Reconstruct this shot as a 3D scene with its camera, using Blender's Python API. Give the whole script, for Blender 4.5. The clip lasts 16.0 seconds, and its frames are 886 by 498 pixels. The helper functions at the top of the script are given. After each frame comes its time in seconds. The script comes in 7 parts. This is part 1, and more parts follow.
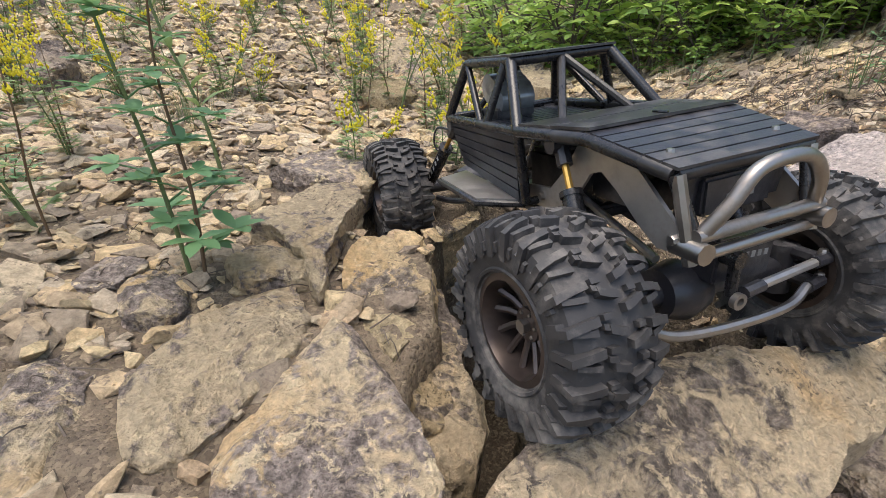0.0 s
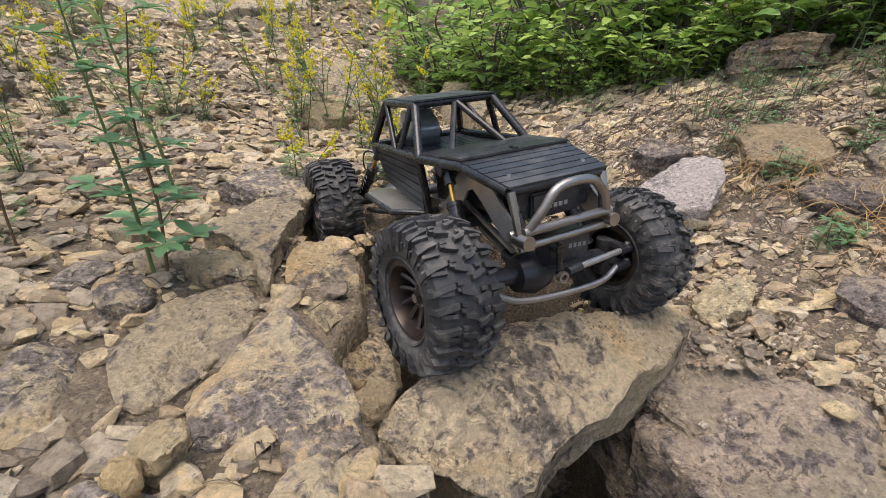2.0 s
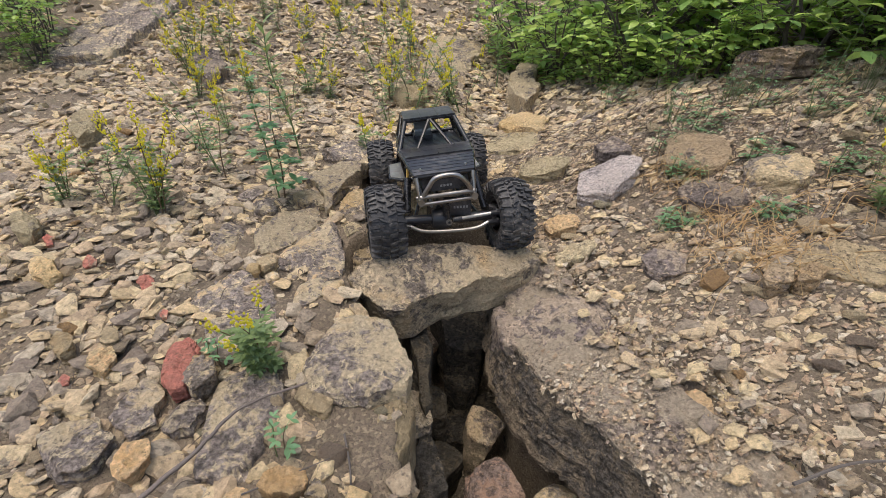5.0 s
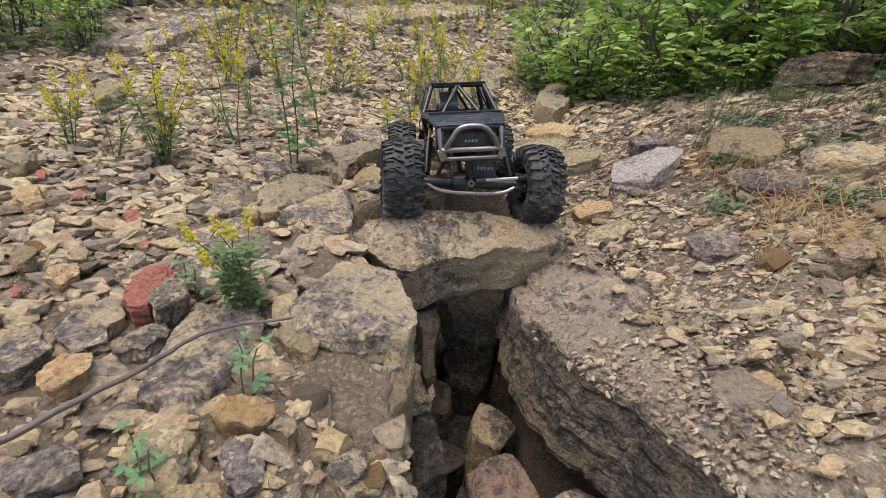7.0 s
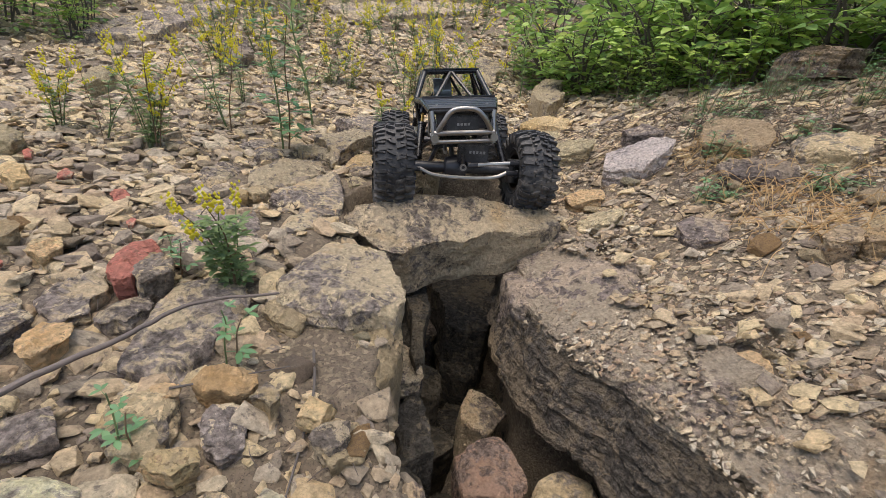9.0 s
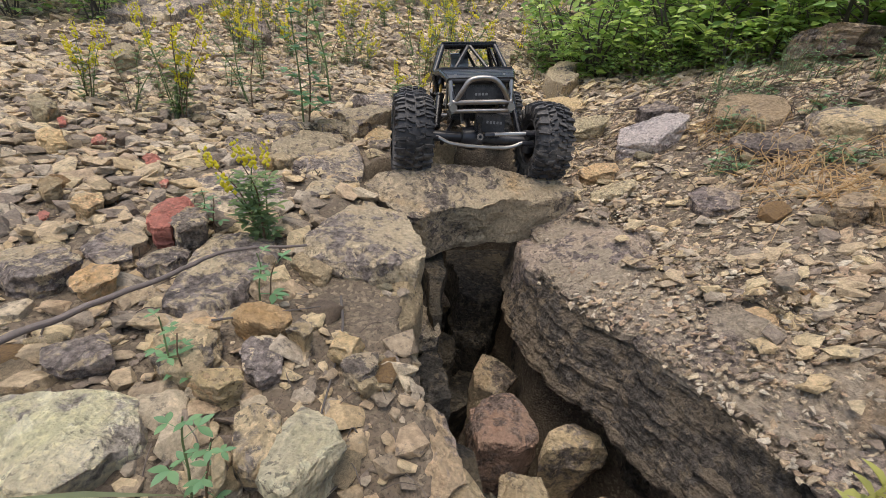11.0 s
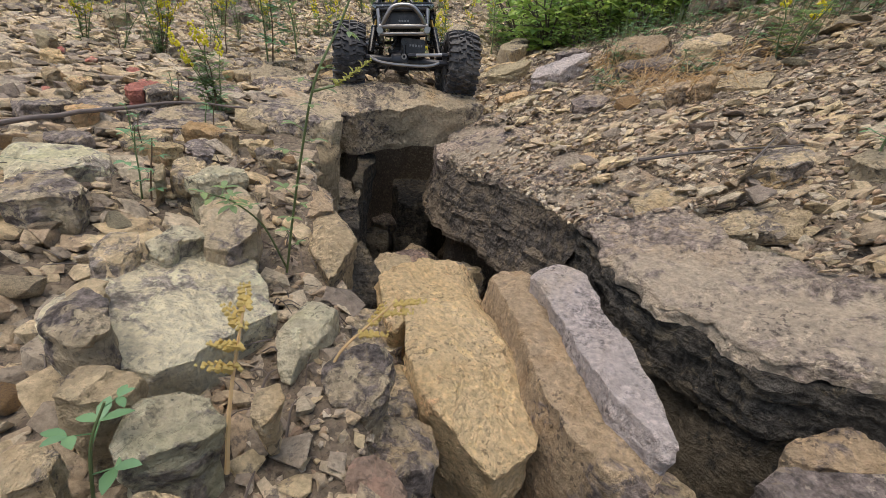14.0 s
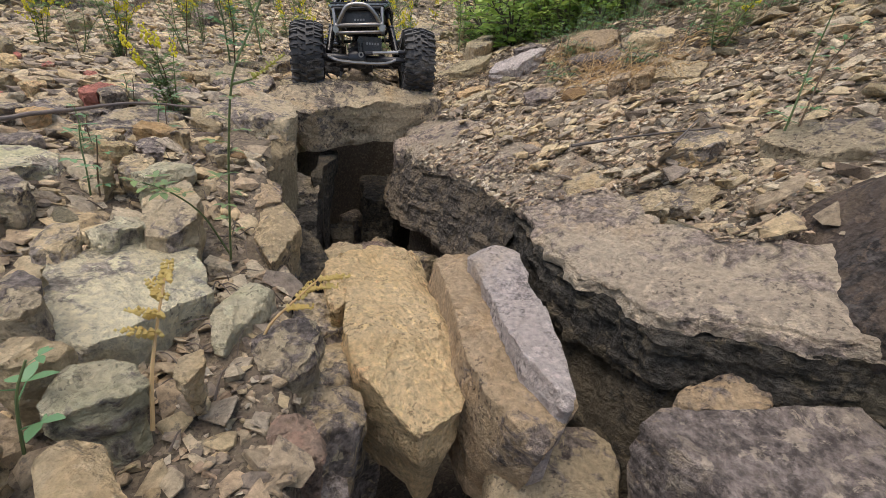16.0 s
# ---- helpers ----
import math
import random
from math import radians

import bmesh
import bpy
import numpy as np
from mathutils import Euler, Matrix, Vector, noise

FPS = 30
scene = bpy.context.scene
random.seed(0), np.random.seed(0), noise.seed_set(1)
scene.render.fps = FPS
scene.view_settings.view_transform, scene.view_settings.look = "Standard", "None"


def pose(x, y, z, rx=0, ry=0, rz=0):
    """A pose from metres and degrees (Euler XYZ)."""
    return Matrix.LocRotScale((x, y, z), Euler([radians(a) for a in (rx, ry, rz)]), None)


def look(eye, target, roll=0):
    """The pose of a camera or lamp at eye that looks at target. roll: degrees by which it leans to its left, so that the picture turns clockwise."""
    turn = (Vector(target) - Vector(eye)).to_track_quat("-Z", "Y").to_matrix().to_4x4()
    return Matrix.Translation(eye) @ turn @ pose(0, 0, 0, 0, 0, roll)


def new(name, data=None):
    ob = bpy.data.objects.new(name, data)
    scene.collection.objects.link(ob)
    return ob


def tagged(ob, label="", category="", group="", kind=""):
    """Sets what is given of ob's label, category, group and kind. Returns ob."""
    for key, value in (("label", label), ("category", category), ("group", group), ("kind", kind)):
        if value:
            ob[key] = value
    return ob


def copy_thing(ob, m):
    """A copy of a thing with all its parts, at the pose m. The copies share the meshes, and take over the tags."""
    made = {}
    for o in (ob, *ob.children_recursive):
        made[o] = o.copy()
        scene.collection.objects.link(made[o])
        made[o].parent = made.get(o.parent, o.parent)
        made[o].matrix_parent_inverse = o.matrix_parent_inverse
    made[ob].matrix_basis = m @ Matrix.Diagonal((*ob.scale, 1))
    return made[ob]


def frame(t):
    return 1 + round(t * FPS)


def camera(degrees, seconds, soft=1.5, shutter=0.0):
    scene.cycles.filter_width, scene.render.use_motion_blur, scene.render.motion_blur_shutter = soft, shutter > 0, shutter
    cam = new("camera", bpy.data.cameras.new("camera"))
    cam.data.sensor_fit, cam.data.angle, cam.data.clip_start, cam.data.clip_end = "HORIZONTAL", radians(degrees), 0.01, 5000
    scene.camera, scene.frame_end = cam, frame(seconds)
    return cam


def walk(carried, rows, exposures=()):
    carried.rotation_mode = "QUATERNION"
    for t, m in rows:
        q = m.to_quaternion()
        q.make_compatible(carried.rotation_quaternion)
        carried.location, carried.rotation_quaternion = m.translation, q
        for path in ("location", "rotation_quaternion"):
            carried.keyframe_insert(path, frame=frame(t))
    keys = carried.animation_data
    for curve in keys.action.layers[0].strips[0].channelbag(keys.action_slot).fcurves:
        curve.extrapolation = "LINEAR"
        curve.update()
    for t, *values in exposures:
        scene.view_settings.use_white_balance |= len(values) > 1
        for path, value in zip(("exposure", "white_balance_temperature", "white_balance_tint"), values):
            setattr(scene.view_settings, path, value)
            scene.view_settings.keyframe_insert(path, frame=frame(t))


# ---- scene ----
cam = camera(90.1, 16.0, soft=0.55)
PATH = [
    (0, (-0.029, 0.017, 0.44), (0.051, 1.833, -0.394), 0.5),
    (0.5, (-0.016, 0.005, 0.448), (0.094, 1.828, -0.368), 0.3),
    (1, (-0.022, -0.022, 0.458), (0.15, 1.812, -0.322), 0.7),
    (1.5, (-0.024, -0.064, 0.463), (0.222, 1.778, -0.278), 1.2),
    (2, (-0.005, -0.1, 0.476), (0.307, 1.715, -0.303), 2.3),
    (2.5, (0.025, -0.104, 0.569), (0.346, 1.67, -0.297), 3.4),
    (3, (0.061, -0.161, 0.626), (0.283, 1.589, -0.316), 3.0),
    (3.5, (0.159, -0.284, 0.674), (0.241, 1.448, -0.322), 2.2),
    (4, (0.209, -0.334, 0.646), (0.14, 1.381, -0.381), 1.6),
    (4.5, (0.211, -0.433, 0.669), (0.02, 1.265, -0.37), 1.0),
    (5, (0.285, -0.482, 0.666), (0.003, 1.224, -0.339), 0.9),
    (5.2, (0.28, -0.465, 0.637), (-0.026, 1.256, -0.335), 1.3),
    (7.3, (0.284, -0.476, 0.483), (-0.083, 1.323, -0.311), 4.8),
    (7.5, (0.284, -0.477, 0.479), (-0.083, 1.325, -0.309), 4.7),
    (8, (0.28, -0.484, 0.471), (-0.061, 1.327, -0.307), 5.3),
    (8.5, (0.285, -0.481, 0.466), (-0.034, 1.326, -0.329), 5.9),
    (8.7, (0.295, -0.48, 0.464), (-0.038, 1.325, -0.331), 5.7),
    (10.8, (0.291, -0.506, 0.447), (-0.078, 1.256, -0.424), 5.7),
    (11, (0.294, -0.522, 0.433), (-0.082, 1.252, -0.409), 6.0),
    (11.5, (0.349, -0.546, 0.379), (-0.062, 1.228, -0.447), 6.2),
    (12, (0.388, -0.588, 0.332), (-0.035, 1.191, -0.477), 6.9),
    (12.5, (0.443, -0.628, 0.3), (0.024, 1.145, -0.526), 7.2),
    (13, (0.459, -0.656, 0.302), (0.053, 1.124, -0.515), 7.0),
    (13.5, (0.481, -0.677, 0.314), (0.088, 1.11, -0.494), 6.5),
    (14, (0.508, -0.725, 0.299), (0.134, 1.072, -0.496), 6.1),
    (14.5, (0.508, -0.727, 0.299), (0.15, 1.076, -0.488), 5.8),
    (15, (0.529, -0.742, 0.298), (0.182, 1.065, -0.485), 5.4),
    (15.5, (0.542, -0.751, 0.297), (0.209, 1.058, -0.49), 5.1),
    (16, (0.566, -0.746, 0.299), (0.254, 1.064, -0.494), 4.9),
]
walk(cam, [(t, look(eye, target, roll)) for t, eye, target, roll in PATH], exposures=((0.0, 0.90), (1.0, 0.83), (2.0, 0.68), (3.5, 0.54), (5.0, 0.50), (8.0, 0.53), (11.0, 0.50), (12.5, 0.42), (14.0, 0.44), (16.0, 0.46)))

# ---- light: an overcast sky with a weak, very soft sun ----
world = bpy.data.worlds.new("overcast")
scene.world = world
world.use_nodes = True
wn, wl = world.node_tree.nodes, world.node_tree.links
sky = wn.new("ShaderNodeTexSky")
sky.sky_type, sky.sun_disc = "NISHITA", False
sky.sun_elevation, sky.sun_rotation = radians(78), radians(225)
sky.dust_density, sky.air_density = 4.0, 1.2
wn["Background"].inputs["Strength"].default_value = 0.15
wl.new(sky.outputs["Color"], wn["Background"].inputs["Color"])
sun_data = bpy.data.lights.new("sun", "SUN")
sun_data.energy, sun_data.angle, sun_data.color = 1.5, radians(50), (1.0, 0.92, 0.81)
sun = new("sun", sun_data)
sun.matrix_world = look((-0.9, -0.9, 6), (0, 0, 0))


# ---- materials ----
def nodes_of(name):
    m = bpy.data.materials.new(name)
    m.use_nodes = True
    n, l = m.node_tree.nodes, m.node_tree.links
    return m, n, l, n["Principled BSDF"]


def noise_node(n, l, vec, scale, detail=5.0, rough=0.6, distort=0.0):
    t = n.new("ShaderNodeTexNoise")
    t.inputs["Scale"].default_value, t.inputs["Detail"].default_value = scale, detail
    t.inputs["Roughness"].default_value, t.inputs["Distortion"].default_value = rough, distort
    l.new(vec, t.inputs["Vector"])
    return t.outputs["Fac"]


def ramp_node(n, l, fac, lo, hi):
    r = n.new("ShaderNodeMapRange")
    r.inputs["From Min"].default_value, r.inputs["From Max"].default_value = lo, hi
    l.new(fac, r.inputs["Value"])
    return r.outputs["Result"]


def mix_node(n, l, fac, a, b, kind="MIX"):
    m = n.new("ShaderNodeMix")
    m.data_type, m.blend_type = "RGBA", kind
    for socket, v in ((m.inputs["Factor"], fac), (m.inputs["A"], a), (m.inputs["B"], b)):
        if isinstance(v, (int, float)):
            socket.default_value = v
        elif isinstance(v, tuple):
            socket.default_value = (*v, 1)
        else:
            l.new(v, socket)
    return m.outputs["Result"]


def math_node(n, l, op, a, b):
    m = n.new("ShaderNodeMath")
    m.operation = op
    for socket, v in zip(m.inputs, (a, b)):
        if isinstance(v, (int, float)):
            socket.default_value = v
        else:
            l.new(v, socket)
    return m.outputs[0]


def own_vector(n, l):
    """Object coordinates, shifted from object to object."""
    tc, info = n.new("ShaderNodeTexCoord"), n.new("ShaderNodeObjectInfo")
    add = n.new("ShaderNodeVectorMath")
    add.operation = "MULTIPLY_ADD"
    l.new(info.outputs["Random"], add.inputs[0])
    add.inputs[1].default_value = (7.0, 13.0, 5.0)
    l.new(tc.outputs["Object"], add.inputs[2])
    return add.outputs[0], info.outputs["Random"]


def bump_node(n, l, height, bsdf, strength, distance):
    b = n.new("ShaderNodeBump")
    b.inputs["Strength"].default_value, b.inputs["Distance"].default_value = strength, distance
    l.new(height, b.inputs["Height"])
    l.new(b.outputs["Normal"], bsdf.inputs["Normal"])


def stone(name, base, alt, crust, cover, strata=0.0, vary=0.25, patch=None):
    """Sandstone: two body colours, a mottled crust over part of it, fine specks, pits and grain."""
    m, n, l, bsdf = nodes_of(name)
    vec, rnd = own_vector(n, l)
    broad = noise_node(n, l, vec, 7, 6, 0.65, 0.4)
    col = mix_node(n, l, ramp_node(n, l, broad, 0.38, 0.62), base, alt)
    warm = noise_node(n, l, vec, 5, 6, 0.62, 0.8)
    col = mix_node(n, l, math_node(n, l, "MULTIPLY", ramp_node(n, l, warm, 0.56, 0.68), 0.8), col, patch or tuple(min(1, c * f) for c, f in zip(base, (0.96, 0.84, 0.68))))
    grain = noise_node(n, l, vec, 170, 5, 0.65)
    # weathered crust: whole where it lies thick, broken into blotches and flecks where it is thin
    blot = noise_node(n, l, vec, 52, 7, 0.66, 0.6)
    wide = noise_node(n, l, vec, 8, 5, 0.6, 0.3)
    mask = math_node(n, l, "ADD", math_node(n, l, "ADD", blot, math_node(n, l, "MULTIPLY", wide, 1.25)), math_node(n, l, "MULTIPLY", math_node(n, l, "SUBTRACT", rnd, 0.5), 0.24))
    level = 1.125 - 0.55 * (cover - 0.45)
    crusted = mix_node(n, l, ramp_node(n, l, noise_node(n, l, vec, 85, 7, 0.7), 0.38, 0.62), tuple(c * 0.70 for c in crust), tuple(c * 1.85 for c in crust))
    col = mix_node(n, l, ramp_node(n, l, mask, level - 0.05, level + 0.06), col, crusted)
    flake = math_node(n, l, "ADD", noise_node(n, l, vec, 64, 7, 0.68, 0.5), math_node(n, l, "MULTIPLY", broad, 0.5))
    col = mix_node(n, l, math_node(n, l, "MULTIPLY", ramp_node(n, l, flake, 0.83, 0.87), 0.8), col, tuple(min(0.75, c * 1.18) for c in base))
    # dark lichen specks in clusters
    cluster = ramp_node(n, l, noise_node(n, l, vec, 14, 4, 0.6), 0.48, 0.60)
    speck = ramp_node(n, l, noise_node(n, l, vec, 210, 3, 0.6), 0.56, 0.62)
    col = mix_node(n, l, math_node(n, l, "MULTIPLY", math_node(n, l, "MULTIPLY", speck, cluster), 0.7), col, tuple(c * 0.45 for c in crust))
    shade = n.new("ShaderNodeMapRange")
    shade.inputs["From Min"].default_value, shade.inputs["From Max"].default_value = 0.30, 0.70
    shade.inputs["To Min"].default_value, shade.inputs["To Max"].default_value = 0.74, 1.30
    l.new(grain, shade.inputs["Value"])
    scaled = n.new("ShaderNodeVectorMath")
    scaled.operation = "SCALE"
    l.new(col, scaled.inputs[0])
    l.new(shade.outputs["Result"], scaled.inputs["Scale"])
    col = scaled.outputs[0]
    crack = math_node(n, l, "ABSOLUTE", math_node(n, l, "SUBTRACT", noise_node(n, l, vec, 11, 7, 0.62, 0.6), 0.5), 0.0)
    line = math_node(n, l, "MULTIPLY", ramp_node(n, l, crack, 0.005, 0.001), ramp_node(n, l, wide, 0.45, 0.6))
    col = mix_node(n, l, math_node(n, l, "MULTIPLY", line, 0.4), col, tuple(c * 0.25 for c in crust))
    hsv = n.new("ShaderNodeHueSaturation")
    val = n.new("ShaderNodeMapRange")
    val.inputs["To Min"].default_value, val.inputs["To Max"].default_value = 1 - vary, 1 + vary
    l.new(rnd, val.inputs["Value"])
    l.new(val.outputs["Result"], hsv.inputs["Value"])
    l.new(col, hsv.inputs["Color"])
    l.new(hsv.outputs["Color"], bsdf.inputs["Base Color"])
    bsdf.inputs["Roughness"].default_value = 0.92
    bsdf.inputs["Specular IOR Level"].default_value = 0.25
    height = math_node(n, l, "ADD", math_node(n, l, "ADD", math_node(n, l, "MULTIPLY", grain, 0.9), math_node(n, l, "MULTIPLY", blot, 1.3)), math_node(n, l, "MULTIPLY", noise_node(n, l, vec, 28, 8, 0.68), 1.6))
    if strata:
        mp = n.new("ShaderNodeMapping")
        mp.inputs["Scale"].default_value = (14, 14, 85)
        l.new(vec, mp.inputs["Vector"])
        lay = noise_node(n, l, mp.outputs["Vector"], 1.0, 4, 0.6)
        height = math_node(n, l, "ADD", height, math_node(n, l, "MULTIPLY", lay, strata))
    bump_node(n, l, height, bsdf, 1.0, 0.014)
    return m


lichen = stone("crusted_sandstone", (0.65, 0.525, 0.345), (0.53, 0.43, 0.295), (0.215, 0.178, 0.155), 0.46)
tan = stone("buff_sandstone", (0.61, 0.48, 0.295), (0.52, 0.40, 0.245), (0.20, 0.165, 0.135), 0.28)
pale = stone("pale_sandstone", (0.66, 0.59, 0.41), (0.60, 0.52, 0.35), (0.25, 0.215, 0.175), 0.22, patch=(0.58, 0.54, 0.32))
yellow = stone("yellow_sandstone", (0.58, 0.48, 0.30), (0.51, 0.41, 0.26), (0.21, 0.175, 0.13), 0.22)
ochre = stone("ochre_sandstone", (0.66, 0.48, 0.255), (0.62, 0.47, 0.28), (0.42, 0.28, 0.15), 0.08, patch=(0.55, 0.37, 0.17))
orange = stone("orange_sandstone", (0.57, 0.42, 0.26), (0.50, 0.375, 0.245), (0.20, 0.16, 0.135), 0.26, patch=(0.52, 0.34, 0.18))
pink = stone("pink_sandstone", (0.38, 0.245, 0.18), (0.35, 0.25, 0.185), (0.16, 0.12, 0.10), 0.34)
lilac = stone("lilac_sandstone", (0.58, 0.50, 0.46), (0.52, 0.445, 0.40), (0.33, 0.285, 0.265), 0.10, patch=(0.56, 0.45, 0.33))
slab = stone("slab_sandstone", (0.60, 0.48, 0.32), (0.48, 0.385, 0.265), (0.17, 0.14, 0.115), 0.34)
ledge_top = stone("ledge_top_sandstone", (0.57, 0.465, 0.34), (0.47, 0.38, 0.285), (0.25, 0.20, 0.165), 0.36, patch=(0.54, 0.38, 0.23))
dark = stone("dark_brown_sandstone", (0.17, 0.125, 0.095), (0.12, 0.095, 0.08), (0.07, 0.06, 0.055), 0.5, patch=(0.26, 0.19, 0.12))
# dark weathered layered stone, with the fissure's shade also put into its colour
shaded_stone = stone("shaded_layered_sandstone", (0.16, 0.128, 0.085), (0.10, 0.085, 0.062), (0.050, 0.044, 0.036), 0.50, strata=1.2, patch=(0.20, 0.155, 0.095))
# the ledge's front: shade put into the colour, so it sits darker than the top
shaded_face_stone = stone("shaded_ledge_face_sandstone", (0.21, 0.165, 0.115), (0.15, 0.12, 0.088), (0.075, 0.064, 0.053), 0.44, strata=1.4, patch=(0.27, 0.20, 0.12))
rust = stone("rust_ochre_sandstone", (0.60, 0.41, 0.22), (0.54, 0.39, 0.235), (0.28, 0.20, 0.13), 0.12, patch=(0.58, 0.36, 0.16))
grey_brown = stone("grey_brown_sandstone", (0.42, 0.34, 0.26), (0.30, 0.245, 0.20), (0.17, 0.138, 0.12), 0.48, patch=(0.50, 0.34, 0.18))
brown = stone("brown_sandstone", (0.46, 0.365, 0.27), (0.37, 0.29, 0.225), (0.16, 0.13, 0.115), 0.40, patch=(0.46, 0.33, 0.20))
red = stone("red_painted_stone", (0.62, 0.22, 0.165), (0.56, 0.23, 0.17), (0.42, 0.30, 0.21), 0.28, vary=0.1, patch=(0.60, 0.27, 0.19))


def loose(name, colours, darkness=0.3, per_island=True):
    """Loose chips: a colour for each, with grain."""
    m, n, l, bsdf = nodes_of(name)
    tc = n.new("ShaderNodeTexCoord")
    vec = tc.outputs["Object"]
    if per_island:
        rnd = n.new("ShaderNodeNewGeometry").outputs["Random Per Island"]
    else:
        vec, rnd = own_vector(n, l)
    cr = n.new("ShaderNodeValToRGB")
    cr.color_ramp.interpolation = "CONSTANT"
    while len(cr.color_ramp.elements) < len(colours):
        cr.color_ramp.elements.new(0.5)
    for i, c in enumerate(colours):
        cr.color_ramp.elements[i].position, cr.color_ramp.elements[i].color = i / len(colours), (*c, 1)
    l.new(rnd, cr.inputs["Fac"])
    grain = noise_node(n, l, vec, 90, 6, 0.7)
    col = mix_node(n, l, math_node(n, l, "MULTIPLY", ramp_node(n, l, grain, 0.56, 0.64), 0.8), cr.outputs["Color"], (0.16, 0.135, 0.115))
    big = noise_node(n, l, vec, 18, 4)
    col = mix_node(n, l, math_node(n, l, "MULTIPLY", ramp_node(n, l, big, 0.45, 0.7), darkness), col, (0.13, 0.105, 0.085))
    shade = n.new("ShaderNodeMapRange")
    shade.inputs["From Min"].default_value, shade.inputs["From Max"].default_value = 0.32, 0.68
    shade.inputs["To Min"].default_value, shade.inputs["To Max"].default_value = 0.55, 1.40
    l.new(noise_node(n, l, vec, 120, 9, 0.75), shade.inputs["Value"])
    scaled = n.new("ShaderNodeVectorMath")
    scaled.operation = "SCALE"
    l.new(col, scaled.inputs[0])
    l.new(shade.outputs["Result"], scaled.inputs["Scale"])
    l.new(scaled.outputs[0], bsdf.inputs["Base Color"])
    bsdf.inputs["Roughness"].default_value, bsdf.inputs["Specular IOR Level"].default_value = 0.92, 0.25
    bump_node(n, l, noise_node(n, l, vec, 150, 8, 0.75), bsdf, 1.0, 0.006)
    return m


CHIPS = [(min(0.7, r * 1.14), min(0.6, g * 1.11), min(0.5, b * 1.06)) for r, g, b in [(0.546, 0.444, 0.292), (0.483, 0.381, 0.254), (0.381, 0.305, 0.216), (0.572, 0.464, 0.292), (0.305, 0.254, 0.197), (0.533, 0.413, 0.254), (0.432, 0.368, 0.286), (0.254, 0.21, 0.171), (0.533, 0.451, 0.33), (0.45, 0.345, 0.235)]]
chip_mat = loose("loose_sandstone_chips", CHIPS)
stone_mat = loose("loose_sandstone", CHIPS[:4] + [(0.42, 0.26, 0.12), (0.38, 0.30, 0.19), (0.29, 0.22, 0.16), (0.44, 0.38, 0.25)], 0.55, False)
grey_chip_mat = loose("grey_gravel", [(min(0.68, r * 1.12), min(0.58, g * 1.10), min(0.48, b * 1.06)) for r, g, b in [(0.512, 0.415, 0.293), (0.403, 0.323, 0.244), (0.573, 0.47, 0.329), (0.293, 0.232, 0.183), (0.488, 0.366, 0.244), (0.586, 0.512, 0.403), (0.439, 0.317, 0.22)]])


def plain(name, colour, rough, metal=0.0, dirt=None, dirt_amount=0.5, scale=60.0, bump=0.25, sub=0.0):
    m, n, l, bsdf = nodes_of(name)
    vec, rnd = own_vector(n, l)
    a = noise_node(n, l, vec, scale, 6, 0.65)
    b = noise_node(n, l, vec, scale * 0.22, 4)
    col = mix_node(n, l, ramp_node(n, l, a, 0.3, 0.75), tuple(c * 0.8 for c in colour), tuple(min(1, c * 1.2) for c in colour))
    if dirt:
        mask = math_node(n, l, "MULTIPLY", ramp_node(n, l, math_node(n, l, "ADD", math_node(n, l, "MULTIPLY", a, 0.6), math_node(n, l, "MULTIPLY", b, 0.6)), 0.58, 0.78), dirt_amount)
        col = mix_node(n, l, mask, col, dirt)
        l.new(ramp_node(n, l, mask, -rough / (1 - rough + 1e-3) * 0.7, 1.0), bsdf.inputs["Roughness"])
    bsdf.inputs["Roughness"].default_value, bsdf.inputs["Metallic"].default_value = rough, metal
    l.new(col, bsdf.inputs["Base Color"])
    bump_node(n, l, a, bsdf, bump, 0.001)
    return m


def leafy(name, colours, rough=0.5, scale=25.0):
    """Leaves: a tint for each, light passing through."""
    m, n, l, bsdf = nodes_of(name)
    rnd = n.new("ShaderNodeNewGeometry").outputs["Random Per Island"]
    cr = n.new("ShaderNodeValToRGB")
    while len(cr.color_ramp.elements) < len(colours):
        cr.color_ramp.elements.new(0.5)
    for i, c in enumerate(colours):
        cr.color_ramp.elements[i].position, cr.color_ramp.elements[i].color = i / max(1, len(colours) - 1), (*c, 1)
    l.new(rnd, cr.inputs["Fac"])
    vec = n.new("ShaderNodeTexCoord").outputs["Object"]
    a = noise_node(n, l, vec, scale, 4)
    col = mix_node(n, l, math_node(n, l, "MULTIPLY", a, 0.5), cr.outputs["Color"], tuple(c * 0.6 for c in colours[0]))
    l.new(col, bsdf.inputs["Base Color"])
    bsdf.inputs["Roughness"].default_value = rough
    tr = n.new("ShaderNodeBsdfTranslucent")
    l.new(col, tr.inputs["Color"])
    mx = n.new("ShaderNodeMixShader")
    mx.inputs["Fac"].default_value = 0.42
    l.new(bsdf.outputs["BSDF"], mx.inputs[1])
    l.new(tr.outputs["BSDF"], mx.inputs[2])
    l.new(mx.outputs["Shader"], n["Material Output"].inputs["Surface"])
    return m


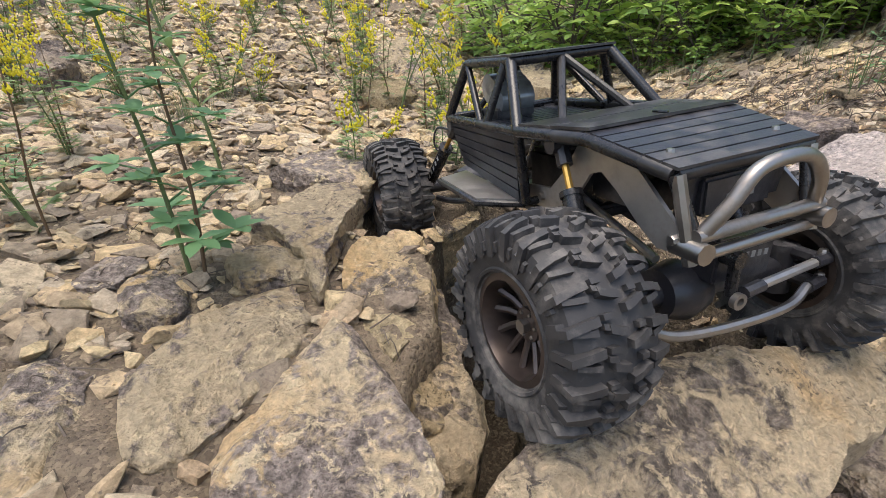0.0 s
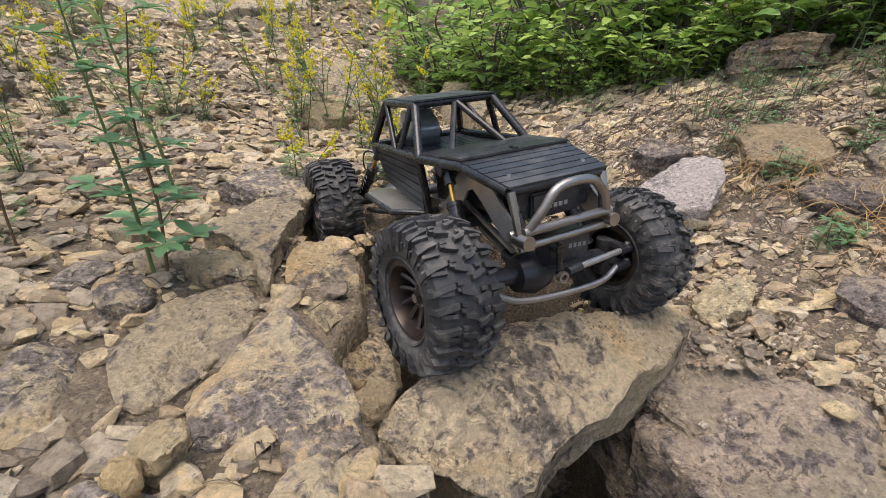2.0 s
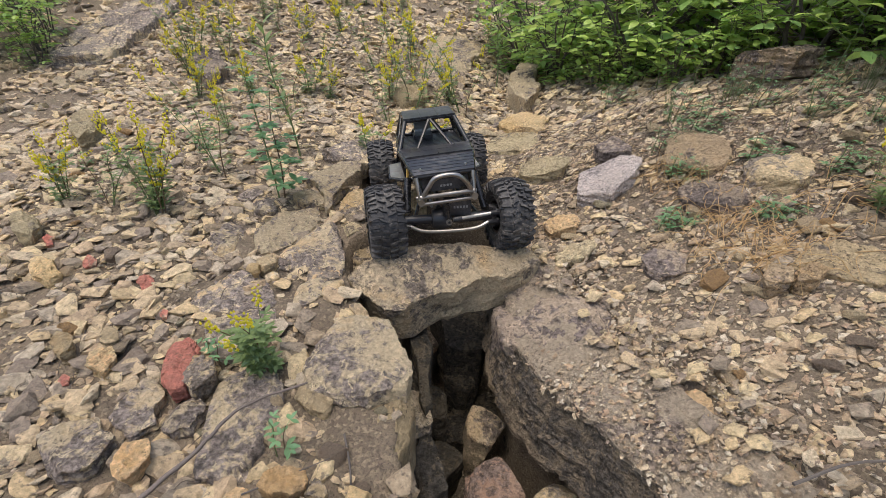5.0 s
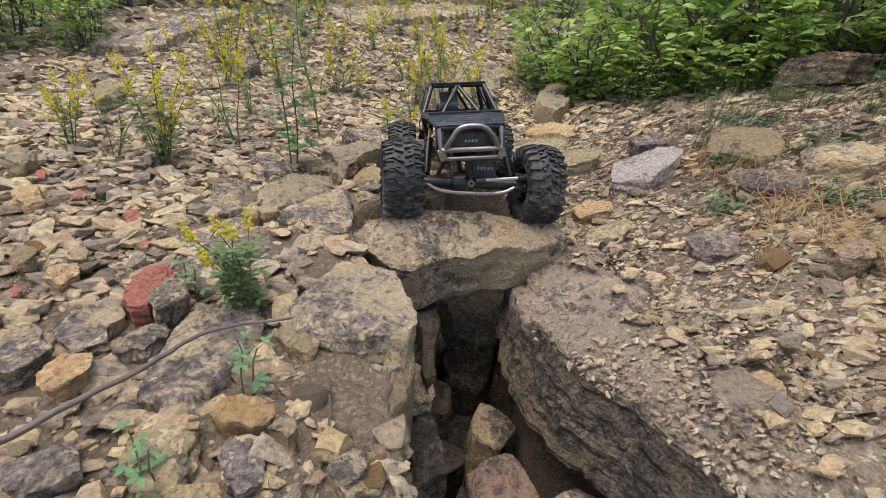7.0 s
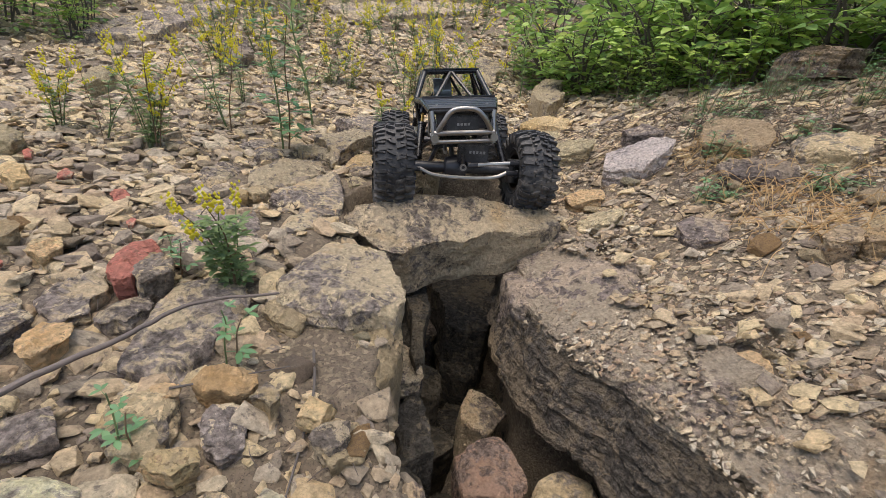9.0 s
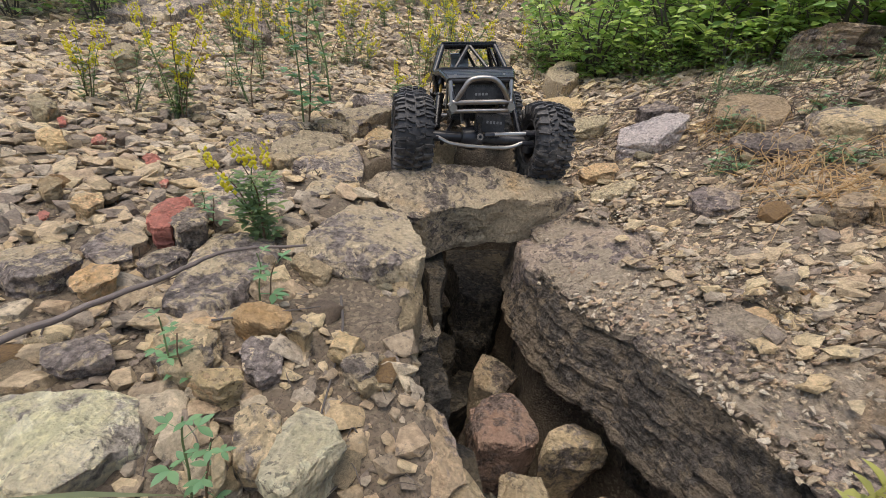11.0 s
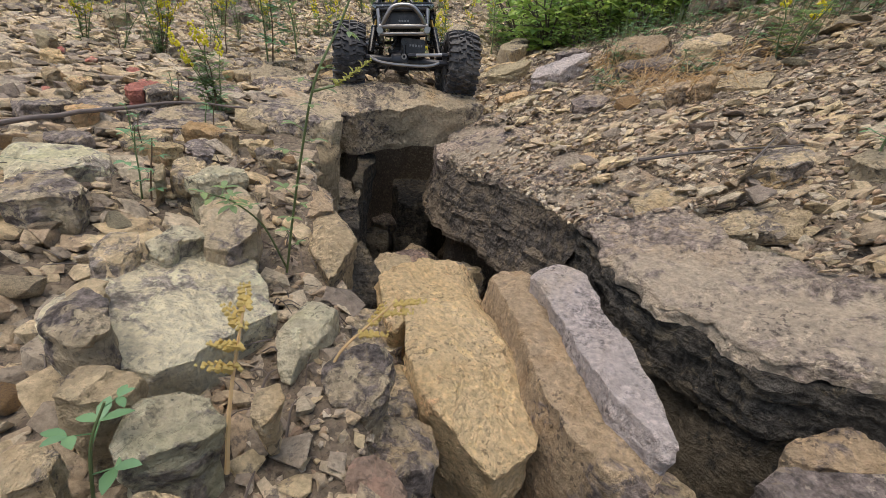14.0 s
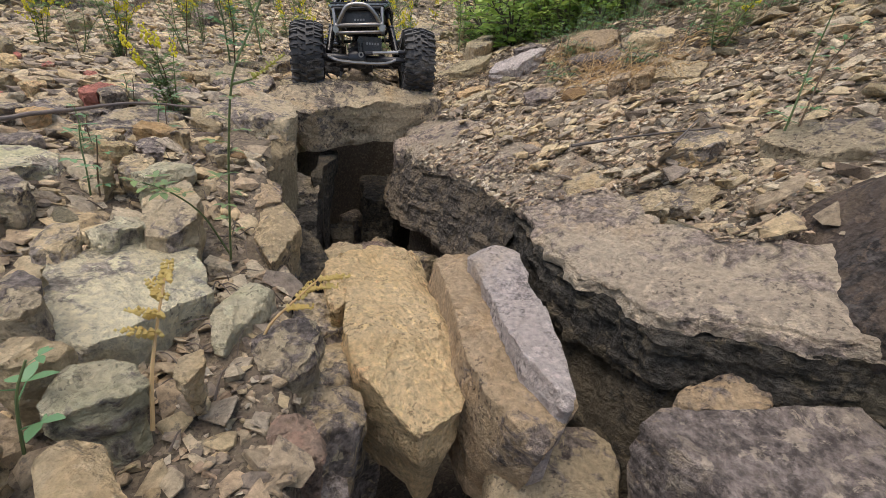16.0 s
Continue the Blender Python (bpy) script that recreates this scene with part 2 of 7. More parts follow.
clover_leaf = leafy("clover_leaf", [(0.15, 0.30, 0.13), (0.23, 0.40, 0.18), (0.19, 0.36, 0.20)])
weed_leaf = leafy("weed_leaf", [(0.18, 0.27, 0.11), (0.28, 0.37, 0.13), (0.21, 0.31, 0.15)])
shrub_leaf = leafy("shrub_leaf", [(0.20, 0.33, 0.08), (0.36, 0.55, 0.12), (0.52, 0.68, 0.15), (0.26, 0.45, 0.15), (0.64, 0.74, 0.22)], 0.36)
sprig_leaf = leafy("young_shrub_leaf", [(0.36, 0.50, 0.10), (0.48, 0.62, 0.15), (0.30, 0.48, 0.13)], 0.4)
grass_leaf = leafy("grass_leaf", [(0.15, 0.20, 0.09), (0.22, 0.26, 0.13), (0.28, 0.26, 0.15)])
flower = leafy("yellow_flower", [(0.82, 0.72, 0.03), (0.90, 0.80, 0.05), (0.78, 0.72, 0.10)], 0.7)
dry_flower = leafy("dried_yellow_flower", [(0.80, 0.64, 0.24), (0.88, 0.74, 0.32), (0.70, 0.53, 0.18)], 0.8)
faded_flower = leafy("faded_flower", [(0.46, 0.46, 0.13), (0.58, 0.54, 0.16), (0.40, 0.44, 0.14)], 0.7)
green_stem = plain("green_stem", (0.12, 0.16, 0.06), 0.6)
red_stem = plain("reddish_stem", (0.14, 0.09, 0.05), 0.6)
straw = leafy("dry_orange_straw", [(0.64, 0.42, 0.20), (0.74, 0.55, 0.29), (0.54, 0.34, 0.15)], 0.8)
twig_mat = leafy("dead_twig", [(0.14, 0.11, 0.09), (0.24, 0.20, 0.17), (0.10, 0.075, 0.06)], 0.9)
stick_bark = plain("weathered_bark", (0.16, 0.13, 0.115), 0.9, bump=1.0, scale=160, dirt=(0.07, 0.055, 0.05))
bark = plain("grey_bark", (0.10, 0.085, 0.075), 0.9, bump=0.8, scale=120)


def ground_material():
    m, n, l, bsdf = nodes_of("stony_soil")
    vec = n.new("ShaderNodeTexCoord").outputs["Object"]
    soil = mix_node(n, l, ramp_node(n, l, noise_node(n, l, vec, 5, 6, 0.6), 0.35, 0.65), (0.125, 0.098, 0.072), (0.21, 0.165, 0.12))
    warp = n.new("ShaderNodeVectorMath")
    warp.operation = "MULTIPLY_ADD"
    jig = n.new("ShaderNodeTexNoise")
    jig.inputs["Scale"].default_value, jig.inputs["Detail"].default_value = 130, 4
    l.new(vec, jig.inputs["Vector"])
    l.new(jig.outputs["Color"], warp.inputs[0])
    warp.inputs[1].default_value = (0.008, 0.008, 0.008)
    l.new(vec, warp.inputs[2])
    v = n.new("ShaderNodeTexVoronoi")
    v.inputs["Scale"].default_value = 240
    l.new(warp.outputs[0], v.inputs["Vector"])
    tint = n.new("ShaderNodeSeparateColor")
    l.new(v.outputs["Color"], tint.inputs["Color"])
    grit = mix_node(n, l, tint.outputs["Red"], (0.09, 0.073, 0.056), (0.34, 0.275, 0.19))
    col = mix_node(n, l, math_node(n, l, "MULTIPLY", ramp_node(n, l, tint.outputs["Green"], 0.45, 0.6), 0.75), soil, grit)
    l.new(mix_node(n, l, ramp_node(n, l, noise_node(n, l, vec, 330, 6, 0.75), 0.54, 0.66), col, (0.06, 0.047, 0.038)), bsdf.inputs["Base Color"])
    bsdf.inputs["Roughness"].default_value, bsdf.inputs["Specular IOR Level"].default_value = 0.95, 0.2
    h = math_node(n, l, "ADD", math_node(n, l, "MULTIPLY", ramp_node(n, l, v.outputs["Distance"], 0.7, 0.1), 0.35), noise_node(n, l, vec, 120, 8, 0.75))
    bump_node(n, l, h, bsdf, 0.9, 0.006)
    return m


soil = ground_material()


# ---- shape helpers ----
def part(name, bm, material, parent=None, label="", smooth=True, sharp=40):
    """Links a bmesh, or (verts, faces), as one mesh object, under parent if given."""
    me = bpy.data.meshes.new(name)
    if isinstance(bm, tuple):
        me.from_pydata([tuple(v) for v in bm[0]], [], bm[1])
    else:
        bm.to_mesh(me)
        bm.free()
    me.update()
    if smooth:
        me.shade_smooth()
        me.set_sharp_from_angle(angle=radians(sharp))
    me.materials.append(material)
    ob = new(name, me)
    if parent is not None:
        ob.parent = parent
    if label:
        tagged(ob, label)
    return ob


def merge(*pieces):
    """Several (verts, faces) as one."""
    vs, fs = [], []
    for v, f in pieces:
        k = len(vs)
        vs.extend(v)
        fs.extend([tuple(i + k for i in face) for face in f])
    return vs, fs


def tube(points, radius, sides=8, end=None, caps=True):
    """A round bar along points, tapering from radius to end."""
    pts = [Vector(p) for p in points]
    end = radius if end is None else end
    vs, fs = [], []
    up = Vector((0.13, 0.21, 0.97))
    for i, p in enumerate(pts):
        d = (pts[min(i + 1, len(pts) - 1)] - pts[max(i - 1, 0)]).normalized()
        a = d.cross(up)
        a = a.normalized() if a.length > 1e-3 else d.orthogonal().normalized()
        b = d.cross(a)
        up = a.cross(d)
        r = radius + (end - radius) * i / (len(pts) - 1)
        for k in range(sides):
            w = 2 * math.pi * k / sides
            vs.append(p + a * (r * math.cos(w)) + b * (r * math.sin(w)))
    for i in range(len(pts) - 1):
        for k in range(sides):
            j = (k + 1) % sides
            fs.append((i * sides + k, i * sides + j, (i + 1) * sides + j, (i + 1) * sides + k))
    if caps:
        fs.append(tuple(range(sides - 1, -1, -1)))
        fs.append(tuple(range((len(pts) - 1) * sides, len(pts) * sides)))
    return vs, fs


def bent(points, step=6):
    """A smooth line through points (Catmull-Rom)."""
    p = [Vector(q) for q in points]
    p = [p[0] * 2 - p[1]] + p + [p[-1] * 2 - p[-2]]
    out = []
    for i in range(1, len(p) - 2):
        for k in range(step):
            t = k / step
            out.append(0.5 * ((2 * p[i]) + (p[i + 1] - p[i - 1]) * t + (2 * p[i - 1] - 5 * p[i] + 4 * p[i + 1] - p[i + 2]) * t * t + (3 * p[i] - p[i - 1] - 3 * p[i + 1] + p[i + 2]) * t ** 3))
    return out + [p[-2]]


# ---- the lie of the land ----
FISSURE = [(0.31, 0.45), (0.335, 0.20), (0.36, 0.10), (0.43, 0.03), (0.53, -0.08), (0.60, -0.19), (0.72, -0.36), (0.83, -0.42), (1.00, -0.55), (1.05, -0.95),
           (0.52, -0.95), (0.47, -0.60), (0.40, -0.47), (0.33, -0.36), (0.24, -0.24), (0.17, -0.13), (0.15, -0.03), (0.10, 0.05), (0.035, 0.12), (-0.005, 0.18), (-0.035, 0.24), (-0.045, 0.30), (-0.015, 0.36), (-0.025, 0.48), (0.0, 0.60), (0.05, 0.66), (0.16, 0.66), (0.26, 0.58)]


def lie(x, y):
    """Height of the stony surface, for arrays: a gentle slope on the near side of the fissure, a bank beyond it."""
    x, y = np.asarray(x, float), np.asarray(y, float)
    left = 0.19 - 0.052 * np.maximum(x, -1.0) + 0.093 * np.minimum(y, 1.0) + 0.16 * np.maximum(y - 1.0, 0)
    right = -0.028 + 0.36 * (np.minimum(x, 1.1) + 0.45 * np.maximum(x - 1.1, 0)) + 0.261 * (np.minimum(y, 0.7) + 0.1 * np.maximum(y - 0.7, 0)) + 0.12 * np.maximum(y - 1.0, 0)
    mid = np.where(y < 0, 0.27 - 0.55 * y, np.where(y < 0.5, 0.27 - 0.35 * y, 0.095 + 0.15 * (y - 0.5)))
    half = 0.07 + 0.12 * np.maximum(y - 0.3, 0)
    s = np.clip((x - mid + half) / (2 * half), 0, 1)
    s = s * s * (3 - 2 * s)
    return left * (1 - s) + right * s


def into_fissure(x, y):
    """How far inside the fissure's outline, negative outside."""
    x, y = np.asarray(x, float), np.asarray(y, float)
    inside, best = np.zeros(x.shape, bool), np.full(x.shape, 1e9)
    for (ax, ay), (bx, by) in zip(FISSURE, FISSURE[1:] + FISSURE[:1]):
        inside ^= ((ay > y) != (by > y)) & (x < (bx - ax) * (y - ay) / (by - ay + 1e-12) + ax)
        t = np.clip(((x - ax) * (bx - ax) + (y - ay) * (by - ay)) / ((bx - ax) ** 2 + (by - ay) ** 2), 0, 1)
        best = np.minimum(best, np.hypot(x - ax - t * (bx - ax), y - ay - t * (by - ay)))
    return np.where(inside, best, -best)


TABLES = {}


def waves(x, y, freq, seed):
    """Smooth value noise on a plane, for arrays, about -1 to 1."""
    if seed not in TABLES:
        TABLES[seed] = np.random.RandomState(seed).rand(64, 64) * 2 - 1
    table = TABLES[seed]
    u, v = np.asarray(x) * freq + 17.3, np.asarray(y) * freq + 9.1
    i, j = np.floor(u).astype(int), np.floor(v).astype(int)
    a, b = u - i, v - j
    a, b = a * a * (3 - 2 * a), b * b * (3 - 2 * b)
    g = lambda p, q: table[p % 64, q % 64]
    return (g(i, j) * (1 - a) + g(i + 1, j) * a) * (1 - b) + (g(i, j + 1) * (1 - a) + g(i + 1, j + 1) * a) * b


def land(x, y):
    """The soil's height: the stony surface, a little lower, uneven, cut by the fissure."""
    x, y = np.asarray(x, float), np.asarray(y, float)
    far = np.clip((np.hypot(x, y) - 1.0) / 4, 0, 1)
    z = lie(x, y) - 0.016 + 0.006 * waves(x, y, 9, 1) + 0.004 * waves(x, y, 27, 2) + 0.002 * waves(x, y, 80, 3) + far * (0.10 * waves(x, y, 1.1, 4) + 0.05 * waves(x, y, 2.7, 5))
    dip = np.clip((x - 0.06) / 0.12, 0, 1) * np.clip((-0.24 - y) / 0.12, 0, 1) * np.clip((0.62 - x) / 0.1, 0, 1)
    z = z - 0.030 * dip - 0.085 * np.exp(-(((x + 0.075) / 0.055) ** 2 + ((y - 0.615) / 0.075) ** 2) ** 2)
    d = np.clip(into_fissure(x, y) / 0.025, 0, 1)
    floor = -0.27 + 0.03 * waves(x, y, 14, 6) + 0.25 * np.clip((-0.45 - y) / 0.3, 0, 1)
    return z * (1 - d) + np.minimum(z, floor) * d


def spread(lo, hi, step, far, grow=1.16):
    """Grid lines: even from lo to hi, then wider and wider out to far."""
    mid = list(np.arange(lo, hi + step / 2, step))
    out, s, v = [], step, mid[-1]
    while v < far:
        s *= grow
        v += s
        out.append(v)
    back, s, v = [], step, lo
    while v > -far:
        s *= grow
        v -= s
        back.append(v)
    return np.array(back[::-1] + mid + out)


gx, gy = spread(-0.75, 1.15, 0.0075, 60), spread(-0.85, 1.15, 0.0075, 60)
XX, YY = np.meshgrid(gx, gy)
ZZ = land(XX, YY)


def ground_at(x, y):
    """The soil's height at a place."""
    j, i = min(max(int(np.searchsorted(gx, x)), 1), len(gx) - 1), min(max(int(np.searchsorted(gy, y)), 1), len(gy) - 1)
    a, b = (x - gx[j - 1]) / (gx[j] - gx[j - 1]), (y - gy[i - 1]) / (gy[i] - gy[i - 1])
    return float((ZZ[i - 1, j - 1] * (1 - a) + ZZ[i - 1, j] * a) * (1 - b) + (ZZ[i, j - 1] * (1 - a) + ZZ[i, j] * a) * b)


w = len(gx)
grid = [(i * w + j, i * w + j + 1, (i + 1) * w + j + 1, (i + 1) * w + j) for i in range(len(gy) - 1) for j in range(w - 1)]
ground = part("ground", (np.stack([XX.ravel(), YY.ravel(), ZZ.ravel()], 1).tolist(), grid), soil, sharp=180)
tagged(ground, "dry stony brown soil strewn with sandstone chips", "ground", kind="structure")


# ---- rocks ----
def crag(p, size):
    """Broken relief: low flat flakes with crisp steps, and a little grain; metres."""
    n1 = noise.fractal(p * 12, 1.0, 2.0, 3) * 3
    frac = n1 - math.floor(n1)
    step = (math.floor(n1) + min(1.0, frac / 0.10)) / 3
    return size * (0.0072 * step + 0.0022 * noise.fractal(p * 45, 0.8, 2.1, 4) + 0.0008 * noise.noise(p * 130))


def hewn(points, corners, size, rough, rng):
    """Cuts points (an array) by random planes that take off the rim, the sides and parts of the top, as breaks do."""
    for k in range(24):
        a = rng.uniform(0, 6.283)
        if k < 9:
            n, cut = Vector((math.cos(a), math.sin(a), rng.uniform(0.4, 2.4))), rng.uniform(0.0, 0.017)
        elif k < 18:
            n, cut = Vector((math.cos(a), math.sin(a), rng.uniform(-0.30, 0.45))), rng.uniform(0.0, 0.012)
        else:
            n, cut = Vector((math.cos(a) * 0.2, math.sin(a) * 0.2, 1)), rng.uniform(0.001, 0.008)
        n.normalize()
        cut *= rough * min(1.0, size / 0.14)
        reach = max(n.dot(c) for c in corners) - cut
        over = np.maximum(points @ np.array(n) - reach, 0)
        points -= over[:, None] * np.array(n)
    return points


OUTLINES = []


def rock(name, label, material, z, slope, thick, outline, inset=0.006, dome=0.0, rough=1.0, cap=None):
    """A broken flat rock: its outline in plan, the height and slope of its top, its thickness."""
    rng = random.Random(int(1e6 * abs(outline[0][0] * 3 + outline[1][1])))
    cx, cy = sum(p[0] for p in outline) / len(outline), sum(p[1] for p in outline) / len(outline)
    size = max(max(p[0] for p in outline) - min(p[0] for p in outline), max(p[1] for p in outline) - min(p[1] for p in outline))
    cell = max(0.0032, size / 46)
    edge = []
    def split(a, b):
        d = math.hypot(b[0] - a[0], b[1] - a[1])
        if d < cell:
            edge.append(a)
            return
        k, t = rng.gauss(0, 0.065) * d, rng.uniform(0.4, 0.6)
        m = (a[0] + (b[0] - a[0]) * t - (b[1] - a[1]) / d * k, a[1] + (b[1] - a[1]) * t + (b[0] - a[0]) / d * k)
        split(a, m)
        split(m, b)
    for a, b in zip(outline, outline[1:] + outline[:1]):
        split((a[0] - cx, a[1] - cy), (b[0] - cx, b[1] - cy))
    shift = Vector((rng.uniform(-9, 9), rng.uniform(-9, 9), rng.uniform(-9, 9)))
    count = max(6, int(size / 2 / cell * 0.7))
    rings = [i / count for i in range(1, count)] + [0.965, 0.988, 1.0]
    depths = [thick * f for f in (0.04, 0.09, 0.15, 0.22, 0.30, 0.39, 0.49, 0.60, 0.72, 0.85, 1.0)]
    def top_at(x, y):
        h = slope[0] * x + slope[1] * y
        return h if cap is None else min(h, cap - z + 0.15 * (h - cap + z))
    base = [(0, 0, dome + top_at(0, 0))]
    base += [(x * s, y * s, top_at(x * s, y * s) + dome * (1 - s * s)) for s in rings for x, y in edge]
    flat = len(base)
    soft = [tuple(sum(edge[(i + k) % len(edge)][c] for k in range(-2, 3)) / 5 for c in (0, 1)) for i in range(len(edge))]
    for d in depths:
        f = min(1.0, 1.6 * d / thick)
        for (x, y), (u, v) in zip(edge, soft):
            h = top_at(x, y)
            x, y = x + (u - x) * f, y + (v - y) * f
            r = max(1e-4, math.hypot(x, y))
            out = max(-inset * d / thick, -0.6 * r)
            base.append((x + x / r * out, y + y / r * out, h - d))
    corners = [Vector((x - cx, y - cy, top_at(x - cx, y - cy))) for x, y in outline]
    vs = [Vector(p) for p in hewn(np.array(base), corners, size, rough, rng)]
    for i, v in enumerate(vs):
        if i < flat:
            v.z += crag(v + shift, rough)
        else:
            at = Vector((v.x, v.y, v.z * 1.4)) + shift
            r = max(1e-4, math.hypot(v.x, v.y))
            out = rough * (0.0030 * noise.noise(at * 26) + 0.0022 * noise.fractal(at * 75, 0.8, 2.1, 3) + 0.0046 * noise.noise(Vector((at.x * 6, at.y * 6, v.z * 120))))
            out *= min(1.0, 0.4 + (i - flat) // len(edge) / 3)
            v.x, v.y = v.x + v.x / r * out, v.y + v.y / r * out
            v.z += crag(v + shift, rough) * max(0.0, 1 - (i - flat) // len(edge) / 4)
    e, fs = len(edge), []
    for i in range(e):
        fs.append((0, 1 + i, 1 + (i + 1) % e))
    total = len(rings) + len(depths)
    for k in range(total - 1):
        for i in range(e):
            j = (i + 1) % e
            fs.append((1 + k * e + i, 1 + (k + 1) * e + i, 1 + (k + 1) * e + j, 1 + k * e + j))
    fs.append(tuple(1 + (total - 1) * e + i for i in range(e - 1, -1, -1)))
    area = sum(a[0] * b[1] - b[0] * a[1] for a, b in zip(edge, edge[1:] + edge[:1]))
    if area < 0:
        fs = [f[::-1] for f in fs]
    ob = part(name, (vs, fs), material, sharp=24)
    ob.location = (cx, cy, z)
    OUTLINES.append([(p[0], p[1]) for p in outline])
    tagged(ob, label, {"bedrock_plate": "rock plate", "rock_slab": "rock slab"}.get(name, name))
    return ob


def ledge(label, lip, back, front, lean, deep, undercut, seed, cap_material, face_material):
    """A long ledge along the fissure: its lip in plan, how far the top reaches back, a front of that height whose foot
    comes forward by lean, and below it, set back by undercut, layers down to deep, coloured darker for shade."""
    rng = random.Random(seed)
    line = []

    def split(a, b):
        d = (b - a).length
        if d < 0.004:
            line.append(a)
            return
        m = a.lerp(b, rng.uniform(0.4, 0.6)) + Vector((a.y - b.y, b.x - a.x, 0)) * rng.gauss(0, 0.055)
        split(a, m)
        split(m, b)

    for a, b in zip(lip, lip[1:]):
        split(Vector((*a, 0)), Vector((*b, 0)))
    line.append(Vector((*lip[-1], 0)))
    sides = []
    for i in range(len(line)):
        d = (line[min(i + 9, len(line) - 1)] - line[max(i - 9, 0)]).normalized()
        sides.append(Vector((-d.y, d.x, 0)))
    thing = new("ledge")
    tagged(thing, label, "rock ledge")
    top, k = 0.0, 0
    while top < deep:
        before = top < front - 0.005
        thick = rng.uniform(0.007, 0.010) if k == 0 else min(rng.uniform(0.035, 0.055), front - top) if before else rng.uniform(0.08, 0.13)
        shift = Vector((seed, seed * 2.3, k * 3.7))
        push = lean * top / front + (rng.uniform(-0.001, 0.003) if k else 0) if before else -undercut
        reach = back if k == 0 else 0.08
        runs = [1 - j / 18 for j in range(18)] + [0.06, 0.025, 0.008, 0.0] if k == 0 else [1.0, 0.5, 0.25, 0.1, 0.03, 0.0]
        downs = [(j + 1) / 9 for j in range(9)]
        vs = []
        for p, side in zip(line, sides):
            jag = (0.003 if k == 0 else 0.004 if before else 0.014) * noise.noise(p * 14 + shift) + 0.0025 * noise.fractal(p * 45 + shift, 0.7, 2.1, 4)
            for s in runs:
                q = p + side * (s * reach + (jag - push) * (1 - s))
                h = float(lie(q.x, q.y)) if k == 0 else float(lie(p.x, p.y))
                h += (crag(q + shift, 1.0) + 0.004 if k == 0 else 0.4 * crag(q + shift, 0.9)) - top - (0.003 if s == 0 else 0)
                vs.append(Vector((q.x, q.y, h)))
            rim = vs[-1].copy()
            for f in downs:
                at = Vector((rim.x, rim.y, f * thick * 1.3)) + shift
                big = 0.005 if before else 0.014
                out = (lean * f * thick / front if before else 0.03 * f * thick / 0.1) + big * noise.noise(at * 11) + 0.006 * noise.fractal(at * 42, 0.8, 2.1, 4) + 0.004 * noise.noise(Vector((at.x * 5, at.y * 5, at.z * 95))) - (0.004 if f == 1 else 0)
                q = rim - side * out
                vs.append(Vector((q.x, q.y, rim.z - f * (thick + 0.004))))
        w = len(runs) + len(downs)
        fs = [(i * w + j, i * w + j + 1, (i + 1) * w + j + 1, (i + 1) * w + j) for i in range(len(line) - 1) for j in range(w - 1)]
        # below the cap the stone colours darken in two steps to stand for shade
        part("layer", (vs, fs), cap_material if k == 0 else face_material if before else shaded_stone, thing, "weathered top layer" if k == 0 else "", sharp=28)
        top += thick
        k += 1
    return thing


ledge("long grey sandstone ledge with slanting brown face bounding the fissure", [(0.298, 0.33), (0.300, 0.235), (0.318, 0.14), (0.352, 0.075), (0.392, 0.018), (0.455, -0.030), (0.515, -0.115), (0.575, -0.185)], 0.11, 0.105, 0.040, 0.42, 0.045, 3, ledge_top, shaded_face_stone)
ledge("grey-brown sandstone ledge with dark, shade-toned layered face above the fissure", [(0.560, -0.182), (0.600, -0.270), (0.626, -0.325), (0.668, -0.372), (0.692, -0.405), (0.735, -0.417), (0.790, -0.443), (0.83, -0.458)], 0.10, 0.06, 0.004, 0.34, 0.006, 8, ledge_top, shaded_stone)

rock("rock_slab", "thick sandstone slab bridging the fissure under the wheels", slab, 0.214, (-0.16, 0.5), 0.085, [(-0.016, 0.168), (0.012, 0.146), (0.082, 0.116), (0.130, 0.146), (0.171, 0.169), (0.225, 0.196), (0.290, 0.232), (0.345, 0.262), (0.364, 0.283), (0.330, 0.308), (0.257, 0.290), (0.198, 0.284), (0.141, 0.276), (0.090, 0.254), (0.044, 0.233), (0.004, 0.198)], inset=0.03, cap=0.229, rough=1.2)
rock("bedrock_plate", "mottled grey-purple sandstone bedrock plate beside a crack", lichen, 0.217, (-0.05, 0.09), 0.07, [(-0.168, 0.209), (-0.148, 0.258), (-0.129, 0.316), (-0.109, 0.357), (-0.080, 0.337), (-0.054, 0.287), (-0.046, 0.254), (-0.026, 0.217), (-0.016, 0.185), (-0.035, 0.166), (-0.148, 0.171)])
rock("bedrock_plate", "buff bedrock plate with grey crust, split from its neighbour", lichen, 0.227, (-0.05, 0.09), 0.07, [(-0.246, 0.249), (-0.253, 0.289), (-0.229, 0.324), (-0.208, 0.386), (-0.154, 0.401), (-0.129, 0.353), (-0.133, 0.312), (-0.160, 0.264), (-0.175, 0.224), (-0.189, 0.201), (-0.222, 0.211)])
rock("bedrock_plate", "grey crusted bedrock plate with pale flaked patch", lichen, 0.225, (-0.05, 0.09), 0.06, [(-0.336, 0.253), (-0.334, 0.293), (-0.307, 0.316), (-0.278, 0.299), (-0.249, 0.245), (-0.248, 0.214), (-0.254, 0.187), (-0.276, 0.177)])
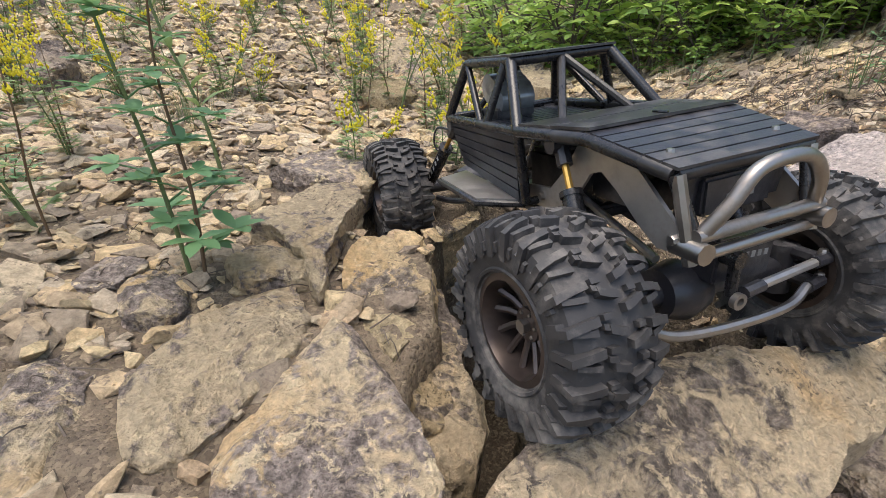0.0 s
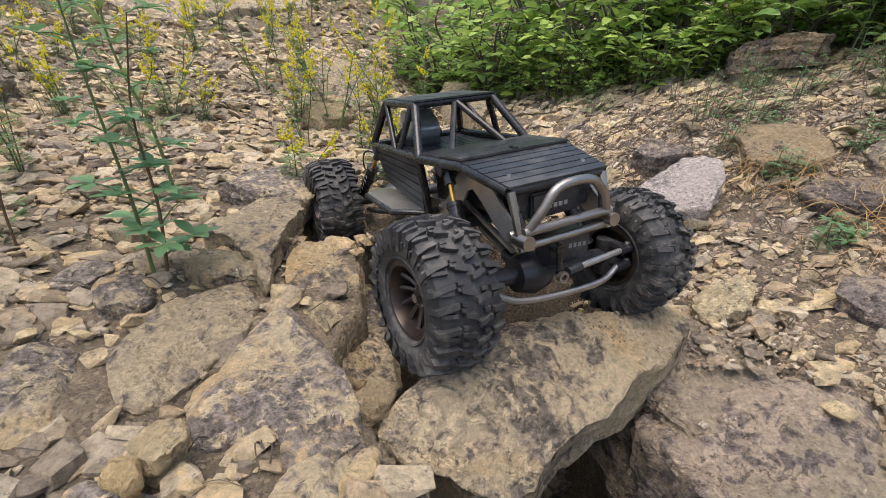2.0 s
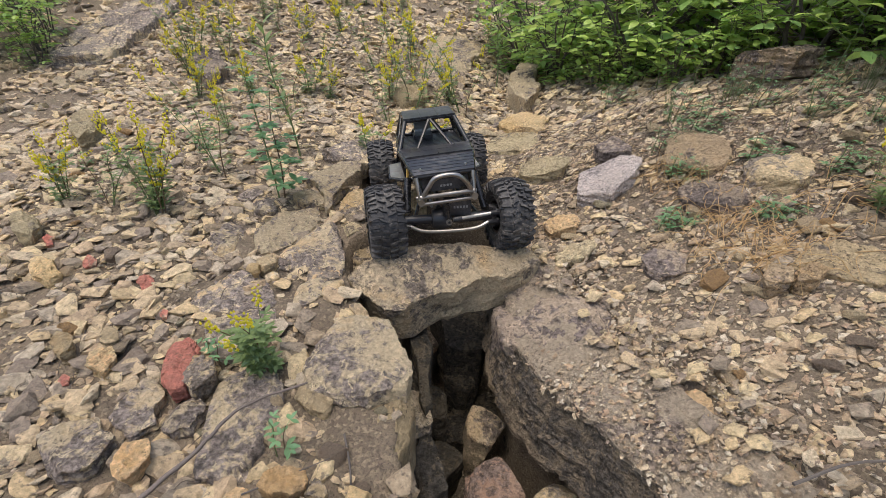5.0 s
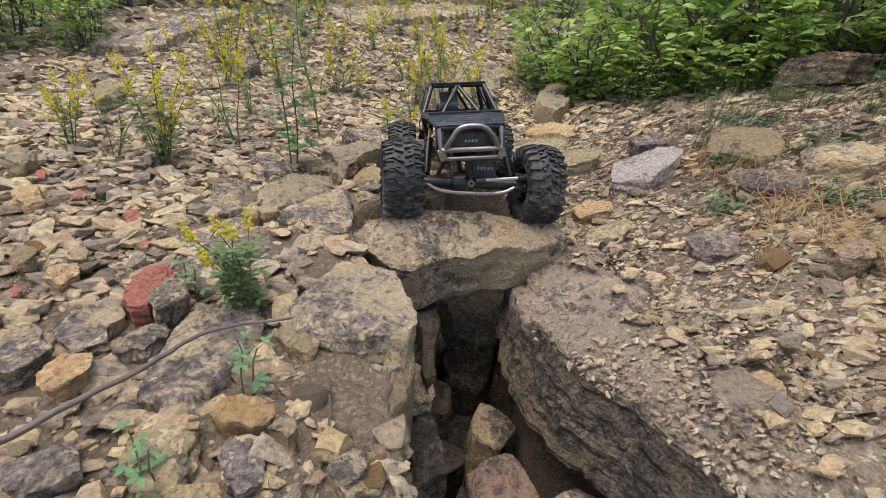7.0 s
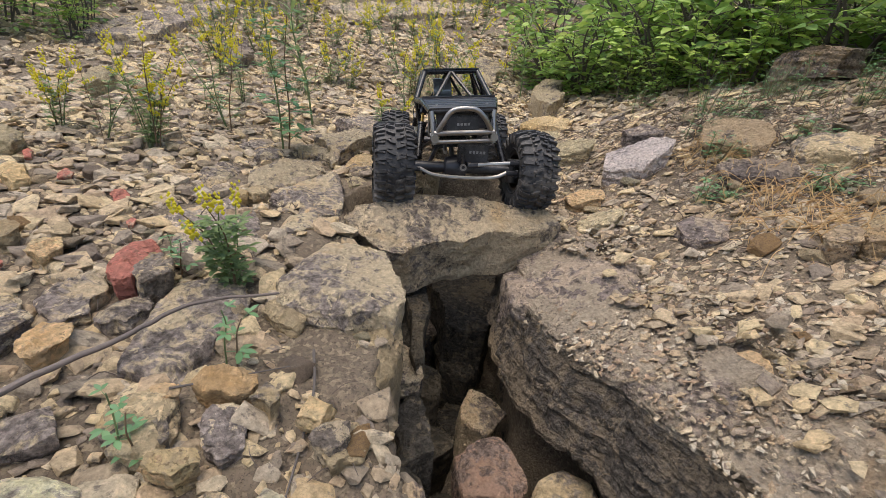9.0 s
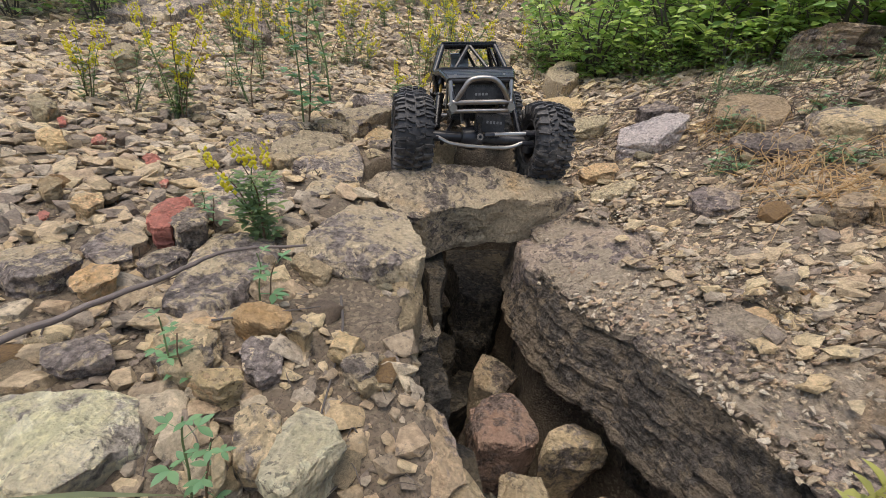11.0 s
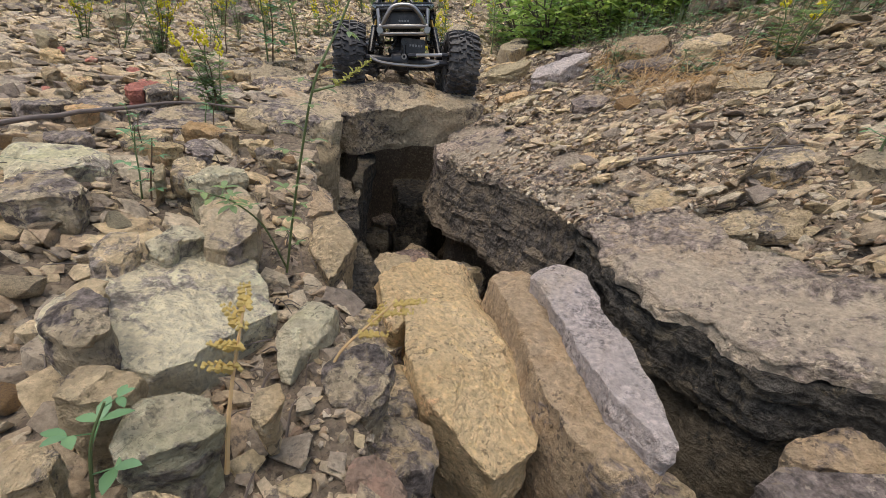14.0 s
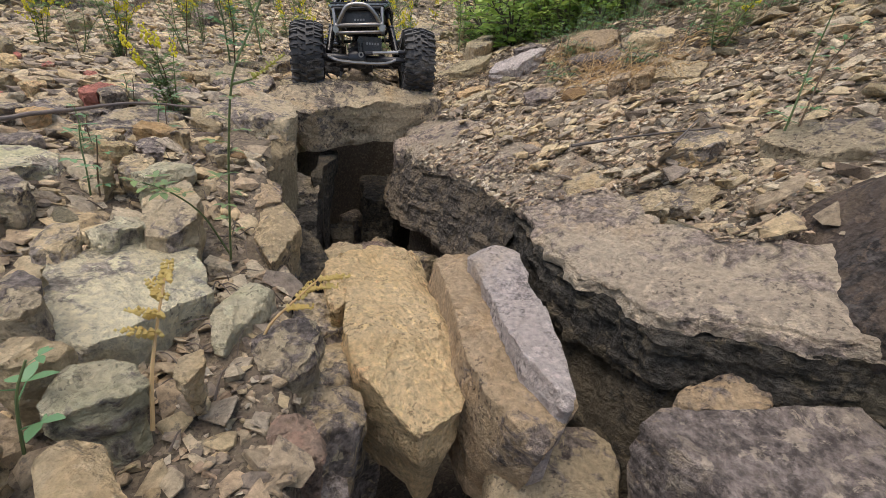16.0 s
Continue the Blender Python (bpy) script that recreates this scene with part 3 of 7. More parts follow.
rock("bedrock_plate", "thin brown-grey sandstone plate with broken yellow edge", lichen, 0.259, (-0.05, 0.1), 0.06, [(-0.241, 0.537), (-0.214, 0.589), (-0.124, 0.625), (-0.113, 0.585), (-0.121, 0.491), (-0.132, 0.431), (-0.128, 0.374), (-0.155, 0.429), (-0.196, 0.480), (-0.232, 0.493)])
rock("bedrock_plate", "small cracked grey stone plate beneath a clover plant", lichen, 0.243, (-0.04, 0.1), 0.05, [(-0.231, 0.418), (-0.224, 0.454), (-0.196, 0.464), (-0.138, 0.425), (-0.137, 0.406), (-0.167, 0.399), (-0.212, 0.394)])
rock("bedrock_plate", "rough grey stone plate among cracks", lichen, 0.240, (-0.04, 0.09), 0.05, [(-0.307, 0.366), (-0.302, 0.411), (-0.264, 0.405), (-0.240, 0.371), (-0.247, 0.333), (-0.281, 0.336)])
rock("bedrock_plate", "low grey stone plate with worn surface", lichen, 0.241, (-0.07, 0.1), 0.05, [(-0.366, 0.403), (-0.350, 0.441), (-0.308, 0.437), (-0.303, 0.415), (-0.319, 0.380), (-0.346, 0.379)])
rock("bedrock_plate", "pale buff broken stone plate near the fissure", tan, 0.222, (-0.06, 0.09), 0.1, [(-0.111, 0.488), (-0.104, 0.521), (-0.071, 0.515), (-0.019, 0.452), (-0.016, 0.407), (-0.039, 0.380), (-0.069, 0.388), (-0.113, 0.374), (-0.117, 0.416)])
rock("rock", "yellowish angular stone block wedged by the fissure", yellow, 0.212, (-0.06, 0.1), 0.06, [(-0.090, 0.358), (-0.068, 0.373), (-0.037, 0.365), (-0.038, 0.340), (-0.055, 0.304), (-0.072, 0.329)])
rock("rock", "brown flat rock with grey top behind the plate", lichen, 0.282, (-0.05, 0.09), 0.06, [(-0.262, 0.667), (-0.240, 0.729), (-0.172, 0.764), (-0.120, 0.745), (-0.090, 0.697), (-0.096, 0.622), (-0.147, 0.608), (-0.224, 0.631)])
rock("rock", "pale flat boulder under the rear of the crawler", tan, 0.218, (-0.17, 0.1), 0.1, [(-0.046, 0.747), (0.006, 0.785), (0.070, 0.734), (0.053, 0.624), (-0.003, 0.553), (-0.043, 0.576)])
rock("bedrock_plate", "grey crusted plate continuing under loose stones", lichen, 0.202, (-0.05, 0.09), 0.05, [(-0.260, 0.096), (-0.216, 0.158), (-0.145, 0.134), (-0.098, 0.078), (-0.137, 0.056), (-0.200, 0.023), (-0.235, 0.027)])
rock("bedrock_plate", "dark grey split plate with sharp crack", lichen, 0.192, (-0.06, 0.09), 0.05, [(-0.188, 0.013), (-0.133, 0.049), (-0.092, 0.072), (-0.077, 0.038), (-0.095, -0.011), (-0.164, -0.029)])
rock("bedrock_plate", "warm grey plate pointing towards the slab", lichen, 0.201, (-0.07, 0.1), 0.06, [(-0.091, 0.084), (-0.075, 0.165), (-0.054, 0.230), (-0.016, 0.203), (-0.007, 0.151), (-0.025, 0.097), (-0.060, 0.069)])
rock("boulder", "big grey-brown sandstone boulder at the fissure edge", lichen, 0.195, (-0.05, 0.09), 0.17, [(0.010, -0.053), (0.008, 0.025), (0.055, 0.074), (0.096, 0.082), (0.132, 0.029), (0.168, -0.025), (0.166, -0.056), (0.120, -0.084), (0.065, -0.084), (0.029, -0.082)], inset=0.012)
rock("boulder", "lower stepped sandstone ledge under the boulder", tan, 0.150, (-0.06, 0.09), 0.2, [(0.066, -0.140), (0.071, -0.091), (0.108, -0.053), (0.159, 0.005), (0.175, -0.049), (0.175, -0.124), (0.175, -0.195), (0.146, -0.199), (0.112, -0.166), (0.082, -0.157)], inset=0.0)
rock("rock", "tan angular stone block leaning on the ledge", tan, 0.172, (-0.06, 0.09), 0.07, [(0.010, -0.095), (0.019, -0.056), (0.064, -0.040), (0.077, -0.056), (0.067, -0.110), (0.036, -0.109)])
rock("bedrock_plate", "weathered flat rock with dead stick lying across", lichen, 0.175, (-0.05, 0.09), 0.09, [(-0.095, -0.125), (-0.097, -0.078), (-0.050, -0.045), (-0.006, -0.076), (0.013, -0.114), (0.007, -0.167), (0.004, -0.207), (-0.057, -0.226), (-0.076, -0.170)])
rock("rock", "brown grey flat rock among rubble", lichen, 0.185, (-0.05, 0.1), 0.06, [(-0.204, -0.174), (-0.211, -0.122), (-0.195, -0.100), (-0.157, -0.127), (-0.139, -0.168), (-0.163, -0.194)])
rock("rock", "flat grey stone with dark edge", lichen, 0.181, (-0.04, 0.1), 0.05, [(-0.137, -0.172), (-0.140, -0.136), (-0.121, -0.118), (-0.092, -0.129), (-0.091, -0.168), (-0.115, -0.184)])
rock("rock", "loose stone with faded red paint on top", red, 0.208, (-0.06, 0.09), 0.035, [(-0.165, -0.118), (-0.192, -0.082), (-0.188, -0.051), (-0.170, -0.038), (-0.143, -0.062), (-0.139, -0.089), (-0.122, -0.133), (-0.136, -0.139)], dome=0.006, rough=0.8)
rock("rock", "buff stone beside the red-painted one", tan, 0.204, (-0.04, 0.11), 0.045, [(-0.136, -0.120), (-0.144, -0.076), (-0.113, -0.075), (-0.093, -0.104), (-0.110, -0.130)])
rock("rock", "ochre orange flat stone", rust, 0.187, (-0.06, 0.08), 0.03, [(-0.140, -0.242), (-0.156, -0.207), (-0.129, -0.192), (-0.110, -0.208), (-0.110, -0.234), (-0.123, -0.248)])
rock("rock", "long flat ochre stone in rubble", rust, 0.180, (-0.05, 0.09), 0.025, [(0.029, -0.227), (0.037, -0.205), (0.055, -0.189), (0.081, -0.193), (0.093, -0.207), (0.074, -0.225), (0.045, -0.231)])
rock("rock", "small tan stone next to the ochre one", tan, 0.174, (-0.0, 0.11), 0.03, [(0.087, -0.223), (0.093, -0.200), (0.114, -0.212), (0.112, -0.227)])
rock("rock", "buff angular block in rubble", tan, 0.168, (-0.04, 0.1), 0.05, [(-0.029, -0.258), (-0.014, -0.243), (0.028, -0.236), (0.050, -0.266), (0.048, -0.287), (0.014, -0.298)])
rock("rock", "grey broken stone in rubble", lichen, 0.166, (-0.05, 0.09), 0.05, [(0.062, -0.256), (0.057, -0.229), (0.082, -0.223), (0.101, -0.244), (0.095, -0.265), (0.076, -0.267)])
rock("rock", "tan loose stone in the rubble", tan, 0.160, (-0.08, 0.1), 0.05, [(0.150, -0.230), (0.144, -0.207), (0.170, -0.204), (0.182, -0.235), (0.166, -0.242)])
rock("rock", "rounded yellow stone on the gravel slope", yellow, 0.257, (-0.05, 0.1), 0.05, [(-0.653, 0.119), (-0.725, 0.182), (-0.704, 0.199), (-0.646, 0.163), (-0.622, 0.125), (-0.645, 0.116)])
rock("rock", "pale yellow stone with smooth top", yellow, 0.328, (-0.03, 0.09), 0.06, [(-0.976, 0.576), (-1.068, 0.680), (-1.057, 0.738), (-0.958, 0.675), (-0.888, 0.584), (-0.900, 0.527)])
rock("boulder", "large pale lichen-spotted sandstone slab in rubble", pale, 0.121, (-0.21, 0.03), 0.13, [(0.236, -0.394), (0.264, -0.404), (0.312, -0.452), (0.330, -0.468), (0.322, -0.525), (0.312, -0.566), (0.272, -0.574), (0.235, -0.566), (0.206, -0.538), (0.212, -0.470)], rough=0.6)
rock("boulder", "broad grey-topped rock in the rubble", pale, 0.160, (-0.06, 0.09), 0.07, [(-0.071, -0.372), (-0.050, -0.342), (-0.019, -0.308), (0.024, -0.312), (0.059, -0.342), (0.045, -0.364), (0.048, -0.394), (-0.005, -0.416)])
rock("rock", "buff blocky stone in the rubble", tan, 0.168, (-0.05, 0.09), 0.06, [(-0.024, -0.270), (-0.016, -0.247), (0.026, -0.236), (0.049, -0.270), (0.040, -0.291), (0.014, -0.292)])
rock("rock", "dark grey stone in the rubble", lichen, 0.168, (-0.04, 0.1), 0.05, [(0.057, -0.248), (0.062, -0.230), (0.088, -0.226), (0.108, -0.256), (0.098, -0.275), (0.075, -0.269)])
rock("rock", "tan angular stone in the rubble", tan, 0.161, (-0.02, 0.12), 0.06, [(0.098, -0.313), (0.106, -0.300), (0.135, -0.300), (0.146, -0.325), (0.139, -0.347), (0.121, -0.343)])
rock("boulder", "pale tilted block of sandstone in the rubble", pale, 0.159, (0.06, -0.06), 0.08, [(0.131, -0.317), (0.130, -0.275), (0.157, -0.280), (0.187, -0.299), (0.188, -0.320), (0.176, -0.352), (0.154, -0.360)])
rock("rock", "flat ochre stone in the rubble", rust, 0.168, (-0.07, 0.1), 0.025, [(0.048, -0.299), (0.067, -0.276), (0.087, -0.280), (0.075, -0.300)])
rock("rock", "tan broken stone near the lip", tan, 0.161, (-0.04, 0.1), 0.05, [(0.150, -0.236), (0.160, -0.209), (0.191, -0.201), (0.199, -0.236), (0.179, -0.252)])
rock("rock", "small tan upright stone", tan, 0.163, (0.01, 0.11), 0.05, [(0.100, -0.342), (0.102, -0.329), (0.127, -0.353), (0.125, -0.366)])
rock("rock", "rust-coloured stone on the fissure lip", orange, 0.130, (-0.04, 0.1), 0.09, [(0.225, -0.232), (0.246, -0.210), (0.263, -0.244), (0.284, -0.280), (0.266, -0.304), (0.243, -0.301), (0.229, -0.266)])
rock("rock", "low grey stone in the rubble", lichen, 0.185, (-0.05, 0.1), 0.05, [(-0.267, -0.222), (-0.263, -0.190), (-0.230, -0.175), (-0.164, -0.202), (-0.169, -0.245), (-0.216, -0.257)])
rock("rock", "grey flat stone in the rubble", lichen, 0.167, (-0.05, 0.08), 0.05, [(-0.098, -0.306), (-0.081, -0.285), (-0.064, -0.268), (-0.030, -0.293), (-0.040, -0.315), (-0.070, -0.323)])
rock("stone", "small loose stone daubed with red paint", red, 0.210, (-0.07, 0.1), 0.014, [(-0.361, 0.070), (-0.364, 0.089), (-0.339, 0.088), (-0.323, 0.067), (-0.334, 0.051)])
rock("stone", "small loose stone daubed with red paint", red, 0.220, (-0.05, 0.11), 0.014, [(-0.498, 0.099), (-0.505, 0.118), (-0.481, 0.115), (-0.464, 0.094), (-0.477, 0.085)])
rock("stone", "small loose stone daubed with red paint", red, 0.200, (-0.04, 0.07), 0.014, [(-0.270, 0.008), (-0.272, 0.020), (-0.257, 0.016), (-0.251, 0.003), (-0.258, -0.001)])
rock("stone", "small loose stone daubed with pink paint", red, 0.189, (-0.05, 0.12), 0.014, [(-0.317, -0.136), (-0.322, -0.125), (-0.307, -0.126), (-0.296, -0.138), (-0.304, -0.144)])
rock("stone", "small loose stone daubed with red paint", red, 0.231, (-0.05, 0.1), 0.014, [(-0.626, 0.139), (-0.634, 0.160), (-0.610, 0.155), (-0.592, 0.133), (-0.603, 0.125)])
rock("rock", "dark grey rock wedged against the pale slab", lichen, 0.143, (-0.06, 0.09), 0.07, [(0.258, -0.579), (0.246, -0.558), (0.250, -0.543), (0.274, -0.549), (0.296, -0.568), (0.291, -0.582), (0.277, -0.585)])
rock("rock", "tan flat stone on the edge of the pale slab", tan, 0.140, (-0.04, 0.08), 0.04, [(0.225, -0.541), (0.224, -0.526), (0.241, -0.522), (0.255, -0.538), (0.236, -0.547)])
rock("rock", "tilted grey stone standing beside the pale slab", pale, 0.102, (-0.07, 0.08), 0.09, [(0.346, -0.504), (0.335, -0.465), (0.333, -0.428), (0.361, -0.432), (0.376, -0.454), (0.372, -0.484), (0.366, -0.510)])
rock("rock", "reddish tan stone block", tan, 0.144, (-0.05, 0.1), 0.06, [(0.194, -0.495), (0.180, -0.473), (0.195, -0.454), (0.223, -0.474), (0.225, -0.499), (0.212, -0.509)])
rock("rock", "flat buff stone block", pale, 0.144, (-0.07, 0.09), 0.05, [(0.213, -0.466), (0.207, -0.429), (0.228, -0.424), (0.247, -0.437), (0.243, -0.469), (0.233, -0.481)])
rock("boulder", "grey rock with sloping top in the rubble", lichen, 0.158, (-0.06, 0.09), 0.07, [(0.039, -0.447), (0.033, -0.420), (0.058, -0.398), (0.095, -0.412), (0.118, -0.443), (0.076, -0.473)])
rock("rock", "dark broken rock above the pale slab", lichen, 0.156, (-0.06, 0.1), 0.07, [(0.235, -0.432), (0.204, -0.383), (0.207, -0.338), (0.251, -0.378), (0.279, -0.415), (0.272, -0.441)])
rock("rock", "brown grey stone at the fissure's lip", tan, 0.118, (-0.05, 0.09), 0.09, [(0.282, -0.347), (0.260, -0.290), (0.283, -0.258), (0.332, -0.348), (0.341, -0.391), (0.312, -0.382)])
rock("rock", "rounded grey stone sunk in bare soil", lichen, 0.092, (-0.06, 0.1), 0.06, [(0.382, -0.506), (0.382, -0.483), (0.405, -0.465), (0.429, -0.474), (0.436, -0.499), (0.424, -0.519), (0.401, -0.521)])
rock("rock", "small square tan stone", tan, 0.117, (-0.02, 0.11), 0.04, [(0.381, -0.571), (0.373, -0.555), (0.385, -0.548), (0.393, -0.557), (0.392, -0.573)])
rock("rock", "greenish grey mottled rock in rubble", pale, 0.116, (-0.05, 0.1), 0.09, [(0.326, -0.604), (0.320, -0.588), (0.331, -0.573), (0.354, -0.567), (0.376, -0.583), (0.372, -0.601), (0.350, -0.614)])
rock("rock", "brown tan rounded stone in rubble", tan, 0.130, (-0.05, 0.11), 0.05, [(0.299, -0.608), (0.290, -0.592), (0.306, -0.577), (0.324, -0.575), (0.331, -0.592), (0.319, -0.606)])
rock("rock", "buff stone with a grey top", tan, 0.126, (-0.05, 0.1), 0.06, [(0.304, -0.637), (0.302, -0.629), (0.315, -0.620), (0.328, -0.624), (0.335, -0.635), (0.324, -0.646)])
rock("rock", "reddish flat stone plate on bare soil", pink, 0.070, (-0.06, 0.07), 0.05, [(0.427, -0.558), (0.428, -0.545), (0.449, -0.532), (0.464, -0.546), (0.470, -0.561), (0.440, -0.572)])
rock("rock", "grey slab with a broken corner", tan, 0.111, (-0.04, 0.1), 0.07, [(0.361, -0.639), (0.356, -0.625), (0.376, -0.616), (0.399, -0.629), (0.421, -0.641), (0.383, -0.652)])
rock("rock", "pale lilac-grey flat slab on the gravel bank", lilac, 0.306, (0.36, 0.26), 0.05, [(0.445, 0.590), (0.509, 0.607), (0.582, 0.575), (0.547, 0.503), (0.498, 0.468), (0.433, 0.492), (0.439, 0.550)])
rock("rock", "orange-brown sandstone rock with layered side", orange, 0.376, (0.37, 0.27), 0.08, [(0.626, 0.626), (0.685, 0.634), (0.743, 0.565), (0.734, 0.516), (0.697, 0.482), (0.631, 0.503), (0.608, 0.544)])
rock("rock", "dark grey brown rock on the bank", brown, 0.329, (0.35, 0.26), 0.06, [(0.630, 0.464), (0.675, 0.465), (0.725, 0.429), (0.734, 0.381), (0.702, 0.360), (0.650, 0.384), (0.620, 0.423)])
rock("rock", "grey tilted rock on the bank", tan, 0.387, (0.36, 0.27), 0.06, [(0.741, 0.473), (0.780, 0.483), (0.845, 0.442), (0.837, 0.404), (0.796, 0.386), (0.740, 0.429)])
rock("rock", "squarish yellow sandstone block near the wheel", yellow, 0.221, (0.36, 0.25), 0.05, [(0.382, 0.325), (0.408, 0.347), (0.460, 0.338), (0.458, 0.304), (0.431, 0.289), (0.387, 0.294)])
rock("rock", "broken grey upright stone on the bank", brown, 0.247, (0.35, 0.27), 0.05, [(0.536, 0.287), (0.572, 0.305), (0.619, 0.276), (0.606, 0.237), (0.572, 0.229), (0.539, 0.249)])
rock("rock", "small tan block with flat top", orange, 0.294, (0.38, 0.23), 0.04, [(0.690, 0.188), (0.713, 0.201), (0.731, 0.186), (0.721, 0.162), (0.692, 0.164)])
rock("rock", "small brown stone beside the tan block", rust, 0.306, (0.34, 0.3), 0.04, [(0.734, 0.187), (0.762, 0.189), (0.768, 0.172), (0.753, 0.159), (0.726, 0.164)])
rock("rock", "yellow sandstone ledge piece behind the wheels", yellow, 0.296, (0.36, 0.25), 0.06, [(0.297, 0.655), (0.357, 0.682), (0.419, 0.641), (0.422, 0.603), (0.369, 0.590), (0.306, 0.618)])
rock("rock", "low yellow stone behind the crawler", yellow, 0.262, (0.27, 0.05), 0.06, [(0.169, 0.923), (0.254, 1.027), (0.355, 0.955), (0.333, 0.833), (0.230, 0.844)])
rock("boulder", "dark upright boulder along the rock joint", lichen, 0.377, (0.23, 0.16), 0.14, [(0.231, 1.470), (0.280, 1.603), (0.350, 1.504), (0.351, 1.285), (0.302, 1.136), (0.253, 1.250)])
rock("rock", "pale flat stone half sunk in the bank", tan, 0.312, (0.36, 0.26), 0.05, [(0.746, 0.235), (0.791, 0.259), (0.849, 0.243), (0.864, 0.201), (0.842, 0.150), (0.795, 0.174), (0.755, 0.197)])
rock("rock", "flat orange patch of broken sandstone", rust, 0.232, (0.37, 0.25), 0.03, [(0.360, 0.436), (0.396, 0.462), (0.441, 0.435), (0.437, 0.400), (0.383, 0.397)])
rock("boulder", "long ochre sandstone block spanning the fissure", ochre, 0.050, (-0.22, 0.02), 0.13, [(0.391, -0.353), (0.412, -0.322), (0.462, -0.278), (0.486, -0.284), (0.505, -0.341), (0.529, -0.387), (0.553, -0.430), (0.556, -0.451), (0.531, -0.488), (0.502, -0.502), (0.475, -0.494), (0.442, -0.458), (0.411, -0.407)], inset=0.004, rough=1.2)
rock("boulder", "pale ochre block stepping down behind the long block", ochre, 0.056, (-0.22, 0.02), 0.12, [(0.344, -0.320), (0.348, -0.266), (0.396, -0.198), (0.431, -0.190), (0.462, -0.237), (0.469, -0.271), (0.418, -0.339), (0.401, -0.381), (0.378, -0.384)], inset=0.004, rough=1.2)
rock("rock", "pale ochre stone behind the long block", tan, 0.050, (0.0, 0.0), 0.08, [(0.306, -0.257), (0.310, -0.196), (0.349, -0.184), (0.379, -0.232), (0.358, -0.285)])
rock("boulder", "lilac-pink topped sandstone block with rust sides", lilac, 0.090, (0.05, 0.06), 0.17, [(0.509, -0.262), (0.563, -0.244), (0.586, -0.310), (0.608, -0.380), (0.635, -0.469), (0.631, -0.484), (0.603, -0.472), (0.583, -0.436), (0.563, -0.391), (0.544, -0.345)], inset=0, rough=0.9)
rock("rock", "rough tan flank stone under the lilac block", orange, 0.067, (0.05, 0.06), 0.15, [(0.456, -0.237), (0.506, -0.215), (0.545, -0.306), (0.566, -0.357), (0.589, -0.409), (0.611, -0.450), (0.641, -0.458), (0.635, -0.479), (0.598, -0.499), (0.565, -0.465), (0.533, -0.419), (0.499, -0.341)], rough=1.2)
rock("rock", "grey tan rubble block below the lilac block", lichen, -0.020, (0.0, 0.0), 0.12, [(0.564, -0.444), (0.608, -0.396), (0.669, -0.382), (0.688, -0.434), (0.681, -0.480), (0.576, -0.508)])
rock("boulder", "flat brown-grey slab with orange rim", grey_brown, 0.089, (0.1, 0.2), 0.10, [(0.669, -0.481), (0.688, -0.471), (0.732, -0.468), (0.798, -0.456), (0.829, -0.461), (0.836, -0.486), (0.806, -0.520), (0.768, -0.530), (0.713, -0.536), (0.684, -0.510)], rough=0.7)
rock("rock", "ochre and grey stone sitting in the fissure", orange, 0.087, (0.36, 0.29), 0.1, [(0.708, -0.438), (0.722, -0.422), (0.759, -0.423), (0.772, -0.439), (0.766, -0.453), (0.737, -0.454), (0.707, -0.450)])
rock("boulder", "upright dark brown rock slab with orange rim leaning on the bank", dark, 0.198, (1.41, 0.07), 0.12, [(0.816, -0.288), (0.832, -0.275), (0.846, -0.277), (0.859, -0.287), (0.872, -0.325), (0.862, -0.400), (0.822, -0.474), (0.810, -0.445), (0.803, -0.415), (0.811, -0.353)], rough=0.7)
rock("rock", "grey flat rock at the bank's foot", lichen, 0.256, (0.36, 0.26), 0.06, [(0.838, -0.130), (0.879, -0.115), (0.929, -0.113), (0.960, -0.144), (0.931, -0.208), (0.869, -0.190)])
rock("rock", "flat buff stone on the gravel", tan, 0.180, (0.37, 0.26), 0.025, [(0.673, -0.217), (0.692, -0.204), (0.738, -0.203), (0.775, -0.230), (0.767, -0.250), (0.725, -0.249), (0.682, -0.246)])
rock("rock", "flat yellow stone on the gravel", tan, 0.169, (0.37, 0.25), 0.025, [(0.612, -0.167), (0.625, -0.143), (0.675, -0.148), (0.677, -0.175), (0.650, -0.190), (0.621, -0.193)])
rock("rock", "grey flat stone on the gravel", tan, 0.228, (0.36, 0.26), 0.025, [(0.746, -0.123), (0.765, -0.087), (0.805, -0.101), (0.801, -0.144), (0.770, -0.154)])
rock("rock", "pink broken stone wedged low in the fissure", pink, -0.040, (0.0, 0.0), 0.16, [(0.252, -0.023), (0.278, 0.006), (0.305, 0.030), (0.336, -0.012), (0.357, -0.043), (0.347, -0.071), (0.270, -0.093)])
rock("rock", "tan stone wedged low in the fissure", tan, -0.030, (0.0, 0.0), 0.16, [(0.362, -0.058), (0.377, -0.027), (0.411, -0.012), (0.443, -0.025), (0.450, -0.056), (0.359, -0.082)])
# the next five stones carry the fissure's shade in their colour
rock("rock", "pale chip of stone deep in the fissure, darkened for shade", shaded_stone, -0.160, (0.0, 0.0), 0.06, [(0.124, 0.377), (0.152, 0.429), (0.225, 0.394), (0.213, 0.320), (0.171, 0.306)])
rock("rock", "brown slab standing deep in the fissure", shaded_stone, -0.220, (0.0, 0.0), 0.1, [(0.190, 0.271), (0.242, 0.345), (0.305, 0.308), (0.308, 0.210), (0.247, 0.161), (0.191, 0.158)])
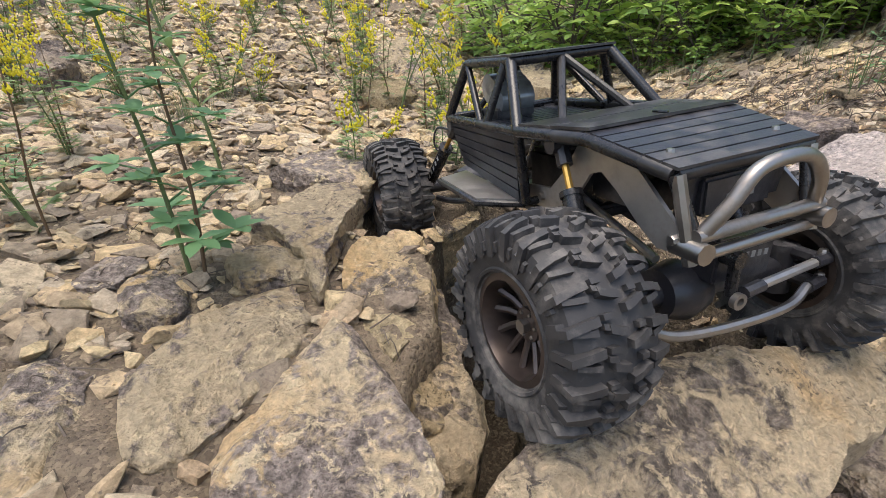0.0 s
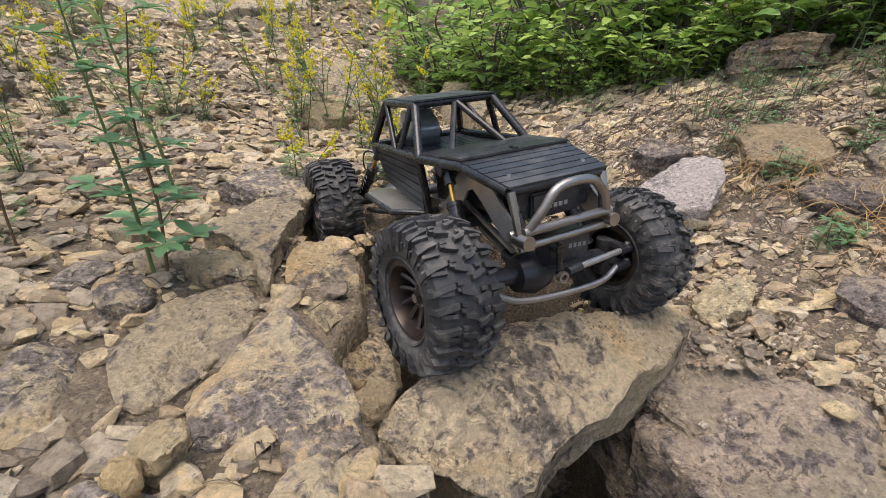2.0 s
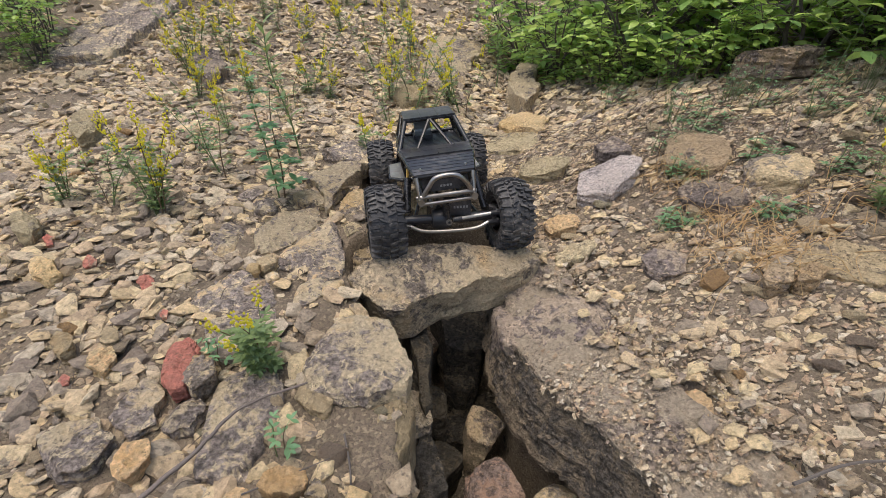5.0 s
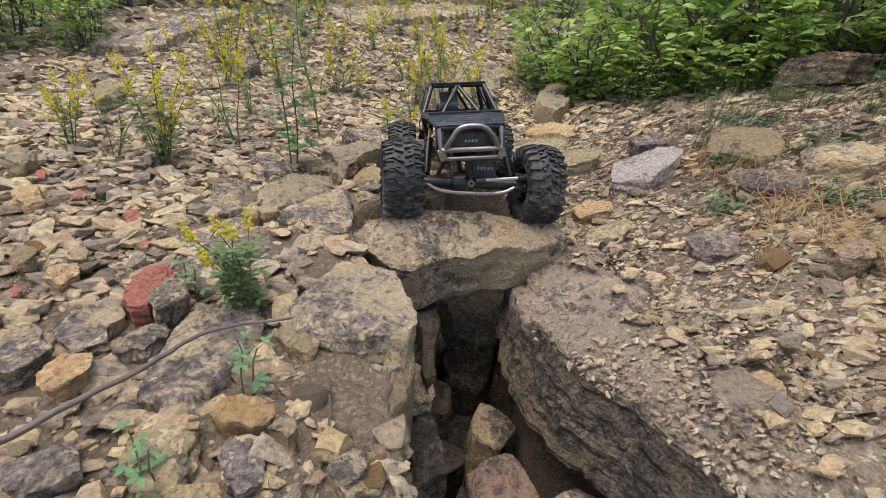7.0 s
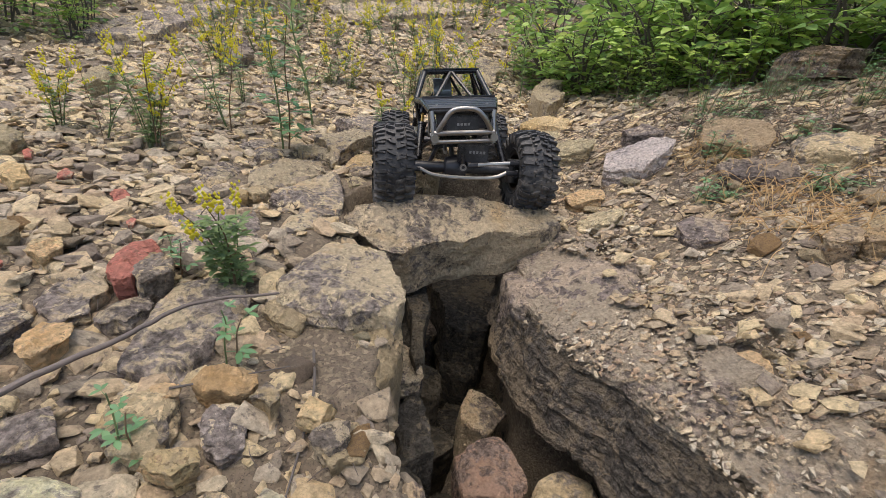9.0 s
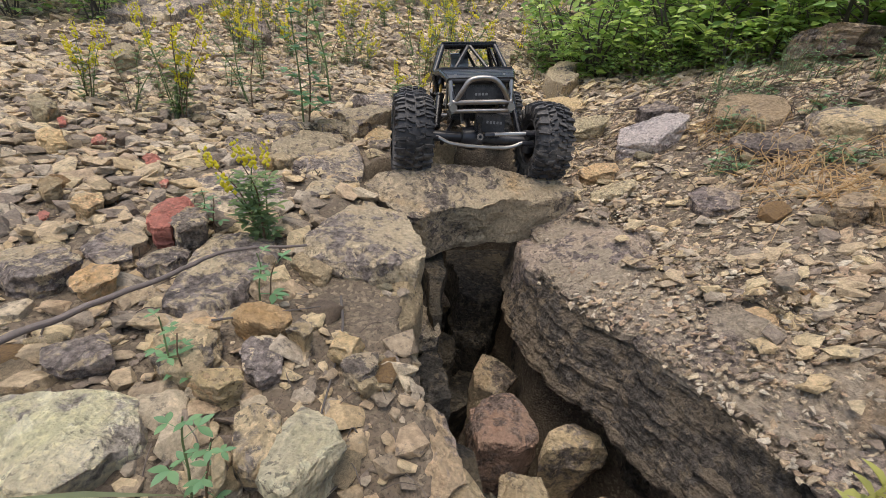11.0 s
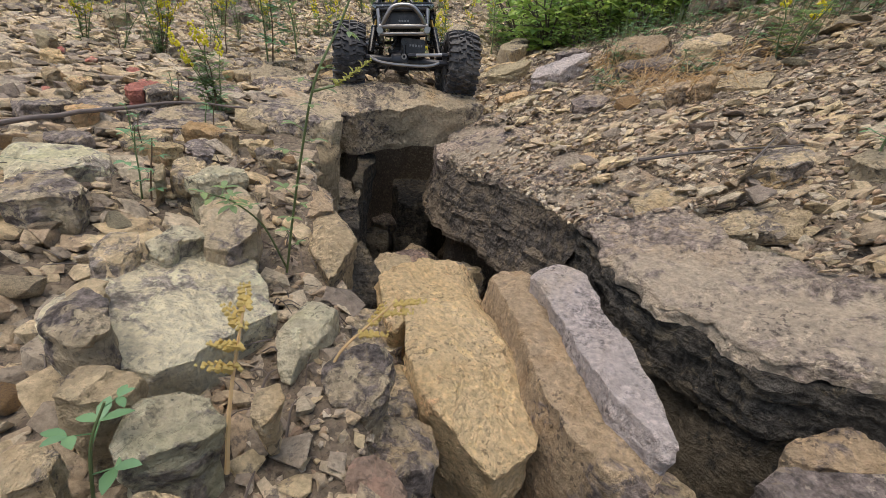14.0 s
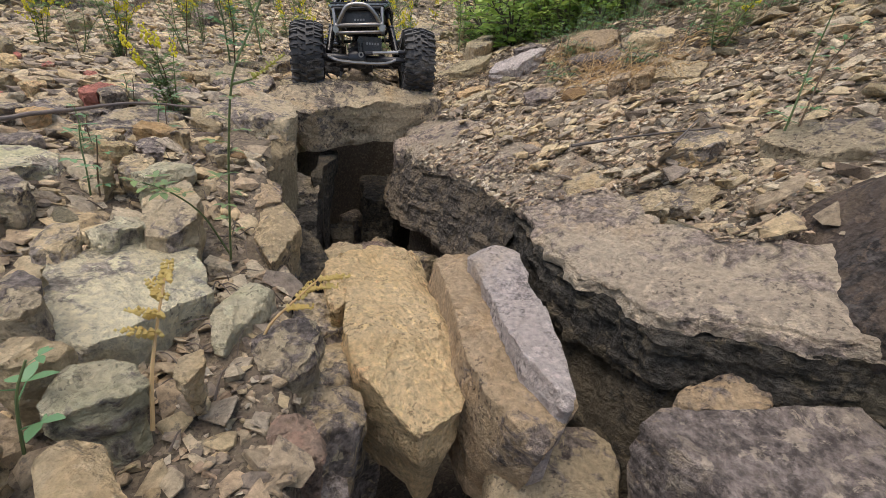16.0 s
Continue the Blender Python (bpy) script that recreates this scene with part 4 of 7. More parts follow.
rock("rock", "stone below the slab, darkened for shade", shaded_stone, -0.040, (0.0, 0.0), 0.2, [(0.088, 0.473), (0.249, 0.561), (0.263, 0.293), (0.171, 0.281)])
rock("rock", "grey stone forming the fissure wall", shaded_stone, 0.080, (0.0, 0.0), 0.3, [(0.075, 0.237), (0.128, 0.246), (0.164, 0.142), (0.188, 0.023), (0.176, -0.007), (0.129, 0.129)])
rock("rock", "brown stone forming the fissure wall", shaded_stone, 0.030, (0.0, 0.0), 0.3, [(0.161, -0.065), (0.146, 0.078), (0.172, 0.087), (0.210, -0.049), (0.237, -0.105), (0.203, -0.131)])
rock("boulder", "low layered rock ledge up the slope", lichen, 0.534, (0.0, 0.16), 0.2, [(-1.698, 1.206), (-1.982, 1.653), (-2.189, 2.283), (-2.363, 3.091), (-1.925, 2.677), (-1.659, 1.795), (-1.499, 1.263)], rough=3)
rock("boulder", "long low rock ledge across the slope", lichen, 0.851, (-0.02, 0.16), 0.25, [(-1.559, 3.074), (-1.523, 3.895), (-1.120, 4.835), (-0.563, 5.311), (-0.498, 4.178), (-1.063, 2.884)], rough=4)
rock("rock", "dark broken rock up the slope", grey_brown, 0.422, (-0.03, 0.16), 0.1, [(-1.018, 1.176), (-1.104, 1.363), (-1.011, 1.388), (-0.878, 1.234), (-0.875, 1.080)], rough=2)
rock("rock", "pale flat rock up the slope", tan, 0.350, (-0.05, 0.16), 0.1, [(-0.179, 1.142), (-0.161, 1.272), (-0.084, 1.279), (-0.051, 1.179), (-0.111, 1.084)])
rock("rock", "broad grey rock plate up the slope", lichen, 0.425, (-0.06, 0.16), 0.1, [(-0.212, 1.664), (-0.172, 2.005), (0.030, 2.078), (0.092, 1.790), (0.007, 1.473), (-0.136, 1.458)], rough=2)
rock("rock", "grey rock plate behind the crawler", lichen, 0.375, (-0.05, 0.16), 0.1, [(-0.172, 1.331), (-0.127, 1.566), (-0.001, 1.564), (0.036, 1.391), (-0.051, 1.300)], rough=2)
rock("rock", "buff stone behind the crawler", yellow, 0.357, (-0.05, 0.17), 0.08, [(-0.193, 1.198), (-0.178, 1.310), (-0.102, 1.306), (-0.088, 1.209), (-0.138, 1.149)])
rock("rock", "ochre rock by the joint", ochre, 0.292, (0.29, 0.13), 0.08, [(0.210, 1.097), (0.294, 1.169), (0.379, 1.050), (0.360, 0.975), (0.254, 1.011)])
rock("rock", "dark low rock at the thicket foot", brown, 0.344, (0.37, 0.26), 0.08, [(0.475, 0.667), (0.521, 0.690), (0.560, 0.646), (0.554, 0.594), (0.496, 0.611)])
rock("rock", "broken brown rubble wedged between plates and slab", slab, 0.160, (-0.06, 0.09), 0.1, [(-0.060, 0.349), (-0.035, 0.402), (0.002, 0.383), (0.021, 0.318), (0.016, 0.272), (-0.014, 0.231), (-0.034, 0.273)])
rock("rock", "tan broken stone low in the gap", lichen, 0.170, (-0.06, 0.09), 0.1, [(-0.042, 0.468), (-0.013, 0.494), (0.016, 0.402), (0.001, 0.366), (-0.035, 0.392)])
rock("boulder", "brown sandstone slab at the fissure's far lip", brown, 0.156, (0.36, 0.25), 0.09, [(0.262, 0.233), (0.344, 0.247), (0.427, 0.215), (0.481, 0.171), (0.455, 0.123), (0.389, 0.106), (0.303, 0.137), (0.281, 0.186)], rough=1.1)
rock("rock", "flat orange-brown bedrock patch in gravel", rust, 0.170, (0.36, 0.27), 0.03, [(0.520, 0.006), (0.565, 0.023), (0.586, 0.003), (0.580, -0.041), (0.543, -0.044), (0.520, -0.029)])
rock("rock", "yellow-buff stone in the near rubble", ochre, 0.169, (-0.06, 0.09), 0.035, [(0.050, -0.300), (0.051, -0.283), (0.077, -0.273), (0.090, -0.283), (0.079, -0.300)])
rock("rock", "orange stone chip in the near rubble", rust, 0.177, (-0.05, 0.1), 0.03, [(-0.001, -0.236), (0.007, -0.226), (0.026, -0.227), (0.031, -0.238), (0.013, -0.246)])
rock("rock", "buff stone chip in the near rubble", ochre, 0.172, (-0.02, 0.06), 0.03, [(0.133, -0.226), (0.134, -0.198), (0.159, -0.202), (0.157, -0.224)])
rock("rock", "brown blocky stone in the near rubble", slab, 0.171, (-0.06, 0.09), 0.05, [(0.149, -0.240), (0.155, -0.219), (0.177, -0.210), (0.187, -0.228), (0.177, -0.246)])
rock("rock", "yellow-grey stone on the near slope", tan, 0.210, (-0.06, 0.09), 0.04, [(-0.368, -0.094), (-0.383, -0.069), (-0.354, -0.067), (-0.322, -0.095), (-0.337, -0.110)])
rock("rock", "buff rounded stone on the near slope", ochre, 0.204, (-0.06, 0.09), 0.04, [(-0.287, -0.117), (-0.302, -0.091), (-0.274, -0.078), (-0.249, -0.097), (-0.251, -0.123)])
rock("rock", "buff rounded stone on the near slope", tan, 0.209, (-0.04, 0.1), 0.04, [(-0.311, -0.069), (-0.321, -0.045), (-0.297, -0.042), (-0.272, -0.068), (-0.287, -0.081)])
rock("rock", "buff flat stone on the near slope", ochre, 0.231, (-0.05, 0.09), 0.04, [(-0.552, 0.043), (-0.587, 0.082), (-0.546, 0.091), (-0.499, 0.059), (-0.498, 0.026)])
rock("rock", "brown rubble block in the pit by the front wheel", tan, 0.169, (-0.06, 0.08), 0.1, [(-0.046, 0.336), (-0.021, 0.356), (-0.001, 0.307), (-0.009, 0.265), (-0.032, 0.274)], rough=1.3)
rock("rock", "dark broken stone in the pit by the front wheel", slab, 0.159, (-0.05, 0.09), 0.1, [(-0.029, 0.272), (-0.004, 0.305), (0.023, 0.269), (0.007, 0.241), (-0.018, 0.239)], rough=1.3)
rock("rock", "pale upright splinter of sandstone by the slab", tan, 0.203, (-0.06, 0.1), 0.08, [(-0.037, 0.130), (-0.018, 0.161), (-0.007, 0.163), (-0.001, 0.150), (-0.017, 0.116), (-0.032, 0.113)])
rock("rock", "orange-brown tilted plate beside the pit", slab, 0.208, (-0.14, 0.09), 0.07, [(-0.073, 0.198), (-0.048, 0.232), (-0.018, 0.185), (-0.015, 0.161), (-0.039, 0.134), (-0.073, 0.141)])
rock("rock", "tan block on the plate by the crack", tan, 0.224, (-0.04, 0.11), 0.03, [(-0.177, 0.152), (-0.175, 0.168), (-0.145, 0.179), (-0.138, 0.163), (-0.154, 0.140)])
rock("rock", "small ochre block in the crack", ochre, 0.223, (-0.06, 0.08), 0.04, [(-0.179, 0.131), (-0.182, 0.147), (-0.164, 0.145), (-0.155, 0.129), (-0.161, 0.118)])
rock("boulder", "dark brown flat-topped boulder below the thicket", grey_brown, 0.552, (0.10, -0.10), 0.065, [(0.822, 0.90), (0.855, 0.80), (0.915, 0.765), (0.985, 0.80), (1.005, 0.87), (0.94, 0.95), (0.86, 0.97)], rough=1.3)
rock("boulder", "buff-brown base block under a dark boulder", slab, 0.490, (0.08, 0.0), 0.12, [(0.832, 0.90), (0.86, 0.795), (0.915, 0.755), (0.98, 0.79), (0.99, 0.87), (0.94, 0.94), (0.87, 0.96)], rough=1.3)


# ---- the rock crawler: x to its right, y ahead, z up, origin at the front axle ----
rubber = plain("dusty_rubber", (0.034, 0.033, 0.035), 0.72, dirt=(0.21, 0.19, 0.17), dirt_amount=0.70, scale=90, bump=0.5)
black = plain("black_plastic", (0.022, 0.022, 0.027), 0.42, dirt=(0.20, 0.19, 0.18), dirt_amount=0.38, scale=70, bump=0.5)
black_tube = plain("black_painted_tube", (0.014, 0.014, 0.016), 0.33, dirt=(0.12, 0.11, 0.10), dirt_amount=0.18, scale=80)
alloy = plain("dull_alloy", (0.42, 0.40, 0.38), 0.42, 0.75, dirt=(0.12, 0.10, 0.08), dirt_amount=0.5, scale=50)
steel = plain("bare_steel", (0.34, 0.32, 0.30), 0.40, 0.95, dirt=(0.14, 0.11, 0.09), dirt_amount=0.55, scale=55)
brass = plain("gold_anodised", (0.62, 0.38, 0.10), 0.35, 0.9)
bronze = plain("dark_bronze", (0.075, 0.058, 0.052), 0.4, 0.6, dirt=(0.14, 0.12, 0.10), dirt_amount=0.3)
red_wire = plain("red_wire", (0.55, 0.03, 0.02), 0.5)
white_wire = plain("white_wire", (0.7, 0.7, 0.68), 0.5)
print_white = plain("white_print", (0.24, 0.24, 0.24), 0.6)
clear = plain("smoky_clear_plastic", (0.30, 0.32, 0.34), 0.15, 0.3, scale=80)


def box(x0, x1, y0, y1, z0, z1, bevel=0.0015):
    bm = bmesh.new()
    bmesh.ops.create_cube(bm, size=1.0)
    for v in bm.verts:
        v.co = Vector((x0 + (v.co.x + 0.5) * (x1 - x0), y0 + (v.co.y + 0.5) * (y1 - y0), z0 + (v.co.z + 0.5) * (z1 - z0)))
    if bevel:
        bmesh.ops.bevel(bm, geom=bm.edges[:], offset=bevel, segments=2, affect="EDGES")
    return bm


def panel(corners, thick, grooves=0, depth=0.0012, along=0, holes=0):
    """A thin sheet over four corners, with grooves pressed across it."""
    a, b, c, d = [Vector(p) for p in corners]
    normal = (b - a).cross(d - a).normalized()
    nu = nv = 2
    marks = []
    if grooves:
        for k in range(1, grooves + 1):
            t = k / (grooves + 1)
            marks += [(t - 0.012, 0), (t - 0.006, 1), (t + 0.006, 1), (t + 0.012, 0)]
    line = [(0, 0)] + marks + [(1, 0)]
    vs, fs = [], []
    for side in (0, 1):
        for t, low in line:
            for s in (0, 0.5, 1):
                u, v = (s, t) if along == 0 else (t, s)
                p = a * (1 - u) * (1 - v) + b * u * (1 - v) + c * u * v + d * (1 - u) * v
                bow = 0.0
                vs.append(p + normal * (bow - (depth if low and side == 0 else 0) - side * thick))
    n = len(line)
    for i in range(n - 1):
        for j in range(2):
            q = (i * 3 + j, i * 3 + j + 1, (i + 1) * 3 + j + 1, (i + 1) * 3 + j)
            fs.append(q if along == 0 else q[::-1])
            q2 = tuple(k + n * 3 for k in q)
            fs.append(q2[::-1] if along == 0 else q2)
    ring = [j for j in range(3)] + [i * 3 + 2 for i in range(1, n)] + [(n - 1) * 3 + 1, (n - 1) * 3] + [i * 3 for i in range(n - 2, 0, -1)]
    for p, q in zip(ring, ring[1:] + ring[:1]):
        fs.append((p, p + n * 3, q + n * 3, q))
    return vs, fs


def lathe(profile, steps=48):
    """Turns (x, radius) pairs round the x axis."""
    vs, fs = [], []
    for k in range(steps):
        a = 2 * math.pi * k / steps
        for x, r in profile:
            vs.append(Vector((x, r * math.cos(a), r * math.sin(a))))
    n = len(profile)
    for k in range(steps):
        for i in range(n - 1):
            fs.append((k * n + i, ((k + 1) % steps) * n + i, ((k + 1) % steps) * n + i + 1, k * n + i + 1))
    return vs, fs


def lug(angle, x0, x1, r0, r1, width, skew):
    """A tread block across the tyre from x0 to x1, slanted round it by skew."""
    vs = []
    for x, k in ((x0, 0.0), (0.5 * (x0 + x1), 0.35), (x1, 1.0)):
        for dw, r in ((-1, r0), (-0.72, r1), (0.72, r1), (1, r0)):
            fall = 0.004 * (abs(x) / 0.03) ** 3
            a = angle + skew * k + dw * width / 2
            vs.append(Vector((x, (r - fall) * math.cos(a), (r - fall) * math.sin(a))))
    fs = []
    for i in (0, 1):
        for j in range(3):
            fs.append((i * 4 + j, i * 4 + j + 1, (i + 1) * 4 + j + 1, (i + 1) * 4 + j))
    fs += [(3, 2, 1, 0), (8, 9, 10, 11)]
    return vs, fs


def tyre_shape():
    R = 0.0596
    rng = random.Random(9)
    j = lambda: rng.uniform(-0.020, 0.020)
    pieces = [lathe([(0.020, 0.030), (0.026, 0.031), (0.0295, 0.036), (0.0315, 0.043), (0.0315, 0.050), (0.029, 0.0555), (0.024, R - 0.0015), (0.012, R), (0, R + 0.0005), (-0.012, R), (-0.024, R - 0.0015), (-0.029, 0.0555), (-0.0315, 0.050), (-0.0315, 0.043), (-0.0295, 0.036), (-0.026, 0.031), (-0.020, 0.030), (0.020, 0.030)], 64),
              lathe([(0.0270, 0.0335), (0.0300, 0.0340), (0.0308, 0.0355), (0.0290, 0.0370)], 48), lathe([(-0.0290, 0.0370), (-0.0308, 0.0355), (-0.0300, 0.0340), (-0.0270, 0.0335)], 48)]
    n = 24
    for k in range(n):
        a = 2 * math.pi * k / n
        half = math.pi / n
        for sd, off in ((1, 0.0), (-1, 1.0)):
            # a long centre lug with a hooked end, a shoulder lug, a small block between, a sidewall rib
            pieces.append(lug(a + half * off + j(), sd * 0.0010, sd * 0.0120, R - 0.003, R + 0.0048, 0.084, 0.05))
            pieces.append(lug(a + half * (off + 0.42) + j(), sd * 0.0095, sd * 0.0150, R - 0.003, R + 0.0044, 0.060, 0.02))
            pieces.append(lug(a + half * (off + 1.05) + j(), sd * 0.0075, sd * 0.0130, R - 0.003, R + 0.0036, 0.060, 0.0))
            pieces.append(lug(a + half * (off + 0.95) + j(), sd * 0.0165, sd * 0.0340, R - 0.011, R + 0.0046, 0.092, -0.04))
            pieces.append(lug(a + half * (off + 0.10) + j(), sd * 0.0180, sd * 0.0310, R - 0.008, R + 0.0034, 0.066, 0.03))
            pieces.append(lug(a + half * (off + 0.95), sd * 0.0300, sd * 0.0340, 0.0500, 0.0575, 0.085, 0.0))
            pieces.append(lug(a + half * (off + 0.10), sd * 0.0300, sd * 0.0330, 0.0510, 0.0560, 0.060, 0.0))
    vs, fs = merge(*pieces)
    for v in vs:
        v *= 1.0 + 0.006 * noise.noise(v * 110)
    return vs, fs


def rim_shape():
    pieces = [lathe([(0.021, 0.0305), (0.0270, 0.0325), (0.0275, 0.0285), (0.020, 0.0265), (0.010, 0.026), (0.002, 0.026), (0.001, 0.001), (-0.003, 0.001), (-0.003, 0.026), (-0.026, 0.027), (-0.026, 0.031)], 40),
              lathe([(0.0135, 0.0005), (0.0135, 0.010), (0.009, 0.0115), (0.006, 0.0115)], 24)]
    for k in range(12):
        a = 2 * math.pi * k / 12
        b = a + 0.16
        p = [Vector((0.010, 0.009 * math.cos(a), 0.009 * math.sin(a))), Vector((0.0125, 0.018 * math.cos(0.5 * (a + b)), 0.018 * math.sin(0.5 * (a + b)))), Vector((0.017, 0.0275 * math.cos(b), 0.0275 * math.sin(b)))]
        pieces.append(tube(p, 0.0021, 6, 0.0024))
    return merge(*pieces)


def bolt(at, normal, r=0.003):
    n = Vector(normal).normalized()
    return tube([Vector(at) - n * r * 0.4, Vector(at) + n * r * 0.5, Vector(at) + n * r * 0.75], r, 8, r * 0.75)


def rock_crawler(m, steer=0.0, front_roll=0.0, rear_roll=0.0):
    """Wheels and axles hang in frames of their own, which tilt against the body as the axles do."""
    car = new("rock_crawler")
    tagged(car, "black radio-controlled rock crawler with chunky dusty tyres and tube cage", "toy truck")
    rear, half, big = -0.384, 0.122, 1.140
    ends = {1: pose(0, 0, -0.002, 0, -front_roll, 0), -1: pose(0, rear, 0.0, 0, -rear_roll, 0)}

    def put(ob, end):
        ob.matrix_basis = ends[end]
        return ob

    tyre_mesh = rim_mesh = hub_mesh = None
    for end, side in ((1, 1), (1, -1), (-1, 1), (-1, -1)):
        if tyre_mesh is None:
            t = part("tyre", tyre_shape(), rubber, car, "dusty black chunky-lug rubber tyre", sharp=32)
            r = part("rim", rim_shape(), bronze, t, "dark bronze multi-spoke rim", sharp=35)
            h = part("hub_nut", merge(tube([(0.010, 0, 0), (0.019, 0, 0)], 0.0042, 6), *[bolt((0.0138, 0.0075 * math.cos(a), 0.0075 * math.sin(a)), (1, 0, 0), 0.0013) for a in (0.3, 1.35, 2.4, 3.45, 4.5, 5.5)]), steel, t, "steel hub nut")
            tyre_mesh, rim_mesh, hub_mesh = t.data, r.data, h.data
        else:
            t, r, h = new("tyre", tyre_mesh), new("rim", rim_mesh), new("hub_nut", hub_mesh)
            t.parent, r.parent, h.parent = car, t, t
            tagged(t, "dusty black chunky-lug rubber tyre"), tagged(r, "dark bronze multi-spoke rim"), tagged(h, "steel hub nut")
        turn = (steer if end == 1 else 0) + (0 if side > 0 else 180)
        t.matrix_basis = ends[end] @ pose(side * half, 0, 0, 37 * side + 17 * end, 0, turn) @ Matrix.Diagonal((1.0, big, big, 1))
    # axles with their knuckles
    for end in (1, -1):
        put(part("axle_housing", merge(tube([(-0.090, 0, 0), (0.090, 0, 0)], 0.0095, 12), lathe_at(lathe([(-0.020, 0.005), (-0.018, 0.018), (0, 0.023), (0.018, 0.018), (0.020, 0.005)], 20), (0.012, 0, 0)), tube([(0.012, 0, 0), (0.012, -end * 0.042, 0.006)], 0.011, 10, 0.007)), black, car, "black axle housing"), end)
        for s in (1, -1):
            kn = put(part("knuckle", merge(tube([(s * 0.094, 0, -0.020), (s * 0.094, 0, 0.020)], 0.0115, 10), tube([(s * 0.094, 0, 0.016), (s * 0.094, end * 0.028, 0.016)], 0.0055, 8), tube([(s * 0.094, 0, -0.004), (s * 0.094, end * 0.030, -0.002)], 0.0055, 8), tube([(s * 0.094, 0, 0), (s * 0.112, 0, 0)], 0.014, 12, 0.012)), black, car, "black steering knuckle"), end)
            part("knuckle_bolt", bolt((s * 0.094, end * 0.028, 0.022), (0, 0, 1), 0.0036), steel, kn)
            part("knuckle_bolt", bolt((s * 0.094, end * 0.030, 0.004), (0, 0, 1), 0.0036), steel, kn)
    rod = put(part("tie_rod", tube(bent([(-0.076, 0.034, 0.002), (-0.050, 0.040, -0.007), (0, 0.042, -0.009), (0.050, 0.040, -0.007), (0.076, 0.034, 0.002)], 5), 0.0034, 8), steel, car, "bent bare-steel tie rod"), 1)
    for s in (1, -1):
        part("rod_end", tube([(s * 0.074, 0.035, 0.001), (s * 0.094, 0.031, 0.001)], 0.0048, 8), black, rod)
    link = put(part("drag_link", tube([(-0.080, 0.032, 0.018), (-0.022, 0.036, 0.013)], 0.0034, 8), alloy, car, "silver drag link"), 1)
    part("rod_end", tube([(-0.079, 0.032, 0.018), (-0.096, 0.030, 0.018)], 0.0048, 8), black, link)
    part("rod_end", tube([(-0.023, 0.036, 0.013), (-0.006, 0.037, 0.011)], 0.0046, 8), black, link)
    # servo on the axle, with its arm and ring
    servo = put(part("servo", box(-0.042, 0.010, 0.004, 0.026, 0.014, 0.046, 0.002), black, car, "black steering servo"), 1)
    part("servo_arm", merge(tube([(0.002, 0.034, 0.010), (0.004, 0.034, 0.036)], 0.0038, 8), tube([(0.004, 0.026, 0.036), (0.004, 0.038, 0.036)], 0.0060, 12)), black_tube, servo)
    part("arm_ring", lathe_at(lathe([(-0.002, 0.0030), (-0.002, 0.0058), (0.002, 0.0058), (0.002, 0.0030), (-0.002, 0.0030)], 16), (0.002, 0.040, 0.008), True), steel, servo, "round steel ring on the servo arm")
    for k in range(5):
        part("print_bar", box(-0.036 + 0.006 * k, -0.0325 + 0.006 * k, 0.0256, 0.0264, 0.030, 0.0345, 0), print_white, servo, "pale printed bar")
    part("drive_shaft", tube([(0.012, -0.040, 0.006), (0.006, -0.13, 0.030)], 0.005, 8), steel, car)
    part("drive_shaft", tube([(0.012, rear + 0.040, 0.006), (0.006, -0.20, 0.030)], 0.005, 8), steel, car)
    up = Vector((0, 0.020, 0.022))
    for s in (1, -1):
        part("link", tube(bent([(s * 0.066, -0.010, -0.010), (s * 0.056, -0.06, -0.004), (s * 0.030, -0.13, 0.026)], 4), 0.0040, 8), black, car)
        part("link", tube(bent([(s * 0.066, rear + 0.010, -0.012), (s * 0.056, rear + 0.07, -0.004), (s * 0.030, -0.21, 0.026)], 4), 0.0040, 8), black, car)
        part("link", tube([(s * 0.028, -0.004, 0.026), (s * 0.020, -0.11, 0.050)], 0.0034, 8), alloy, car)
        # shocks
        for a, b in ((ends[1] @ Vector((s * 0.078, -0.012, 0.012)), Vector((s * 0.060, -0.072, 0.104))), (ends[-1] @ Vector((s * 0.078, 0.02, 0.012)), Vector((s * 0.062, rear + 0.105, 0.100)))):
            sh = part("shock_body", merge(tube([a, a.lerp(b, 0.62)], 0.0076, 12), tube([a.lerp(b, 0.60), a.lerp(b, 0.64)], 0.0088, 12)), black_tube, car, "black shock absorber body")
            part("shock_shaft", tube([a.lerp(b, 0.62), a.lerp(b, 0.84)], 0.0028, 8), brass, sh, "gold shock shaft")
            part("shock_cap", merge(tube([a.lerp(b, 0.83), b], 0.0060, 8), tube([b - Vector((0.010, 0, 0)), b + Vector((0.010, 0, 0))], 0.0070, 10)), black, sh)
            w = (b - a).normalized()
            turn = (Vector((s, 0, 0)) - w * w.dot(Vector((s, 0, 0)))).normalized()
            for k in range(5):
                c = a.lerp(b, 0.16 + 0.082 * k) + (turn * 0.9 + w.cross(turn) * (0.35 * s)).normalized() * 0.0079
                q = w.cross(turn)
                part("print_bar", ([c - w * 0.0028 + q * 0.0030, c + w * 0.0016 + q * 0.0030, c + w * 0.0016 - q * 0.0030, c - w * 0.0028 - q * 0.0030], [(0, 1, 2, 3)]), print_white, sh, "white printed bar")
